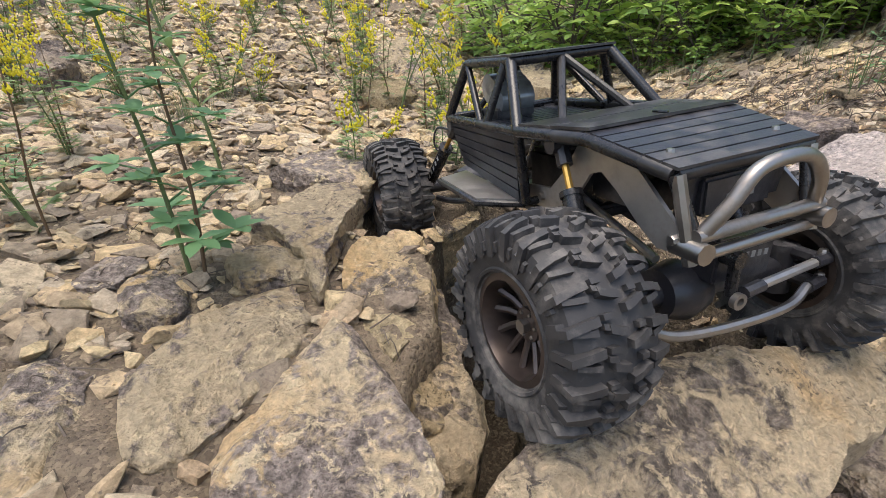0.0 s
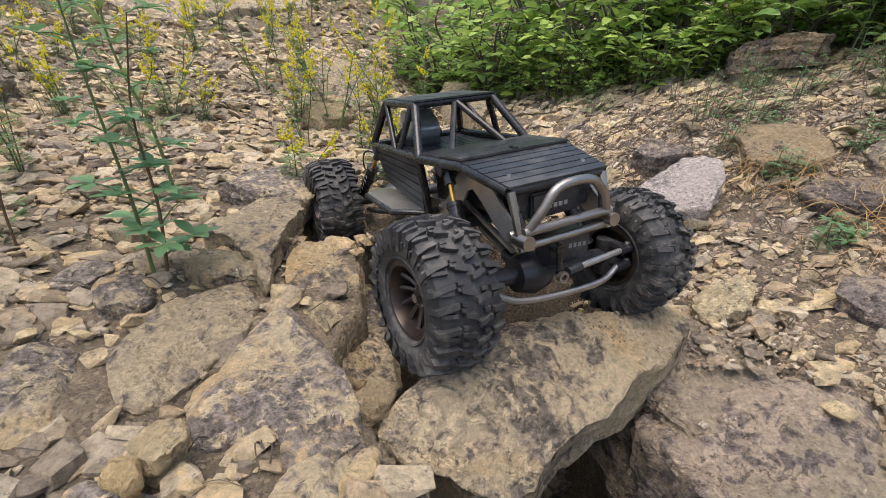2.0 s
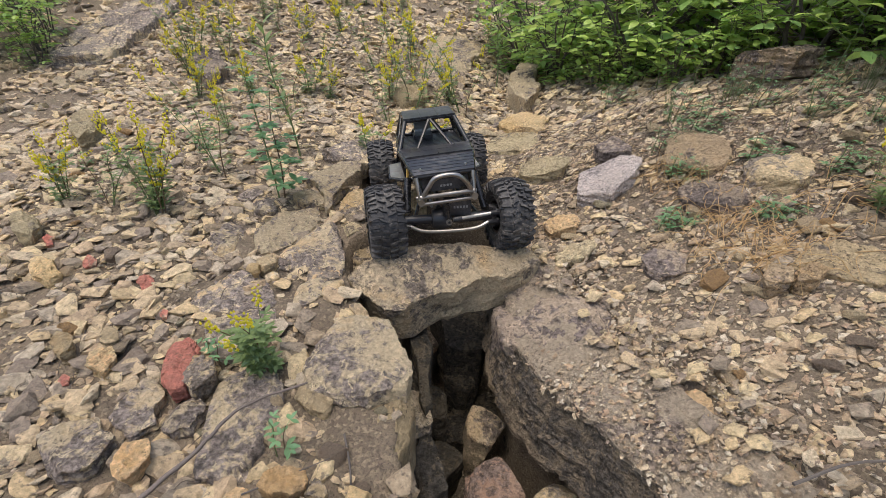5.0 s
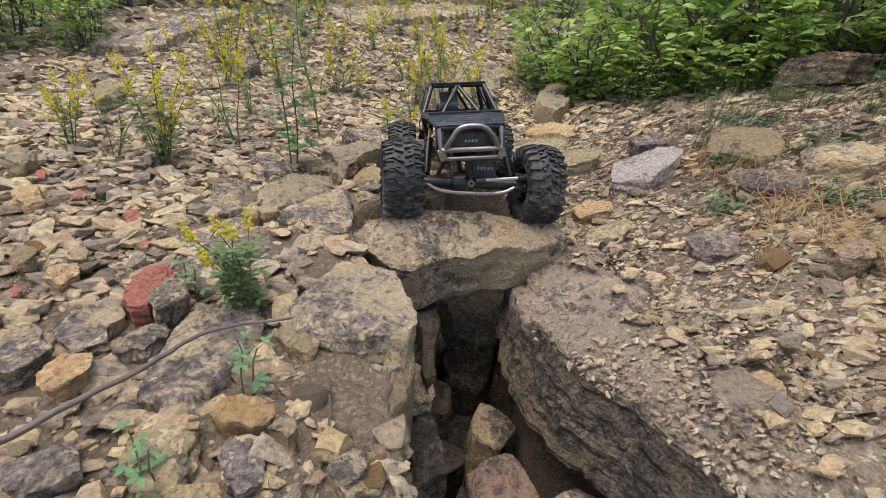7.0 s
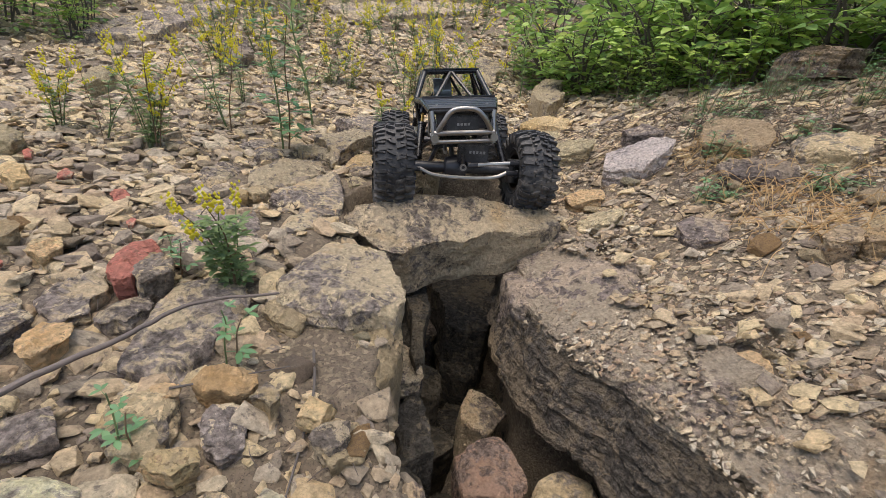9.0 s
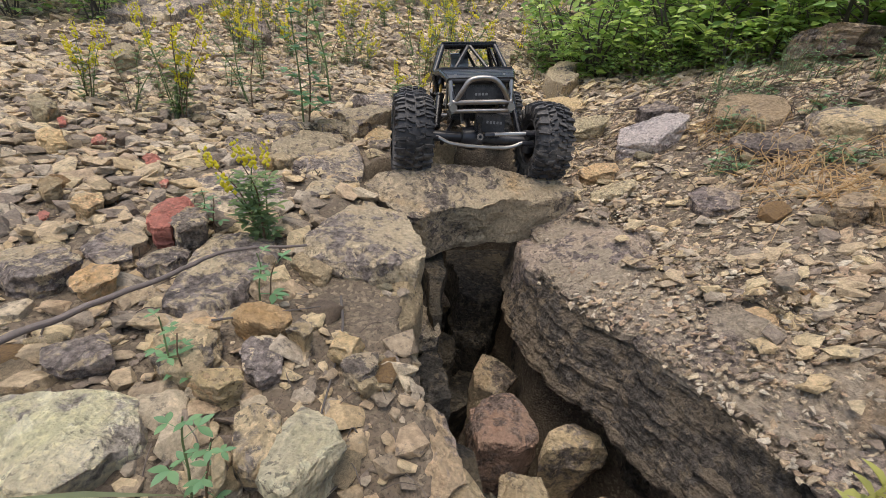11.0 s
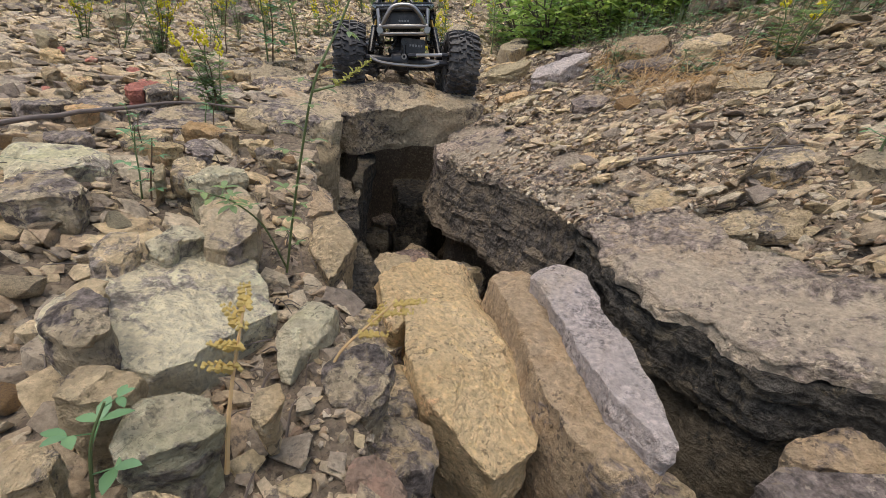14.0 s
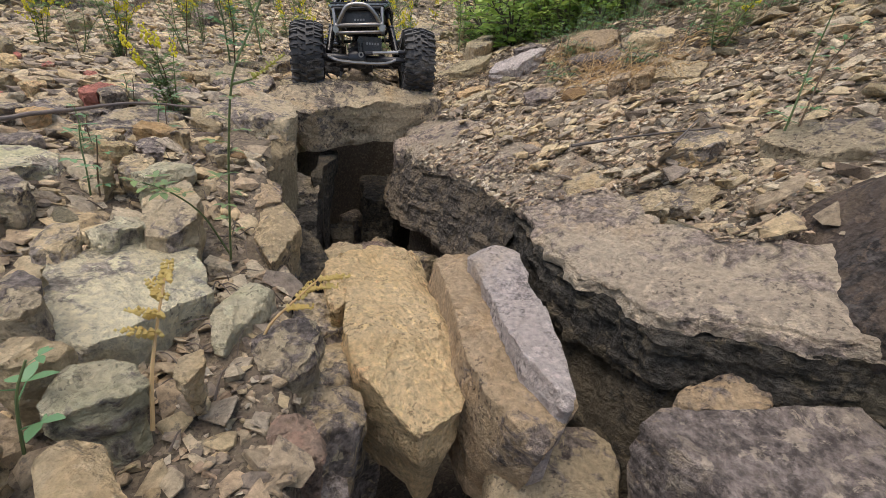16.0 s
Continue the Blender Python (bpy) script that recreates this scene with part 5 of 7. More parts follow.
        # side plates of the chassis
        prof = [(0.036, 0.052), (0.040, 0.060), (0.034, 0.068), (0.010, 0.088), (-0.012, 0.106), (-0.030, 0.112), (-0.052, 0.114), (-0.060, 0.104), (-0.078, 0.080), (-0.098, 0.062), (-0.150, 0.056), (-0.150, 0.040), (-0.100, 0.042), (-0.066, 0.058), (-0.046, 0.084), (-0.034, 0.088), (-0.018, 0.078), (0.004, 0.060), (0.020, 0.050)]
        n = len(prof)
        vs = [Vector((s * 0.0500, y, z)) for y, z in prof] + [Vector((s * 0.0528, y, z)) for y, z in prof]
        fs = [tuple(range(n)), tuple(range(2 * n - 1, n - 1, -1))] + [(i, n + i, n + (i + 1) % n, (i + 1) % n) for i in range(n)]
        if s < 0:
            fs = [f[::-1] for f in fs]
        pl = part("chassis_plate", (vs, fs), alloy, car, "curved dull alloy chassis plate", sharp=30)
        for y, z in ((0.033, 0.060), (-0.046, 0.106), (-0.110, 0.052)):
            part("plate_bolt", bolt((s * 0.0535, y, z), (s, 0, 0), 0.0040), steel, pl)
    part("skid_plate", box(-0.042, 0.042, -0.225, -0.095, 0.022, 0.034, 0.003), black, car)
    part("gearbox", box(-0.028, 0.028, -0.175, -0.110, 0.034, 0.082, 0.004), black, car)
    part("motor", tube([(-0.036, -0.085, 0.062), (0.018, -0.085, 0.062)], 0.018, 18), black_tube, car)
    part("battery", box(-0.034, 0.034, -0.070, -0.006, 0.058, 0.086, 0.003), black, car)
    part("red_cable", tube(bent([(0.030, -0.010, 0.066), (0.036, -0.026, 0.082), (0.032, -0.046, 0.098), (0.026, -0.08, 0.092)], 5), 0.0016, 6), red_wire, car, "red power cable")
    part("white_cable", tube(bent([(0.032, -0.006, 0.062), (0.040, -0.026, 0.077), (0.035, -0.050, 0.092), (0.026, -0.085, 0.084)], 5), 0.0016, 6), white_wire, car, "white signal cable")
    # cage: hood, cabin and tail
    A = {s: Vector((s * 0.0530, 0.028, 0.098)) for s in (1, -1)}
    M = {s: Vector((s * 0.0650, -0.034, 0.112)) for s in (1, -1)}
    C = {s: Vector((s * 0.0730, -0.114, 0.110)) for s in (1, -1)}
    RF = {s: Vector((s * 0.0520, -0.160, 0.163)) for s in (1, -1)}
    RR = {s: Vector((s * 0.0540, -0.252, 0.163)) for s in (1, -1)}
    T = {s: Vector((s * 0.0700, -0.280, 0.108)) for s in (1, -1)}
    B = {s: Vector((s * 0.0640, -0.120, 0.046)) for s in (1, -1)}
    E = {s: Vector((s * 0.0520, -0.305, 0.078)) for s in (1, -1)}
    G = {s: Vector((s * 0.0450, 0.040, 0.062)) for s in (1, -1)}
    for s in (1, -1):
        for line, r in (([A[s], M[s], C[s]], 0.0050), ([C[s], RF[s]], 0.0050), ([RF[s], RR[s]], 0.0046), ([RR[s], T[s]], 0.0050), ([C[s], T[s]], 0.0046), ([C[s], B[s]], 0.0044),
                        ([T[s], E[s]], 0.0042), ([C[s] * 0.62 + T[s] * 0.38, RF[s] * 0.9 + RR[s] * 0.1], 0.0040), ([C[s] * 0.55 + T[s] * 0.45, RR[s]], 0.0036), ([A[s], G[s]], 0.0040), ([B[s], Vector((s * 0.056, -0.262, 0.058))], 0.0038)):
            part("cage_tube", tube(line, r, 10), black_tube, car)
    for a, b, r in ((A[1], A[-1], 0.0050), (C[1], C[-1], 0.004), (RF[1], RF[-1], 0.0048), (RR[1], RR[-1], 0.0046), (T[1], T[-1], 0.0046), (E[1], E[-1], 0.004), (B[1], B[-1], 0.0038)):
        part("cage_tube", tube([a, b], r, 10), black_tube, car)
    for k in (0.24, 0.76):
        part("cage_tube", tube([RF[1].lerp(RF[-1], 0.5), C[1].lerp(C[-1], k) + Vector((0, 0.012, 0))], 0.0036, 8), black_tube, car)
        part("cage_tube", tube([RR[1].lerp(RR[-1], 0.5), T[1].lerp(T[-1], k)], 0.0034, 8), black_tube, car)
    lid = Vector((0, 0, 0.0052))
    hood = part("hood_panel", panel([A[1] + lid + Vector((0.002, 0.005, 0)), A[-1] + lid + Vector((-0.002, 0.005, 0)), M[-1] + lid, M[1] + lid], 0.0020, 5, 0.0016), black, car, "grooved black plastic hood panel", sharp=20)
    part("hood_panel", panel([M[1] + lid + Vector((0, 0.002, 0.0028)), M[-1] + lid + Vector((0, 0.002, 0.0028)), C[-1] + lid + Vector((0, 0, 0.001)), C[1] + lid + Vector((0, 0, 0.001))], 0.0022, 1), black, car, "flat black plastic hood panel", sharp=20)
    part("hood_rib", tube([M[1].lerp(M[-1], 0.50) + lid + Vector((0, 0.002, 0.0034)), M[1].lerp(M[-1], 0.50) + lid + Vector((0, -0.012, 0.0034))], 0.0010, 6), black_tube, hood)
    for k in (0.10, 0.90):
        part("hood_bolt", bolt(A[1].lerp(A[-1], k) + lid + Vector((0, -0.014, 0.0036)), (0, 0, 1), 0.0028), steel, hood, "steel hood bolt")
    part("roof_panel", panel([RF[1] + lid + Vector((0.003, 0.006, 0)), RF[-1] + lid + Vector((-0.003, 0.006, 0)), RR[-1] + lid, RR[1] + lid], 0.0020, 2, 0.0010, 1), black, car, "flat black roof panel", sharp=20)
    part("bed_panel", panel([C[1] + Vector((-0.004, -0.004, -0.006)), C[-1] + Vector((0.004, -0.004, -0.006)), T[-1] + Vector((0.004, 0, -0.004)), T[1] + Vector((-0.004, 0, -0.004))], 0.0016, 13, 0.0016), black, car, "ribbed black cabin deck", sharp=20)
    for s in (1, -1):
        q = [C[s] + Vector((s * 0.002, -0.002, 0)), T[s] + Vector((s * 0.002, 0.004, 0)), Vector((s * 0.060, -0.272, 0.054)), B[s] + Vector((s * 0.004, -0.006, 0.0))]
        part("side_panel", panel(q if s > 0 else [q[1], q[0], q[3], q[2]], 0.0025, 5, 0.0022), black, car, "grooved black side panel", sharp=20)
        st = part("rock_slider", panel([Vector((s * 0.062, -0.130, 0.044)), Vector((s * 0.100, -0.150, 0.048)), Vector((s * 0.100, -0.246, 0.048)), Vector((s * 0.062, -0.265, 0.046))][::s], 0.002), alloy, car, "bent metal rock slider", sharp=20)
        part("slider_tube", tube([(s * 0.062, -0.126, 0.042), (s * 0.101, -0.148, 0.046), (s * 0.101, -0.248, 0.046), (s * 0.062, -0.269, 0.044)], 0.0032, 8), black_tube, st)
    # ribbed air scoop under the roof, with its base
    sc = part("air_scoop", tube([(0.012, -0.228, 0.120), (0.012, -0.262, 0.138)], 0.0135, 16, 0.0135), clear, car, "ribbed smoky clear air scoop")
    for k in range(6):
        part("scoop_rib", lathe_at(lathe([(-0.020, 0.004), (-0.019, 0.014 + 0.0015 * (k % 2)), (0.019, 0.014 + 0.0015 * (k % 2)), (0.020, 0.004)], 16), (0.012, -0.234 - 0.0040 * k, 0.124 + 0.0022 * k)), clear, sc)
    part("scoop_base", box(-0.010, 0.034, -0.266, -0.226, 0.104, 0.116, 0.002), black, sc)
    part("antenna_loop", tube(bent([(0.050, -0.300, 0.084), (0.070, -0.328, 0.092), (0.074, -0.330, 0.066), (0.054, -0.310, 0.060)], 6), 0.0014, 6), black_tube, car, "black cable loop at the tail")
    # bumper
    part("bumper_hoop", tube(bent([(0.044, 0.044, 0.066), (0.034, 0.050, 0.082), (0.018, 0.052, 0.100), (-0.016, 0.052, 0.101), (-0.034, 0.050, 0.086), (-0.045, 0.044, 0.066)], 6), 0.0043, 10), steel, car, "worn bare-metal bumper hoop")
    part("bumper_bar", tube([(0.050, 0.044, 0.064), (-0.050, 0.044, 0.064)], 0.0044, 10), steel, car, "worn metal bumper bar")
    part("bumper_bar", tube([(0.047, 0.042, 0.050), (-0.047, 0.042, 0.050)], 0.0038, 10), steel, car, "worn metal bumper bar")
    for s in (1, -1):
        part("bumper_bracket", merge(tube([(s * 0.049, 0.042, 0.046), (s * 0.052, 0.030, 0.098)], 0.0042, 8), tube([(s * 0.049, 0.030, 0.056), (s * 0.049, 0.052, 0.056)], 0.0066, 10)), steel, car)
    w = part("winch_box", box(-0.028, 0.028, 0.006, 0.028, 0.066, 0.090, 0.002), black, car, "black winch housing")
    for k in range(4):
        part("print_bar", box(-0.012 + 0.006 * k, -0.008 + 0.006 * k, 0.0276, 0.0286, 0.074, 0.078, 0), print_white, w, "pale printed bar")
    part("grille", panel([Vector((0.045, 0.022, 0.096)), Vector((-0.045, 0.022, 0.096)), Vector((-0.042, 0.020, 0.068)), Vector((0.042, 0.020, 0.068))], 0.002, 3), black, car)
    car.matrix_world = m
    return car


def lathe_at(shape, at, forward=False):
    vs, fs = shape
    if forward:
        vs = [Vector((v.y, v.x, v.z)) for v in vs]
    return [v + Vector(at) for v in vs], fs


crawler_pose = pose(0.164, 0.295, 0.282, 3.5, 6.0, 198.0)
rock_crawler(crawler_pose, steer=6, front_roll=5.0, rear_roll=3.0)


# ---- plants ----
def leaf_shape(at, out, up, length, width, fold=0.25, droop=0.2):
    """A pointed oval leaf of eight faces from at along out."""
    out = Vector(out).normalized()
    side = out.cross(Vector(up))
    side = side.normalized() if side.length > 1e-3 else out.orthogonal().normalized()
    nrm = side.cross(out)
    vs, fs = [], []
    for t, wd in ((0.0, 0.06), (0.25, 0.75), (0.55, 1.0), (0.82, 0.62), (1.0, 0.04)):
        c = Vector(at) + out * (length * t) - nrm * (droop * length * t * t)
        for k in (-1, 0, 1):
            vs.append(c + side * (k * wd * width / 2) + nrm * (abs(k) * fold * wd * width / 2))
    for i in range(4):
        for k in range(2):
            fs.append((i * 3 + k, i * 3 + k + 1, (i + 1) * 3 + k + 1, (i + 1) * 3 + k))
    return vs, fs


def trefoil(at, out, size, rng):
    """Three leaflets on a short stalk."""
    out = Vector(out).normalized()
    end = Vector(at) + out * size * 0.9
    pieces = [tube([at, end], size * 0.035, 4, size * 0.025)]
    side = out.cross(Vector((0, 0, 1)))
    side = side.normalized() if side.length > 1e-3 else Vector((1, 0, 0))
    for k in (-1, 0, 1):
        d = (out * (1.0 if k == 0 else 0.35) + side * k * 0.9 + Vector((0, 0, rng.uniform(-0.1, 0.25)))).normalized()
        pieces.append(leaf_shape(end, d, (0, 0, 1), size * rng.uniform(0.8, 1.1), size * 0.46, 0.22, 0.25))
    return merge(*pieces)


def whorl(at, out, size, rng):
    """A stalk with five or six leaflets spreading from its tip."""
    out = Vector(out).normalized()
    end = Vector(at) + out * size * rng.uniform(0.9, 1.6)
    pieces = [tube([at, Vector(at).lerp(end, 0.5) + Vector((0, 0, 0.1 * size)), end], size * 0.04, 4, size * 0.025)]
    n, turn = rng.randint(5, 7), rng.uniform(0, 6.28)
    for k in range(n):
        a = turn + 6.283 * k / n
        d = Vector((math.cos(a), math.sin(a), rng.uniform(-0.15, 0.45))) + out * 0.35
        pieces.append(leaf_shape(end, d, (0, 0, 1), size * rng.uniform(0.7, 1.1), size * 0.50, 0.2, 0.15))
    return merge(*pieces)


def stem_line(base, height, lean, rng, wob=0.06):
    b = Vector(base)
    return bent([b - Vector((0, 0, 0.01)), b + Vector((lean[0] * 0.25 + rng.uniform(-wob, wob) * 0.3, lean[1] * 0.25, 0.33)) * height,
                 b + Vector((lean[0] * 0.6 + rng.uniform(-wob, wob), lean[1] * 0.6 + rng.uniform(-wob, wob), 0.68)) * height, b + Vector((lean[0], lean[1], 1.0)) * height], 5)


def clover(base, height, lean, seed, size=0.017, stems=2, label="tall green clover plant with three-part leaves", leaves=13, bare=0.12, form=trefoil):
    """Trefoil leaves up thin stems; every leaf is a part."""
    rng = random.Random(seed)
    plant = new("clover_plant")
    plant.location = base
    for k in range(stems):
        ln = (lean[0] + (k * 0.16 - 0.05 if stems > 1 else 0), lean[1] + rng.uniform(-0.1, 0.1))
        line = stem_line((0.012 * k, 0, 0), height * (1 - 0.12 * k), ln, rng)
        part("stem", tube(line, height * 0.0055 + 0.0006, 6, 0.0006), red_stem if k else green_stem, plant)
        for i in range(leaves):
            f = bare + (1 - bare) * (i + 0.5) / leaves
            p = line[min(len(line) - 1, int(f * len(line)))]
            a = i * 2.4 + rng.uniform(-0.4, 0.4)
            s = size * rng.uniform(0.7, 1.15) * (1.15 - 0.45 * f)
            part("leaf", form(p, (math.cos(a), math.sin(a), rng.uniform(0.1, 0.7)), s, rng), clover_leaf, plant)
    return tagged(plant, label, "plant")


def lance_plant(base, height, lean, seed, label="upright weed with long narrow green leaves", leaves=26):
    rng = random.Random(seed)
    plant = new("weed")
    plant.location = base
    line = stem_line((0, 0, 0), height, lean, rng)
    part("stem", tube(line, 0.003, 6, 0.001), green_stem, plant)
    for i in range(leaves):
        f = 0.25 + 0.75 * (i + 0.5) / leaves
        p = line[min(len(line) - 1, int(f * len(line)))]
        a = i * 2.4
        part("leaf", leaf_shape(p, (math.cos(a), math.sin(a), 0.6 + 0.7 * f), (0, 0, 1), 0.055 * rng.uniform(0.7, 1.1), 0.011, 0.3, 0.35), weed_leaf, plant)
    return tagged(plant, label, "plant")


def spike(at, out, length, rng, n=17, size=0.0032):
    """A raceme of small drooping blossoms."""
    out = Vector(out).normalized()
    pieces = []
    for i in range(n):
        t = i / n
        a = i * 2.4
        d = Vector((math.cos(a), math.sin(a), -0.35)) * (1 - 0.55 * t)
        p = Vector(at) + out * (length * (t + rng.uniform(-0.04, 0.04))) + Vector((rng.gauss(0, 0.2), rng.gauss(0, 0.2), rng.gauss(0, 0.2))) * size
        e = p + d.normalized() * size * 1.5
        s = size * (1.1 - 0.5 * t) * rng.uniform(0.8, 1.2)
        q = [e + Vector((s, 0, 0)), e + Vector((-s * 0.5, s * 0.8, 0)), e + Vector((-s * 0.5, -s * 0.8, 0)), e + Vector((0, 0, s)), e - Vector((0, 0, s * 1.3))]
        pieces.append((q, [(0, 1, 3), (1, 2, 3), (2, 0, 3), (1, 0, 4), (2, 1, 4), (0, 2, 4)]))
    return merge(*pieces)


def sweet_clover(seed, height, shoots=4, spikes=3, dense=1.0):
    """Slim branching stems with sparse small leaves below and yellow flower spikes on top."""
    rng = random.Random(seed)
    plant = new("yellow_sweet_clover")
    foliage = []
    for k in range(shoots):
        a = rng.uniform(0, 6.28)
        lean = (0.65 * math.cos(a) * rng.random(), 0.65 * math.sin(a) * rng.random())
        h = height * rng.uniform(0.65, 1.0)
        line = stem_line((0.008 * math.cos(a), 0.008 * math.sin(a), 0), h, lean, rng)
        part("stem", tube(line, 0.0013 + 0.002 * h, 5, 0.0006, False), red_stem if k % 2 else green_stem, plant)
        for i in range(int(20 * dense)):
            f = rng.uniform(0.15, 0.85)
            p = line[int(f * (len(line) - 1))]
            b = rng.uniform(0, 6.28)
            foliage.append(trefoil(p, (math.cos(b), math.sin(b), 0.5), 0.0125 * rng.uniform(0.7, 1.35), rng))
        for i in range(spikes):
            f = 1.0 - 0.17 * i
            p = line[int(f * (len(line) - 1))]
            b = rng.uniform(0, 6.28)
            out = (1.3 * math.cos(b), 1.3 * math.sin(b), 0.8) if i else (lean[0], lean[1], 1.0)
            part("flower_spike", spike(p, out, 0.040 * rng.uniform(0.6, 1.2), rng, 17, 0.0032), flower, plant, "yellow flower spike", smooth=False)
    part("foliage", merge(*foliage), weed_leaf, plant, smooth=False)
    return tagged(plant, "slender yellow-flowering sweet clover growing in gravel", "plant", "flowering weeds on the slope")


def on_ground(x, y, turn=0, s=1.0):
    return pose(x, y, ground_at(x, y) - 0.004, 0, 0, turn) @ Matrix.Scale(s, 4)


clover((-0.255, 0.405, ground_at(-0.255, 0.405)), 0.31, (0.02, -0.06), 3, 0.026, 2, leaves=17, form=whorl)
clover((0.025, -0.17, 0.165), 0.055, (0.05, 0.0), 5, 0.014, 2, "small clover sprout between stones", 4)
clover((0.10, -0.36, 0.135), 0.07, (0.10, 0.1), 8, 0.013, 2, "low clover seedling among rubble", 6)
clover((0.02, -0.285, 0.148), 0.06, (-0.1, 0.1), 9, 0.012, 2, "low clover seedling among rubble", 5)
clover((0.33, -0.62, 0.10), 0.05, (0.3, 0.1), 10, 0.013, 1, "small clover sprout among stones", 4)
clover((0.60, 0.60, ground_at(0.6, 0.6)), 0.07, (0.1, 0.0), 12, 0.011, 3, "low green weed on the bank", 8)
clover((-0.132, -0.06, 0.185), 0.045, (0.0, 0.1), 13, 0.010, 2, "small blue-green weed beside a painted stone", 6)
clover((0.86, -0.13, ground_at(0.86, -0.13)), 0.16, (0.1, 0.1), 14, 0.014, 2, "spindly weed at the foot of the bank", 9)
for k, (x, y, h) in enumerate(((0.655, 0.73, 0.10), (0.89, 0.60, 0.09), (0.62, 0.50, 0.06), (0.74, 0.34, 0.05), (0.87, 0.42, 0.07), (0.58, 0.36, 0.05), (0.97, 0.53, 0.10), (0.80, 0.82, 0.09), (0.55, 1.02, 0.09), (-0.62, 0.62, 0.07), (0.70, 0.66, 0.08), (0.82, 0.70, 0.10), (0.93, 0.70, 0.09), (0.76, 0.50, 0.06), (0.66, 0.62, 0.06), (1.00, 0.42, 0.09))):
    clover((x, y, ground_at(x, y)), h, (0.1, 0.05), 160 + k, 0.013, 5, "low feathery green weed in gravel", 9)


def bud_spike(at, out, length, count, rng):
    """A slender raceme of narrow folded buds, longest at its foot."""
    out = Vector(out).normalized()
    pieces = [tube([at, Vector(at) + out * length], 0.0006, 5, 0.0003)]
    for i in range(count):
        t = i / count
        a = i * 2.4 + rng.uniform(-0.3, 0.3)
        d = Vector((math.cos(a), math.sin(a), rng.uniform(-0.1, 0.5))) + out * (0.5 + 0.8 * t)
        size = 0.0058 * (1.1 - 0.6 * t) * rng.uniform(0.7, 1.2)
        pieces.append(leaf_shape(Vector(at) + out * length * t, d, (0, 0, 1), size, size * 0.42, 0.8, 0.35))
    return merge(*pieces)


def leaning_stalk(seed):
    """A tall leaning sweet clover stalk: stalked trefoils below, two faded flower spikes above."""
    rng = random.Random(seed)
    plant = new("sweet_clover_stalk")
    base = Vector((0.288, -0.388, 0.100))
    plant.location = base
    line = [p - base for p in bent([(0.288, -0.388, 0.095), (0.312, -0.412, 0.165), (0.336, -0.436, 0.225), (0.353, -0.446, 0.276), (0.366, -0.436, 0.312), (0.378, -0.430, 0.346)], 6)]
    part("stem", tube(line, 0.0011, 6, 0.0006), green_stem, plant)
    for i in range(15):
        p = line[int((0.10 + 0.62 * (i + 0.5) / 15) * (len(line) - 1))]
        a = i * 2.4 + rng.uniform(-0.4, 0.4)
        part("leaf", trefoil(p, (math.cos(a), math.sin(a), rng.uniform(0.0, 0.6)), 0.0095 * rng.uniform(0.6, 1.2), rng), weed_leaf, plant)
    tip, side, node = line[-1], Vector((0.386, -0.434, 0.298)) - base, Vector((0.352, -0.446, 0.270)) - base
    part("leaf", trefoil(line[int(0.80 * len(line))], side - line[int(0.80 * len(line))], 0.0085, rng), weed_leaf, plant)
    part("flower_spike", bud_spike(tip - Vector((0, 0, 0.004)), (0.45, 0.10, 1.0), 0.050, 46, rng), faded_flower, plant, "faded greenish yellow flower spike", smooth=False)
    twig_end = node + Vector((0.012, 0.006, 0.004))
    part("side_stem", tube([node, node.lerp(twig_end, 0.5), twig_end], 0.0009, 5, 0.0007), green_stem, plant)
    part("flower_spike", bud_spike(twig_end, (0.8, 0.25, 0.65), 0.030, 34, rng), faded_flower, plant, "faded greenish yellow flower spike", smooth=False)
    low = bent([(0, 0, 0), (0.000, -0.030, 0.052), (0.003, -0.066, 0.084), (0.006, -0.092, 0.098)], 5)
    part("side_stem", tube(low, 0.0010, 5, 0.0005), green_stem, plant)
    for i in range(9):
        p = low[int((0.62 + 0.38 * (i + 0.5) / 9) * (len(low) - 1))]
        a = i * 2.4 + rng.uniform(-0.4, 0.4)
        part("leaf", trefoil(p, (math.cos(a), math.sin(a), rng.uniform(-0.2, 0.5)), 0.0095 * rng.uniform(0.7, 1.2), rng), weed_leaf, plant)
    return tagged(plant, "tall leaning sweet clover stalk with fading flowers beside the pale slab", "plant")


leaning_stalk(6)


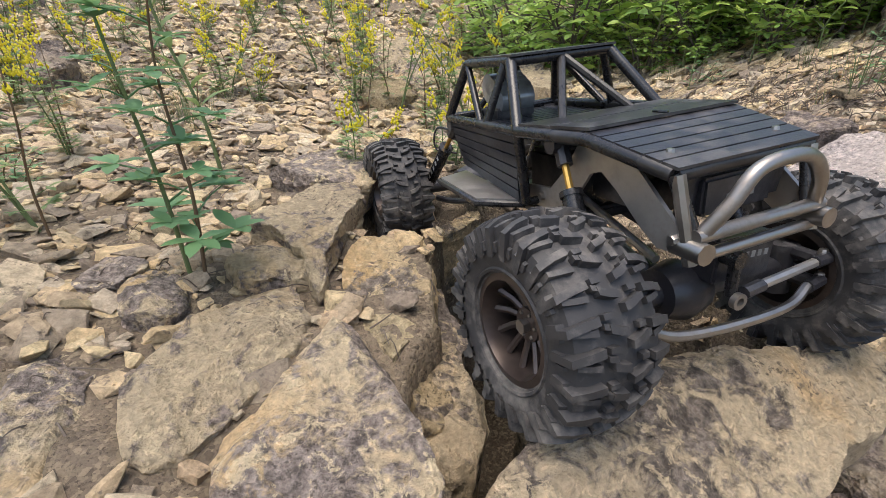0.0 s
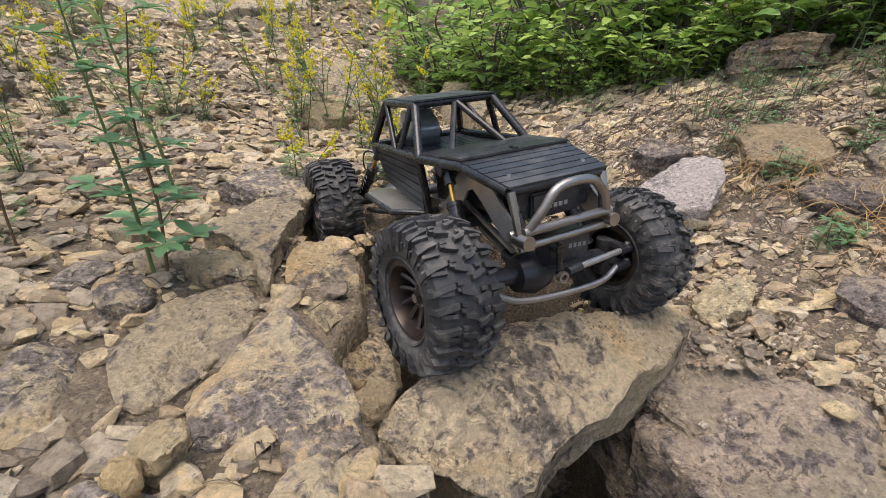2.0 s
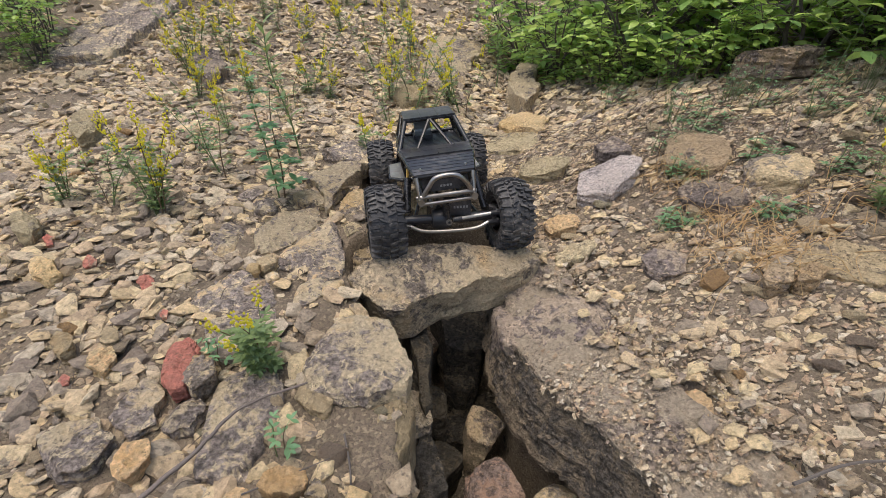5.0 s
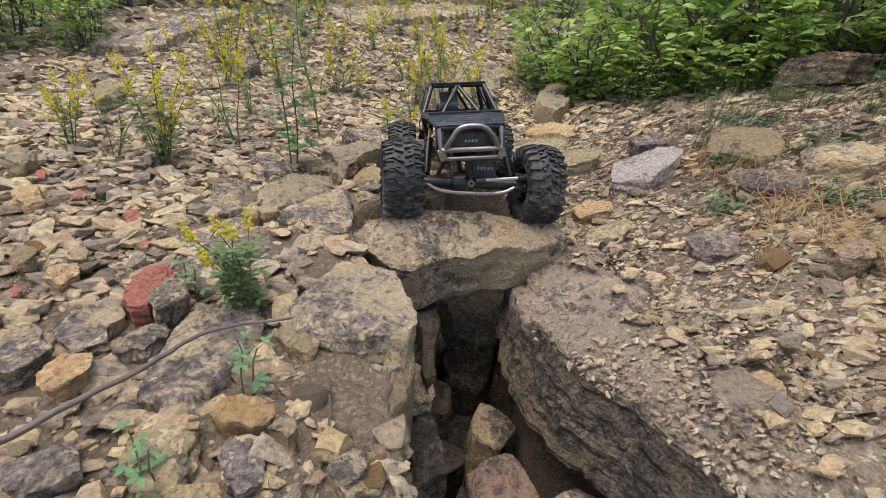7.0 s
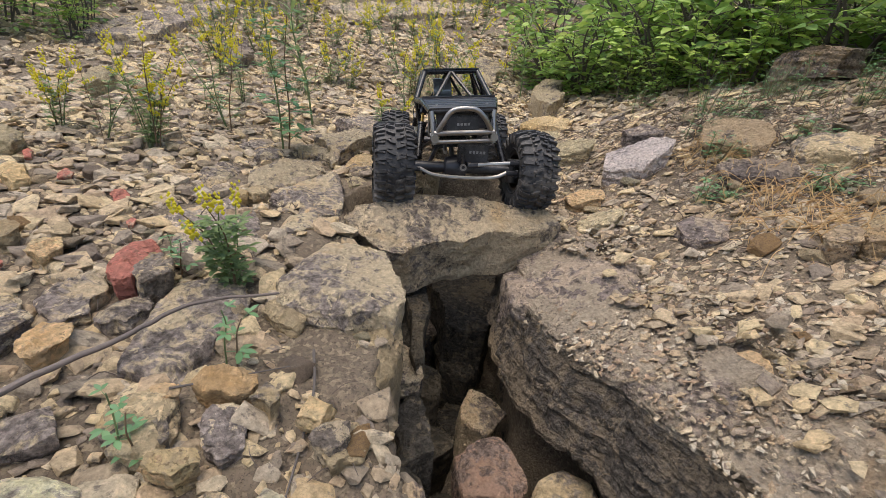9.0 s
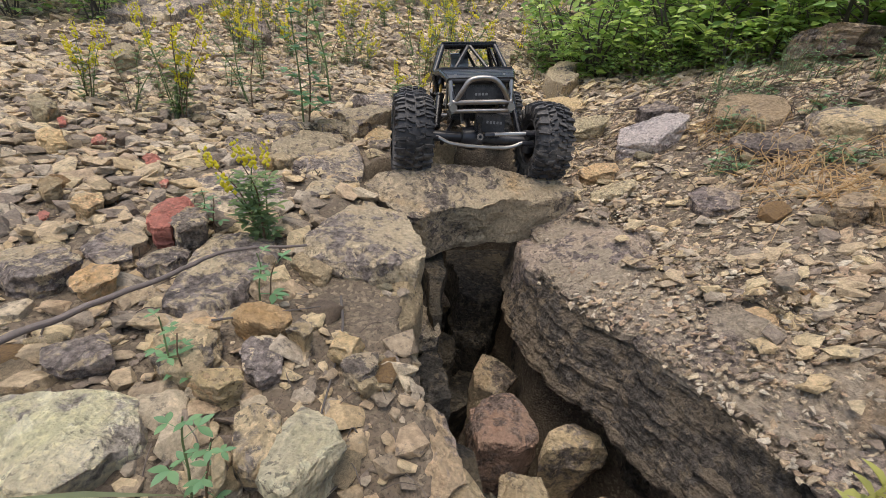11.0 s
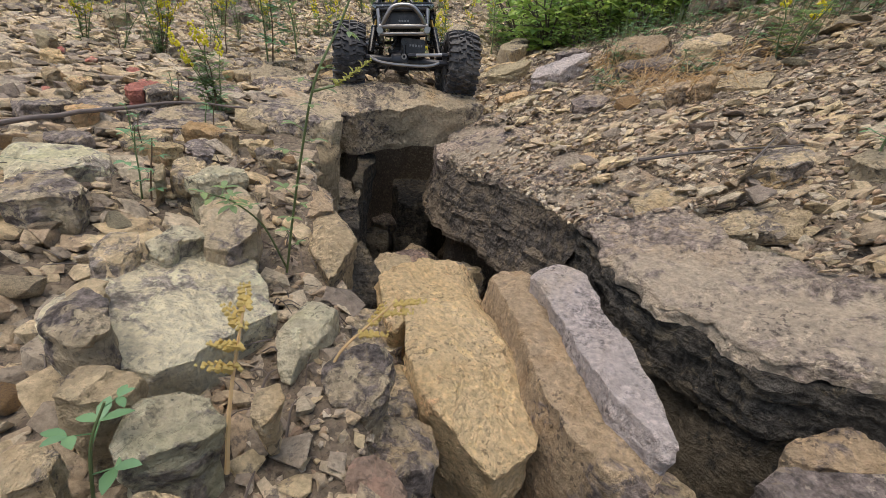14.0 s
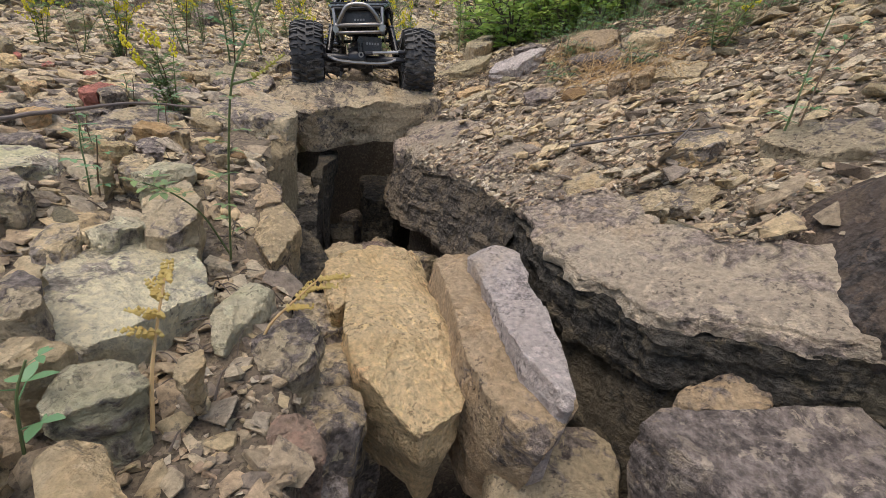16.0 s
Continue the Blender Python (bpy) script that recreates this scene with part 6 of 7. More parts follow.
def sprig(x, y, height, lean, seed):
    """A young shoot at the thicket's edge: pale oval leaves in two rows up a thin stem, with side shoots."""
    rng = random.Random(seed)
    plant = new("shrub_shoot")
    plant.location = (x, y, ground_at(x, y))
    main = stem_line((0, 0, 0), height, lean, rng, 0.1)
    lines = [main]
    for k in range(3):
        p = main[int((0.3 + 0.2 * k) * (len(main) - 1))]
        a = rng.uniform(0, 6.28)
        lines.append([p, p + Vector((math.cos(a), math.sin(a), 0.7)) * height * 0.2, p + Vector((math.cos(a), math.sin(a), 0.55)) * height * 0.42])
    for line in lines:
        part("stem", tube(line, 0.0018, 5, 0.0007), green_stem, plant)
        for i in range(9 if line is main else 7):
            f = 0.25 + 0.75 * (i + 0.5) / (9 if line is main else 7)
            j = f * (len(line) - 1)
            p = Vector(line[int(j)]).lerp(Vector(line[min(int(j) + 1, len(line) - 1)]), j - int(j))
            a = i * 2.6 + rng.uniform(-0.4, 0.4)
            size = rng.uniform(0.026, 0.046)
            part("leaf", leaf_shape(p, (math.cos(a), math.sin(a), rng.uniform(-0.2, 0.5)), (rng.uniform(-0.4, 0.4), rng.uniform(-0.8, 0.2), 1), size, size * 0.55, 0.2, 0.3), sprig_leaf, plant)
    return tagged(plant, "young light green shoot at the edge of the thicket", "plant")


for k, (x, y, h) in enumerate(((0.30, 1.75, 0.22), (0.38, 1.52, 0.26), (0.46, 1.34, 0.20), (0.56, 1.20, 0.24), (0.70, 1.06, 0.22), (0.78, 0.98, 0.16), (1.02, 0.80, 0.26), (1.05, 0.62, 0.22), (0.26, 2.05, 0.30), (0.64, 1.16, 0.30), (1.08, 0.45, 0.24), (0.86, 0.98, 0.24))):
    sprig(x, y, h, (random.Random(k).uniform(-0.3, 0.1), -0.2), 210 + k)
lance_plant((-0.32, 0.66, ground_at(-0.32, 0.66)), 0.34, (-0.12, -0.05), 4)
lance_plant((0.18, 1.45, ground_at(0.18, 1.45)), 0.32, (0.02, 0.0), 7)
tall = sweet_clover(61, 0.24, 4, 2, 1.2)
bushy = sweet_clover(62, 0.17, 5, 3, 0.9)
small = sweet_clover(63, 0.12, 3, 2)
wispy = sweet_clover(64, 0.26, 3, 2, 1.2)
kinds = (tall, bushy, small, wispy)
tall.matrix_world = on_ground(-0.477, 0.285)
bushy.matrix_world = on_ground(-0.72, 0.29, 0, 0.9)
sweet_clover(65, 0.125, 5, 1, 1.3).matrix_world = on_ground(-0.043, -0.047)
small.matrix_world = on_ground(-0.135, 0.72)
wispy.matrix_world = on_ground(-0.455, 0.50)
for kind, x, y, turn, s in ((1, -0.50, 0.30, 40, 1.05), (1, -0.88, 1.02, 10, 1.1), (3, -0.54, 1.07, 60, 0.9), (0, -0.58, 0.73, 120, 0.8), (2, 0.02, 0.78, 20, 1.1), (3, -0.62, 0.30, 200, 0.7), (0, -0.14, 1.25, 10, 0.9), (1, -0.42, 1.12, 90, 0.8), (2, 0.90, 0.30, 30, 1.2)):
    copy_thing(kinds[kind], on_ground(x, y, turn, s))
rng = random.Random(70)
for k in range(56):
    y = 0.95 + 3.6 * rng.random() ** 1.4
    x = rng.uniform(-0.55 - 0.5 * y, 0.10 + 0.02 * y)
    copy_thing(kinds[rng.choice((0, 1, 1, 2, 3, 3))], on_ground(x, y, rng.uniform(0, 360), rng.uniform(0.8, 1.25)))


def dry_sprig(base, lean, height, seed, label):
    rng = random.Random(seed)
    plant = new("dried_weed")
    plant.location = base
    line = stem_line((0, 0, 0), height, lean, rng, 0.12)
    part("stem", tube(line, 0.0014, 5, 0.0007), straw, plant)
    for i in range(4):
        p = line[-1 - 2 * i]
        a = rng.uniform(0, 6.28)
        part("flower_spike", spike(p, (lean[0] + 0.8 * math.cos(a), lean[1] + 0.8 * math.sin(a), 0.2), 0.022, rng, 34, 0.0019), dry_flower, plant, "dried yellow blossoms", smooth=False)
    return tagged(plant, label, "plant")


dry_sprig((0.375, -0.585, 0.095), (-0.15, 0.55), 0.07, 81, "dried yellow flower sprig lying over stones")
dry_sprig((0.385, -0.50, 0.085), (0.75, 0.75), 0.05, 82, "dried yellow flower sprig lying over stones")


def tangle(name, label, material, cx, cy, rx, ry, count, seed, length, thick, rise):
    """Thin dead stems in a loose heap."""
    rng, pieces = random.Random(seed), []
    for _ in range(count):
        x, y = rng.gauss(cx, rx), rng.gauss(cy, ry)
        if float(into_fissure(x, y)) > -0.02:
            continue
        a, l = rng.uniform(0, 6.28), length * rng.uniform(0.4, 1.2)
        z = ground_at(x, y) + 0.006
        h = rise * rng.random()
        ex, ey = x + l * math.cos(a), y + l * math.sin(a)
        mx, my = (x + ex) / 2 + rng.gauss(0, 0.12) * l, (y + ey) / 2 + rng.gauss(0, 0.12) * l
        pieces.append(tube(bent([(x, y, z), (mx, my, ground_at(mx, my) + 0.008 + h), (ex, ey, ground_at(ex, ey) + 0.006 + h * rng.random())], 3), thick * rng.uniform(0.6, 1.3), 4, thick * 0.5, False))
    ob = part(name, merge(*pieces), material, smooth=False)
    return tagged(ob, label, "dry stems", kind="stuff")


for k, (x, y, rx, ry, count, rise) in enumerate(((0.655, 0.38, 0.030, 0.035, 42, 0.034), (0.70, 0.30, 0.045, 0.035, 64, 0.030), (0.745, 0.24, 0.045, 0.035, 50, 0.028), (0.86, 0.33, 0.060, 0.050, 40, 0.024))):
    tangle("dry_stems", "tangle of orange dried stems on the bank", straw, x, y, rx, ry, count, 91 + 10 * k, 0.060, 0.0008, rise)
tangle("dry_stems", "upright tuft of orange dried stems", straw, 0.625, 0.50, 0.020, 0.035, 44, 92, 0.050, 0.0008, 0.040)
tangle("leaf_litter", "grey-brown dead stalks littering the bank", twig_mat, 0.55, 0.72, 0.18, 0.16, 900, 93, 0.028, 0.0008, 0.008)
tangle("leaf_litter", "grey-brown dead stalks littering the bank", twig_mat, 0.78, 0.55, 0.16, 0.18, 800, 94, 0.028, 0.0008, 0.008)
tangle("leaf_litter", "short dead stalks among the rubble", twig_mat, 0.30, -0.42, 0.12, 0.10, 160, 96, 0.03, 0.0008, 0.006)
tangle("leaf_litter", "short dead stalks on the near slope", twig_mat, -0.25, 0.25, 0.35, 0.35, 400, 97, 0.03, 0.0008, 0.006)

stick = part("dead_stick", tube([p + Vector((0.0025 * noise.noise(p * 60), 0, 0.0015 * noise.noise(p * 45))) for p in bent([(-0.13, -0.38, 0.172), (-0.088, -0.285, 0.186), (-0.052, -0.205, 0.194), (-0.033, -0.14, 0.198), (0.03, -0.08, 0.192)], 10)], 0.0037, 9, 0.0015), stick_bark)
tagged(stick, "long grey dead stick lying over rocks", "stick")
for pts, r in (([(0.10, -0.13, 0.165), (0.13, -0.19, 0.158), (0.16, -0.30, 0.142)], 0.0016), ([(0.62, -0.13, 0.205), (0.70, -0.10, 0.222), (0.80, -0.105, 0.245)], 0.0022), ([(0.74, -0.14, 0.222), (0.78, -0.08, 0.250)], 0.0016), ([(0.02, -0.235, 0.178), (0.10, -0.175, 0.178)], 0.0011)):
    tagged(part("twig", tube(bent(pts, 6), r, 6, r * 0.5), bark), "thin dry twig lying on rubble", "twig")

blade = part("grass_blade", ([(0.0, -0.44, 0.178), (0.0, -0.432, 0.176), (0.06, -0.395, 0.166), (0.058, -0.402, 0.168), (0.12, -0.372, 0.158)], [(0, 1, 2, 3), (3, 2, 4)]), grass_leaf)
tagged(blade, "broad fallen grass blade lying over stones", "grass blade")


def grass_tuft(x, y, seed, height, blades, spread_by):
    rng, pieces = random.Random(seed), []
    for _ in range(blades):
        a = rng.uniform(0, 6.28)
        r = abs(rng.gauss(0, spread_by))
        bx, by = x + r * math.cos(a), y + r * math.sin(a)
        b = Vector((bx, by, ground_at(bx, by) - 0.003))
        h = height * rng.uniform(0.5, 1.1)
        o = Vector((math.cos(a), math.sin(a), 0)) * h * rng.uniform(0.1, 0.55)
        sd = Vector((-math.sin(a), math.cos(a), 0)) * 0.0007
        m, e = b + o * 0.35 + Vector((0, 0, h * 0.6)), b + o + Vector((0, 0, h))
        pieces.append(([b - sd, b + sd, m + sd * 0.7, m - sd * 0.7, e], [(0, 1, 2, 3), (3, 2, 4)]))
    ob = part("grass_tuft", merge(*pieces), grass_leaf, smooth=False)
    return tagged(ob, "thin grey-green grass tuft on the bank", "grass", kind="stuff")


for k, (x, y, h, n, sp) in enumerate(((0.66, 0.74, 0.09, 34, 0.045), (0.90, 0.60, 0.07, 32, 0.06), (0.97, 0.50, 0.07, 32, 0.06), (0.72, 0.92, 0.07, 30, 0.06), (0.60, 1.15, 0.09, 50, 0.06), (0.95, 0.40, 0.08, 50, 0.04), (-0.5, 0.95, 0.09, 70, 0.06), (-0.75, 1.15, 0.09, 80, 0.08), (1.02, 0.66, 0.10, 60, 0.05), (0.80, 0.78, 0.08, 50, 0.04), (-0.65, 0.42, 0.06, 40, 0.04))):
    grass_tuft(x, y, 100 + k, h, n, sp)


def shrub(seed, height, width, leaves, size, label):
    """A many-stemmed thicket shrub: crooked stems, side twigs, oval leaves in sprays."""
    rng = random.Random(seed)
    plant = new("shrub")
    wood, green = [], []
    for k in range(7):
        a = rng.uniform(0, 6.28)
        line = stem_line((0.03 * math.cos(a), 0.03 * math.sin(a), 0), height * rng.uniform(0.7, 1.05), (width / height * 0.6 * math.cos(a), width / height * 0.6 * math.sin(a)), rng, 0.15)
        part("stem", tube(line, 0.006, 6, 0.0015, False), bark, plant)
        for i in range(leaves // 80):
            p = line[int(rng.uniform(0.06, 1.0) * (len(line) - 1))]
            b = rng.uniform(0, 6.28)
            d = Vector((math.cos(b), math.sin(b), rng.uniform(-0.25, 0.7))).normalized()
            q = p + d * width * rng.uniform(0.2, 0.55)
            wood.append(tube([p, p.lerp(q, 0.5) + Vector((0, 0, 0.012)), q], 0.0016, 4, 0.0006, False))
            for j in range(6):
                c = p.lerp(q, 0.3 + 0.14 * j)
                w2 = b + (1.1 if j % 2 else -1.1) + rng.uniform(-0.3, 0.3)
                s = size * rng.uniform(0.6, 1.25)
                green.append(leaf_shape(c, (math.cos(w2), math.sin(w2), rng.uniform(-0.3, 0.35)), (rng.uniform(-0.6, 0.3), rng.uniform(-0.8, 0.2), 1), s, s * 0.58, 0.15, 0.25))
    tagged(part("twig_spray", merge(*wood), bark, plant, smooth=False), kind="stuff")
    part("foliage", merge(*green), shrub_leaf, plant, "dense oval green leaves", smooth=False)
    return tagged(plant, label, "shrub", "shrubs of the thicket")


oval = shrub(120, 0.38, 0.32, 640, 0.054, "leafy green thicket shrub with oval leaves")
fine = shrub(121, 0.30, 0.28, 800, 0.036, "low green shrub with small leaves")
high = shrub(122, 0.80, 0.50, 800, 0.062, "tall dark green thicket shrub")
oval.matrix_world, fine.matrix_world, high.matrix_world = on_ground(0.78, 1.30), on_ground(0.50, 1.62), on_ground(1.75, 1.95)
LOW = ((0, 0.92, 1.13), (1, 1.02, 0.98), (0, 1.14, 0.90), (0, 1.18, 0.74), (1, 1.26, 0.60), (0, 0.62, 1.48), (0, 0.95, 1.38), (1, 0.55, 1.90), (0, 0.75, 1.75), (1, 0.40, 2.2), (0, 1.35, 0.75), (0, 1.22, 1.12), (1, 0.66, 1.30), (1, 0.30, 1.75), (1, 0.42, 1.50), (0, 0.34, 2.0), (0, 1.35, 0.45), (1, 1.30, 0.25), (0, 1.45, 0.10), (0, 1.10, 1.25), (0, 1.30, 0.95), (0, 0.85, 1.55), (0, 1.45, 0.60), (0, 1.05, 1.60), (0, 0.58, 1.75), (0, 1.40, 1.30))
TALL = ((1.35, 2.6), (2.2, 1.7), (2.4, 1.0), (1.0, 3.0), (2.3, 0.5), (0.7, 3.2), (1.9, 2.5), (2.5, 0.0))
rng = random.Random(130)
for k, x, y in LOW:
    copy_thing((oval, fine)[k], on_ground(x, y, rng.uniform(0, 360), rng.uniform(0.8, 1.15)))
for x, y, s in ((0.35, 1.60, 0.5), (0.45, 1.40, 0.45), (0.55, 1.25, 0.5), (0.65, 1.15, 0.45), (0.75, 1.08, 0.5), (0.84, 1.03, 0.4), (0.95, 1.00, 0.5), (1.08, 0.85, 0.45), (1.10, 0.68, 0.5), (1.13, 0.50, 0.45), (0.58, 1.38, 0.55), (0.70, 1.24, 0.55), (0.20, 1.95, 0.5), (0.25, 2.3, 0.6), (1.12, 0.58, 0.4), (0.88, 1.12, 0.55)):
    copy_thing(rng.choice((fine, fine, oval)), on_ground(x, y, rng.uniform(0, 360), s))
for x, y in TALL:
    copy_thing(high, on_ground(x, y, rng.uniform(0, 360), rng.uniform(0.7, 1.0)))
for x, y, s in ((-3.6, 2.6, 1.2), (-3.2, 3.2, 1.3), (-2.05, 1.10, 0.60), (-2.25, 1.32, 0.75), (-1.95, 0.92, 0.40), (-2.55, 1.65, 0.85), (-1.86, 1.36, 0.50), (-1.76, 1.22, 0.36), (-2.1, 1.62, 0.60), (-2.7, 3.5, 1.0), (-3.3, 3.0, 1.0), (-2.9, 2.2, 0.8), (-2.6, 4.6, 1.4), (-1.6, 5.4, 1.4), (-0.6, 5.6, 1.3), (0.3, 5.2, 1.5), (0.9, 4.2, 1.5), (-3.9, 4.4, 1.6), (-4.6, 3.0, 1.6), (0.2, 6.6, 1.8), (-2.2, 6.6, 1.8), (1.6, 3.4, 1.5), (-5.2, 4.6, 2.0)):
    copy_thing(high, on_ground(x, y, rng.uniform(0, 360), s))


def tree(x, y, height, seed, label):
    """Tapered trunk, limbs and a crown of leaf sprays."""
    rng = random.Random(seed)
    thing = new("tree")
    line = stem_line((0, 0, -0.1), height, (rng.uniform(-0.1, 0.1), rng.uniform(-0.1, 0.1)), rng)
    part("trunk", tube(line, 0.09, 12, 0.02), bark, thing)
    green = []
    for k in range(9):
        p = line[int((0.3 + 0.65 * k / 9) * (len(line) - 1))]
        a = k * 2.4
        q = p + Vector((math.cos(a), math.sin(a), 0.35)) * height * rng.uniform(0.18, 0.32)
        part("limb", tube([p, p.lerp(q, 0.5) + Vector((0, 0, 0.05)), q], 0.03, 7, 0.008), bark, thing)
        for j in range(190):
            c = p.lerp(q, rng.uniform(0.25, 1.1)) + Vector((rng.gauss(0, 0.28), rng.gauss(0, 0.28), rng.gauss(0, 0.2)))
            w2 = rng.uniform(0, 6.28)
            green.append(leaf_shape(c, (math.cos(w2), math.sin(w2), rng.uniform(-0.4, 0.3)), (0, 0, 1), 0.11, 0.06, 0.1, 0.2))
    part("crown", merge(*green), shrub_leaf, thing, "dark green leaf sprays", smooth=False)
    thing.matrix_world = on_ground(x, y)
    return tagged(thing, label, "tree")


for k, (x, y, h) in enumerate(((-1.0, 7.4, 3.6), (1.6, 7.4, 3.4), (-3.6, 7.6, 4.0))):
    tree(x, y, h, 140 + k, "dark green deciduous tree behind the thicket")


# ---- loose stones and gravel ----
def chip_shapes(count, seed, flat, points=13):
    """Angular chips about 1 long, as (verts, faces)."""
    rng, out = random.Random(seed), []
    for _ in range(count):
        bm = bmesh.new()
        for _ in range(points):
            v = Vector((rng.gauss(0, 1), rng.gauss(0, 1), rng.gauss(0, 1))).normalized()
            k = rng.uniform(0.8, 1.0)
            sq = lambda c: math.copysign(abs(c) ** 0.7, c)
            bm.verts.new((0.5 * k * sq(v.x), 0.5 * k * rng.uniform(0.62, 0.8) * sq(v.y), 0.5 * k * flat * sq(v.z)))
        got = bmesh.ops.convex_hull(bm, input=bm.verts[:])
        bmesh.ops.delete(bm, geom=[g for g in got["geom_interior"] if isinstance(g, bmesh.types.BMVert)], context="VERTS")
        bm.verts.index_update()
        bm.verts.ensure_lookup_table()
        out.append((np.array([v.co[:] for v in bm.verts]), [tuple(v.index for v in f.verts) for f in bm.faces]))
        bm.free()
    return out


def strew(name, label, material, count, seed, region, sizes, shapes, sink=0.25, tilt=0.25, keep=None, lift=0.0, edge=0.004):
    """Many chips as one object. region(rng) gives arrays x, y; sizes(rng, x, y) their lengths."""
    rng = np.random.RandomState(seed)
    x, y = region(rng, count)
    ok = into_fissure(x, y) < edge
    if keep is not None:
        ok &= keep(rng, x, y)
    for outline in OUTLINES:
        inside = np.zeros(x.shape, bool)
        for (ax, ay), (bx, by) in zip(outline, outline[1:] + outline[:1]):
            inside ^= ((ay > y) != (by > y)) & (x < (bx - ax) * (y - ay) / (by - ay + 1e-12) + ax)
        ok &= ~(inside & (rng.rand(len(x)) < 0.97))
    ok &= ~((x > 0.08) & (x < 0.55) & (y < -0.25) & (rng.rand(len(x)) < 0.2))
    x, y = x[ok], y[ok]
    s = sizes(rng, x, y)
    z = land(x, y) if edge < 0.01 else lie(x, y) - 0.016
    a, t1, t2 = rng.rand(len(x)) * 6.283, rng.randn(len(x)) * tilt, rng.randn(len(x)) * tilt
    pick = rng.randint(0, len(shapes), len(x))
    vs, fs, base = [], [], 0
    slope = (land(x + 0.02, y) - land(x - 0.02, y)) / 0.04
    for i in range(len(x)):
        v, f = shapes[pick[i]]
        p = v * s[i] * np.array([1, 1, rng.uniform(0.7, 1.2)])
        ca, sa = math.cos(a[i]), math.sin(a[i])
        px, py = p[:, 0] * ca - p[:, 1] * sa, p[:, 0] * sa + p[:, 1] * ca
        pz = p[:, 2] + px * (t1[i] + max(-0.4, min(0.4, slope[i]))) + py * t2[i]
        vs.append(np.stack([px + x[i], py + y[i], pz + z[i] + lift + s[i] * (0.5 - sink) * 0.35], 1))
        fs.extend([tuple(k + base for k in face) for face in f])
        base += len(v)
    me = bpy.data.meshes.new(name)
    me.from_pydata(np.concatenate(vs).tolist(), [], fs)
    me.materials.append(material)
    ob = new(name, me)
    return tagged(ob, label, "gravel", kind="stuff")


chips = chip_shapes(28, 11, 0.42)
flakes = chip_shapes(22, 12, 0.34, 12)
grit = chip_shapes(24, 13, 0.5, 9)


def zone(x0, x1, y0, y1):
    return lambda rng, n: (rng.uniform(x0, x1, n), rng.uniform(y0, y1, n))


def power(lo, hi, k=2.2):
    return lambda rng, x, y: lo + (hi - lo) * rng.rand(len(x)) ** k


def patchy(freq, seed, level):
    return lambda rng, x, y: waves(x, y, freq, seed) + 0.5 * waves(x, y, freq * 3, seed + 1) + rng.randn(len(x)) * 0.25 > level


strew("gravel", "buff sandstone chips covering the near slope", chip_mat, 15000, 21, zone(-1.0, 0.5, -0.75, 1.1), power(0.006, 0.026, 2.0), flakes + chips * 2, tilt=0.2, keep=patchy(6, 31, -0.5))
strew("gravel", "larger flat sandstone flakes on the near slope", chip_mat, 7400, 22, zone(-1.2, 0.25, -0.7, 1.2), power(0.016, 0.062, 2.4), flakes + chips, tilt=0.18)
strew("gravel", "grey-buff fine gravel on the bank", grey_chip_mat, 27000, 23, zone(0.3, 1.15, -0.6, 1.0), power(0.005, 0.019, 2.2), grit, keep=patchy(7, 33, -0.9))
strew("gravel", "buff flat flakes on the bank", chip_mat, 4600, 24, zone(0.3, 1.2, -0.6, 1.0), power(0.012, 0.046, 2.6), flakes + grit, tilt=0.15)

strew("gravel", "broken sandstone rubble between the foreground blocks", chip_mat, 900, 28, zone(0.05, 0.52, -0.75, -0.22), power(0.010, 0.040, 2.0), chips + flakes, tilt=0.35)
strew("gravel", "flat flakes lying on the ledge tops", chip_mat, 1900, 29, zone(0.28, 1.0, -0.5, 0.35), power(0.010, 0.042, 2.6), flakes + chips, lift=0.027, edge=0.03, keep=lambda rng, x, y: (into_fissure(x, y) > -0.14) & (into_fissure(x, y) < np.where(y < -0.2, -0.052, -0.03)) & (x > 0.27 - 0.5 * y))
strew("gravel", "fine gravel lying on the ledge tops", grey_chip_mat, 16000, 27, zone(0.28, 1.0, -0.5, 0.35), power(0.004, 0.016, 2.4), grit, lift=0.025, edge=0.045, keep=lambda rng, x, y: (into_fissure(x, y) > -0.13) & (into_fissure(x, y) < np.where(y < -0.2, -0.045, 0.045)) & (waves(x, y, 9, 35) + rng.randn(len(x)) * 0.4 > -0.35) & (x > 0.27 - 0.5 * y))


strew("gravel", "sandstone chips and flakes on the middle slope", chip_mat, 9500, 30, zone(-1.7, 0.95, 0.95, 2.5), power(0.012, 0.055, 2.4), flakes + grit * 2, tilt=0.16)


def ring_far(rng, n):
    r = 1.1 * (7.0 / 1.1) ** rng.rand(n)
    a = rng.uniform(-0.1, 3.3, n)
    return r * np.cos(a), r * np.sin(a) - 0.1


strew("gravel", "scattered sandstone rubble up the slope", chip_mat, 24000, 25, ring_far, lambda rng, x, y: (0.010 + 0.05 * rng.rand(len(x)) ** 2.8) * (0.6 + 0.35 * np.hypot(x, y)), flakes + grit * 3, tilt=0.15)
strew("rubble", "flat sandstone blocks scattered up the slope", lichen, 420, 26, ring_far, lambda rng, x, y: (0.05 + 0.10 * rng.rand(len(x)) ** 2) * (0.55 + 0.3 * np.hypot(x, y)), flakes, sink=0.35, tilt=0.1)


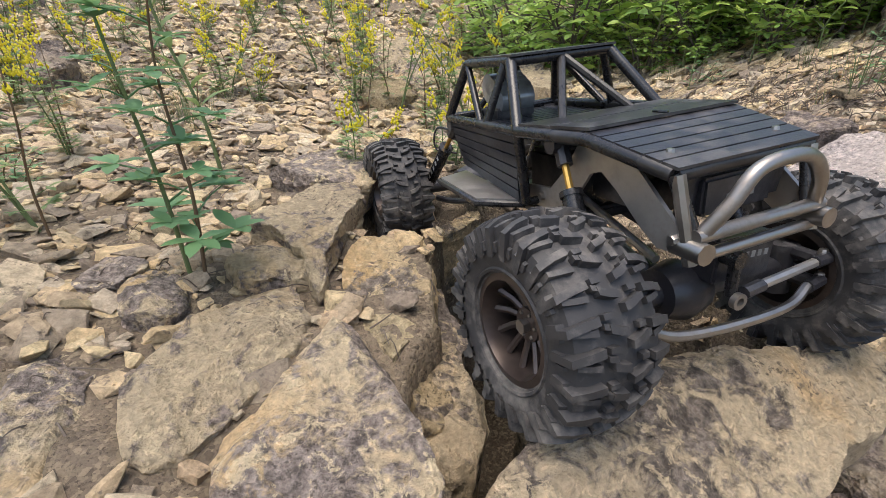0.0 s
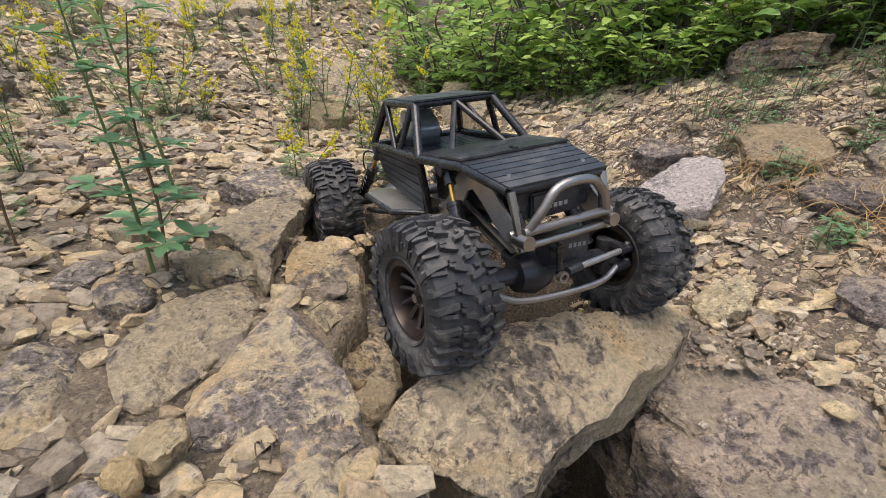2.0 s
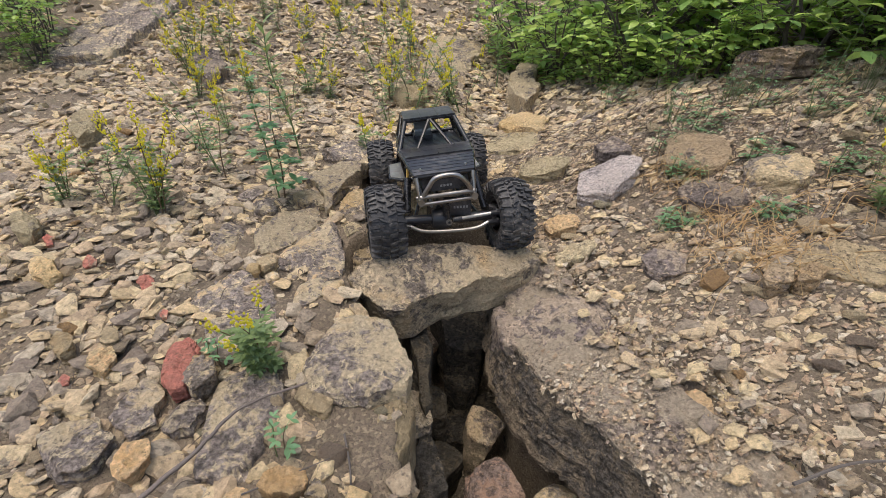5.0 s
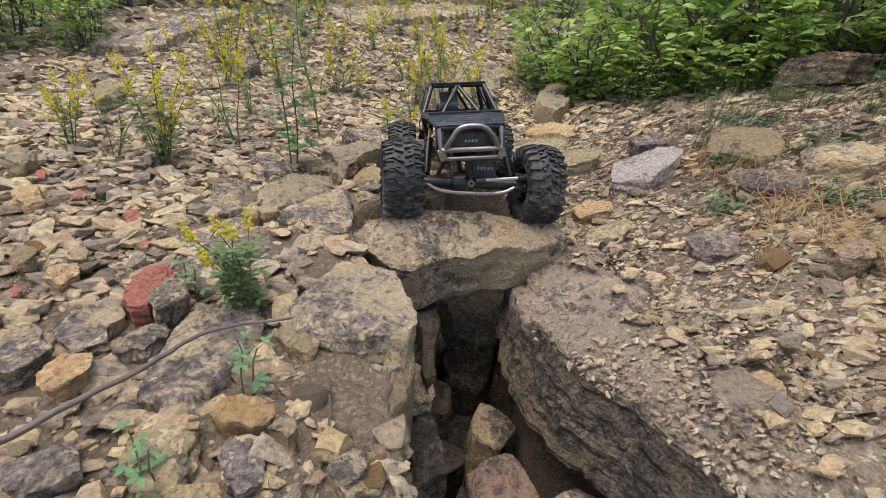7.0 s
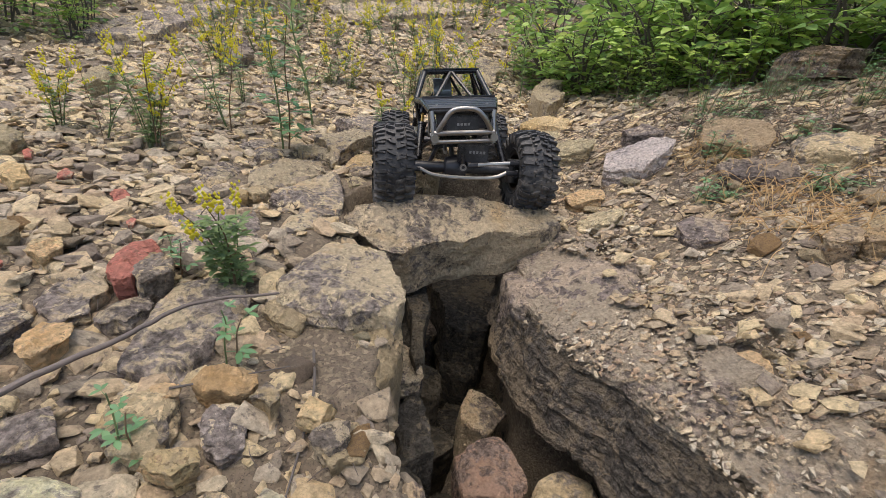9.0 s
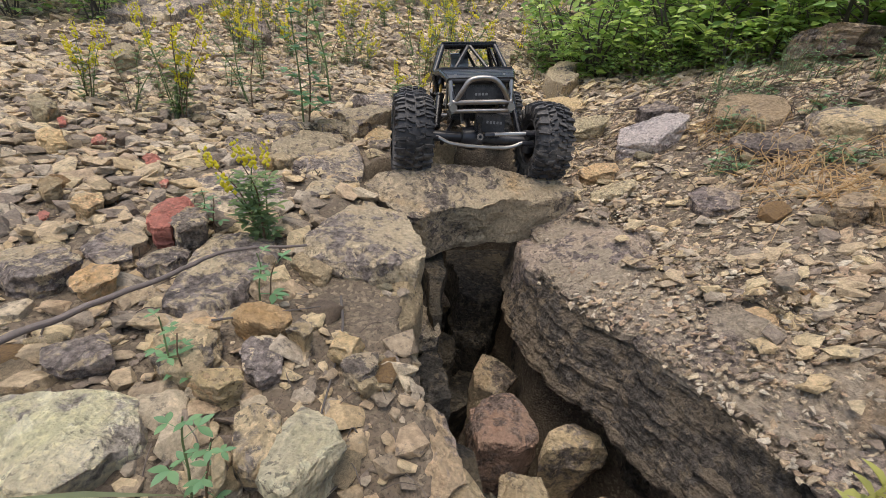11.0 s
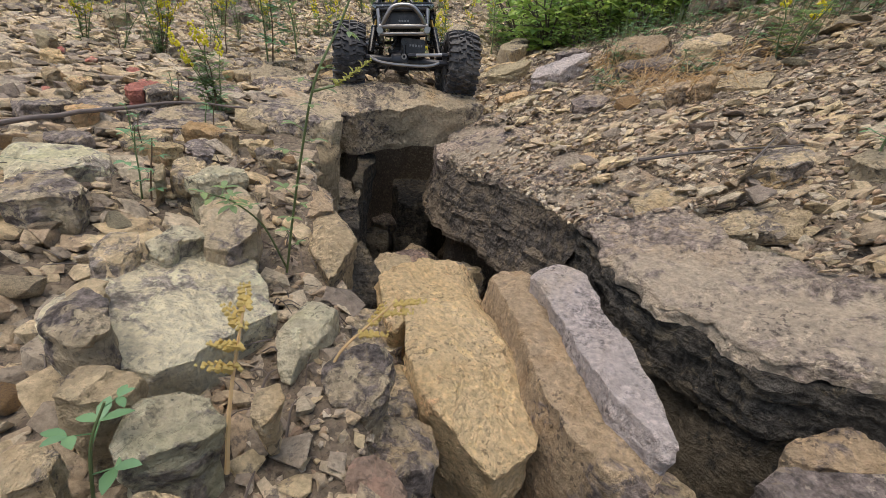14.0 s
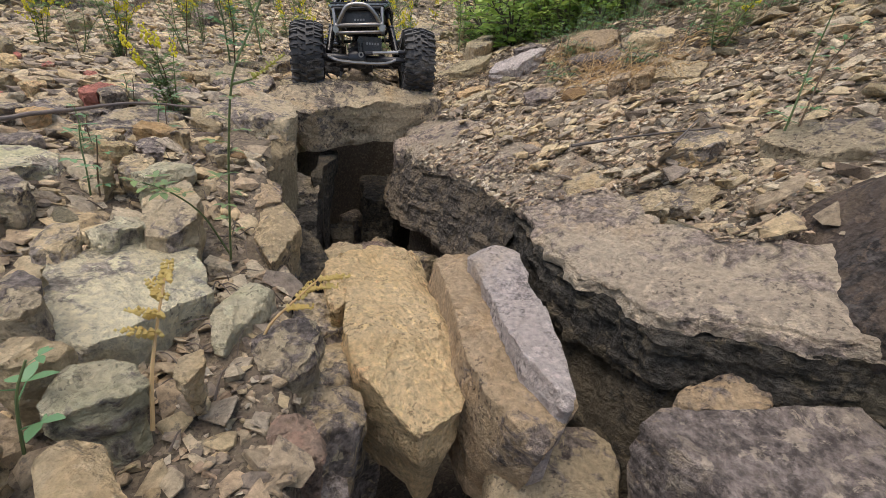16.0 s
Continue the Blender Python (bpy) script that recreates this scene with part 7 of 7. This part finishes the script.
def lining(label, along, seed, z, lean, stones):
    """Broken blocks lining the fissure's side: (x, y) along it."""
    rng = random.Random(seed)
    for x, y in along:
        n, r = rng.randint(6, 8), rng.uniform(0.032, 0.05)
        turn = rng.uniform(0, 6.28)
        ring = [(x + r * rng.uniform(0.7, 1.15) * math.cos(turn + 6.283 * k / n), y + 1.25 * r * rng.uniform(0.7, 1.15) * math.sin(turn + 6.283 * k / n)) for k in range(n)]
        rock("rock", label, rng.choice(stones), z + rng.uniform(-0.04, 0.015), (lean + rng.uniform(-0.2, 0.2), rng.uniform(-0.3, 0.3)), rng.uniform(0.16, 0.26), ring, rough=1.4)


# first and last lining: some blocks have the fissure's shade in their colour
lining("broken rock lining the fissure side, some darkened for shade", [(0.115, 0.10), (0.150, 0.02), (0.185, -0.07), (0.205, -0.15), (0.262, -0.215), (0.320, -0.29)], 301, 0.06, -0.2, (shaded_stone, slab))
lining("grey-brown broken rock on the fissure lip", [(0.375, -0.365), (0.415, -0.43), (0.445, -0.50), (0.465, -0.565)], 303, 0.035, -0.2, (lichen, tan, slab))
lining("broken rock deep in the fissure, mostly darkened for shade", [(0.16, 0.16), (0.20, 0.05), (0.24, -0.06), (0.27, 0.14), (0.21, 0.30), (0.10, 0.40), (0.17, 0.46), (0.62, -0.42), (0.66, -0.52), (0.58, -0.58)], 302, -0.10, 0.0, (shaded_stone, shaded_stone, slab))


def stone_meshes(count, seed):
    """Rounded, chipped loose stones about 1 long."""
    out = []
    for k, (v, f) in enumerate(chip_shapes(count, seed, 0.5, 18)):
        bm = bmesh.new()
        verts = [bm.verts.new(p) for p in v]
        for face in f:
            bm.faces.new([verts[i] for i in face])
        bmesh.ops.subdivide_edges(bm, edges=bm.edges[:], cuts=1, use_grid_fill=True, smooth=0.3)
        for q in bm.verts:
            q.co += q.co.normalized() * 0.04 * noise.noise(q.co * 5 + Vector((k, 0, 0)))
        me = bpy.data.meshes.new("stone")
        bm.to_mesh(me)
        bm.free()
        me.shade_smooth()
        me.set_sharp_from_angle(angle=radians(28))
        me.materials.append(stone_mat)
        out.append(me)
    return out


pebbles = stone_meshes(14, 41)
rng = np.random.RandomState(44)
laid = 0
while laid < 280:
    x, y = (rng.uniform(-0.95, 0.22), rng.uniform(-0.6, 0.75)) if laid < 200 else (rng.uniform(0.38, 1.05), rng.uniform(-0.45, 0.75))
    if into_fissure(x, y) > -0.01 or (x > -0.33 and x < 0.0 and 0.02 < y < 0.5 and rng.rand() < 0.85):
        continue
    s = 0.022 + 0.038 * rng.rand() ** 2
    ob = new("stone", pebbles[laid % len(pebbles)])
    ob.matrix_world = pose(x, y, ground_at(x, y) + 0.16 * s, rng.randn() * 9, rng.randn() * 9, rng.rand() * 360) @ Matrix.Diagonal((s, s, s * rng.uniform(0.6, 1.0), 1))
    tagged(ob, "loose buff sandstone stone lying on gravel", "stone", "loose stones round the fissure")
    laid += 1
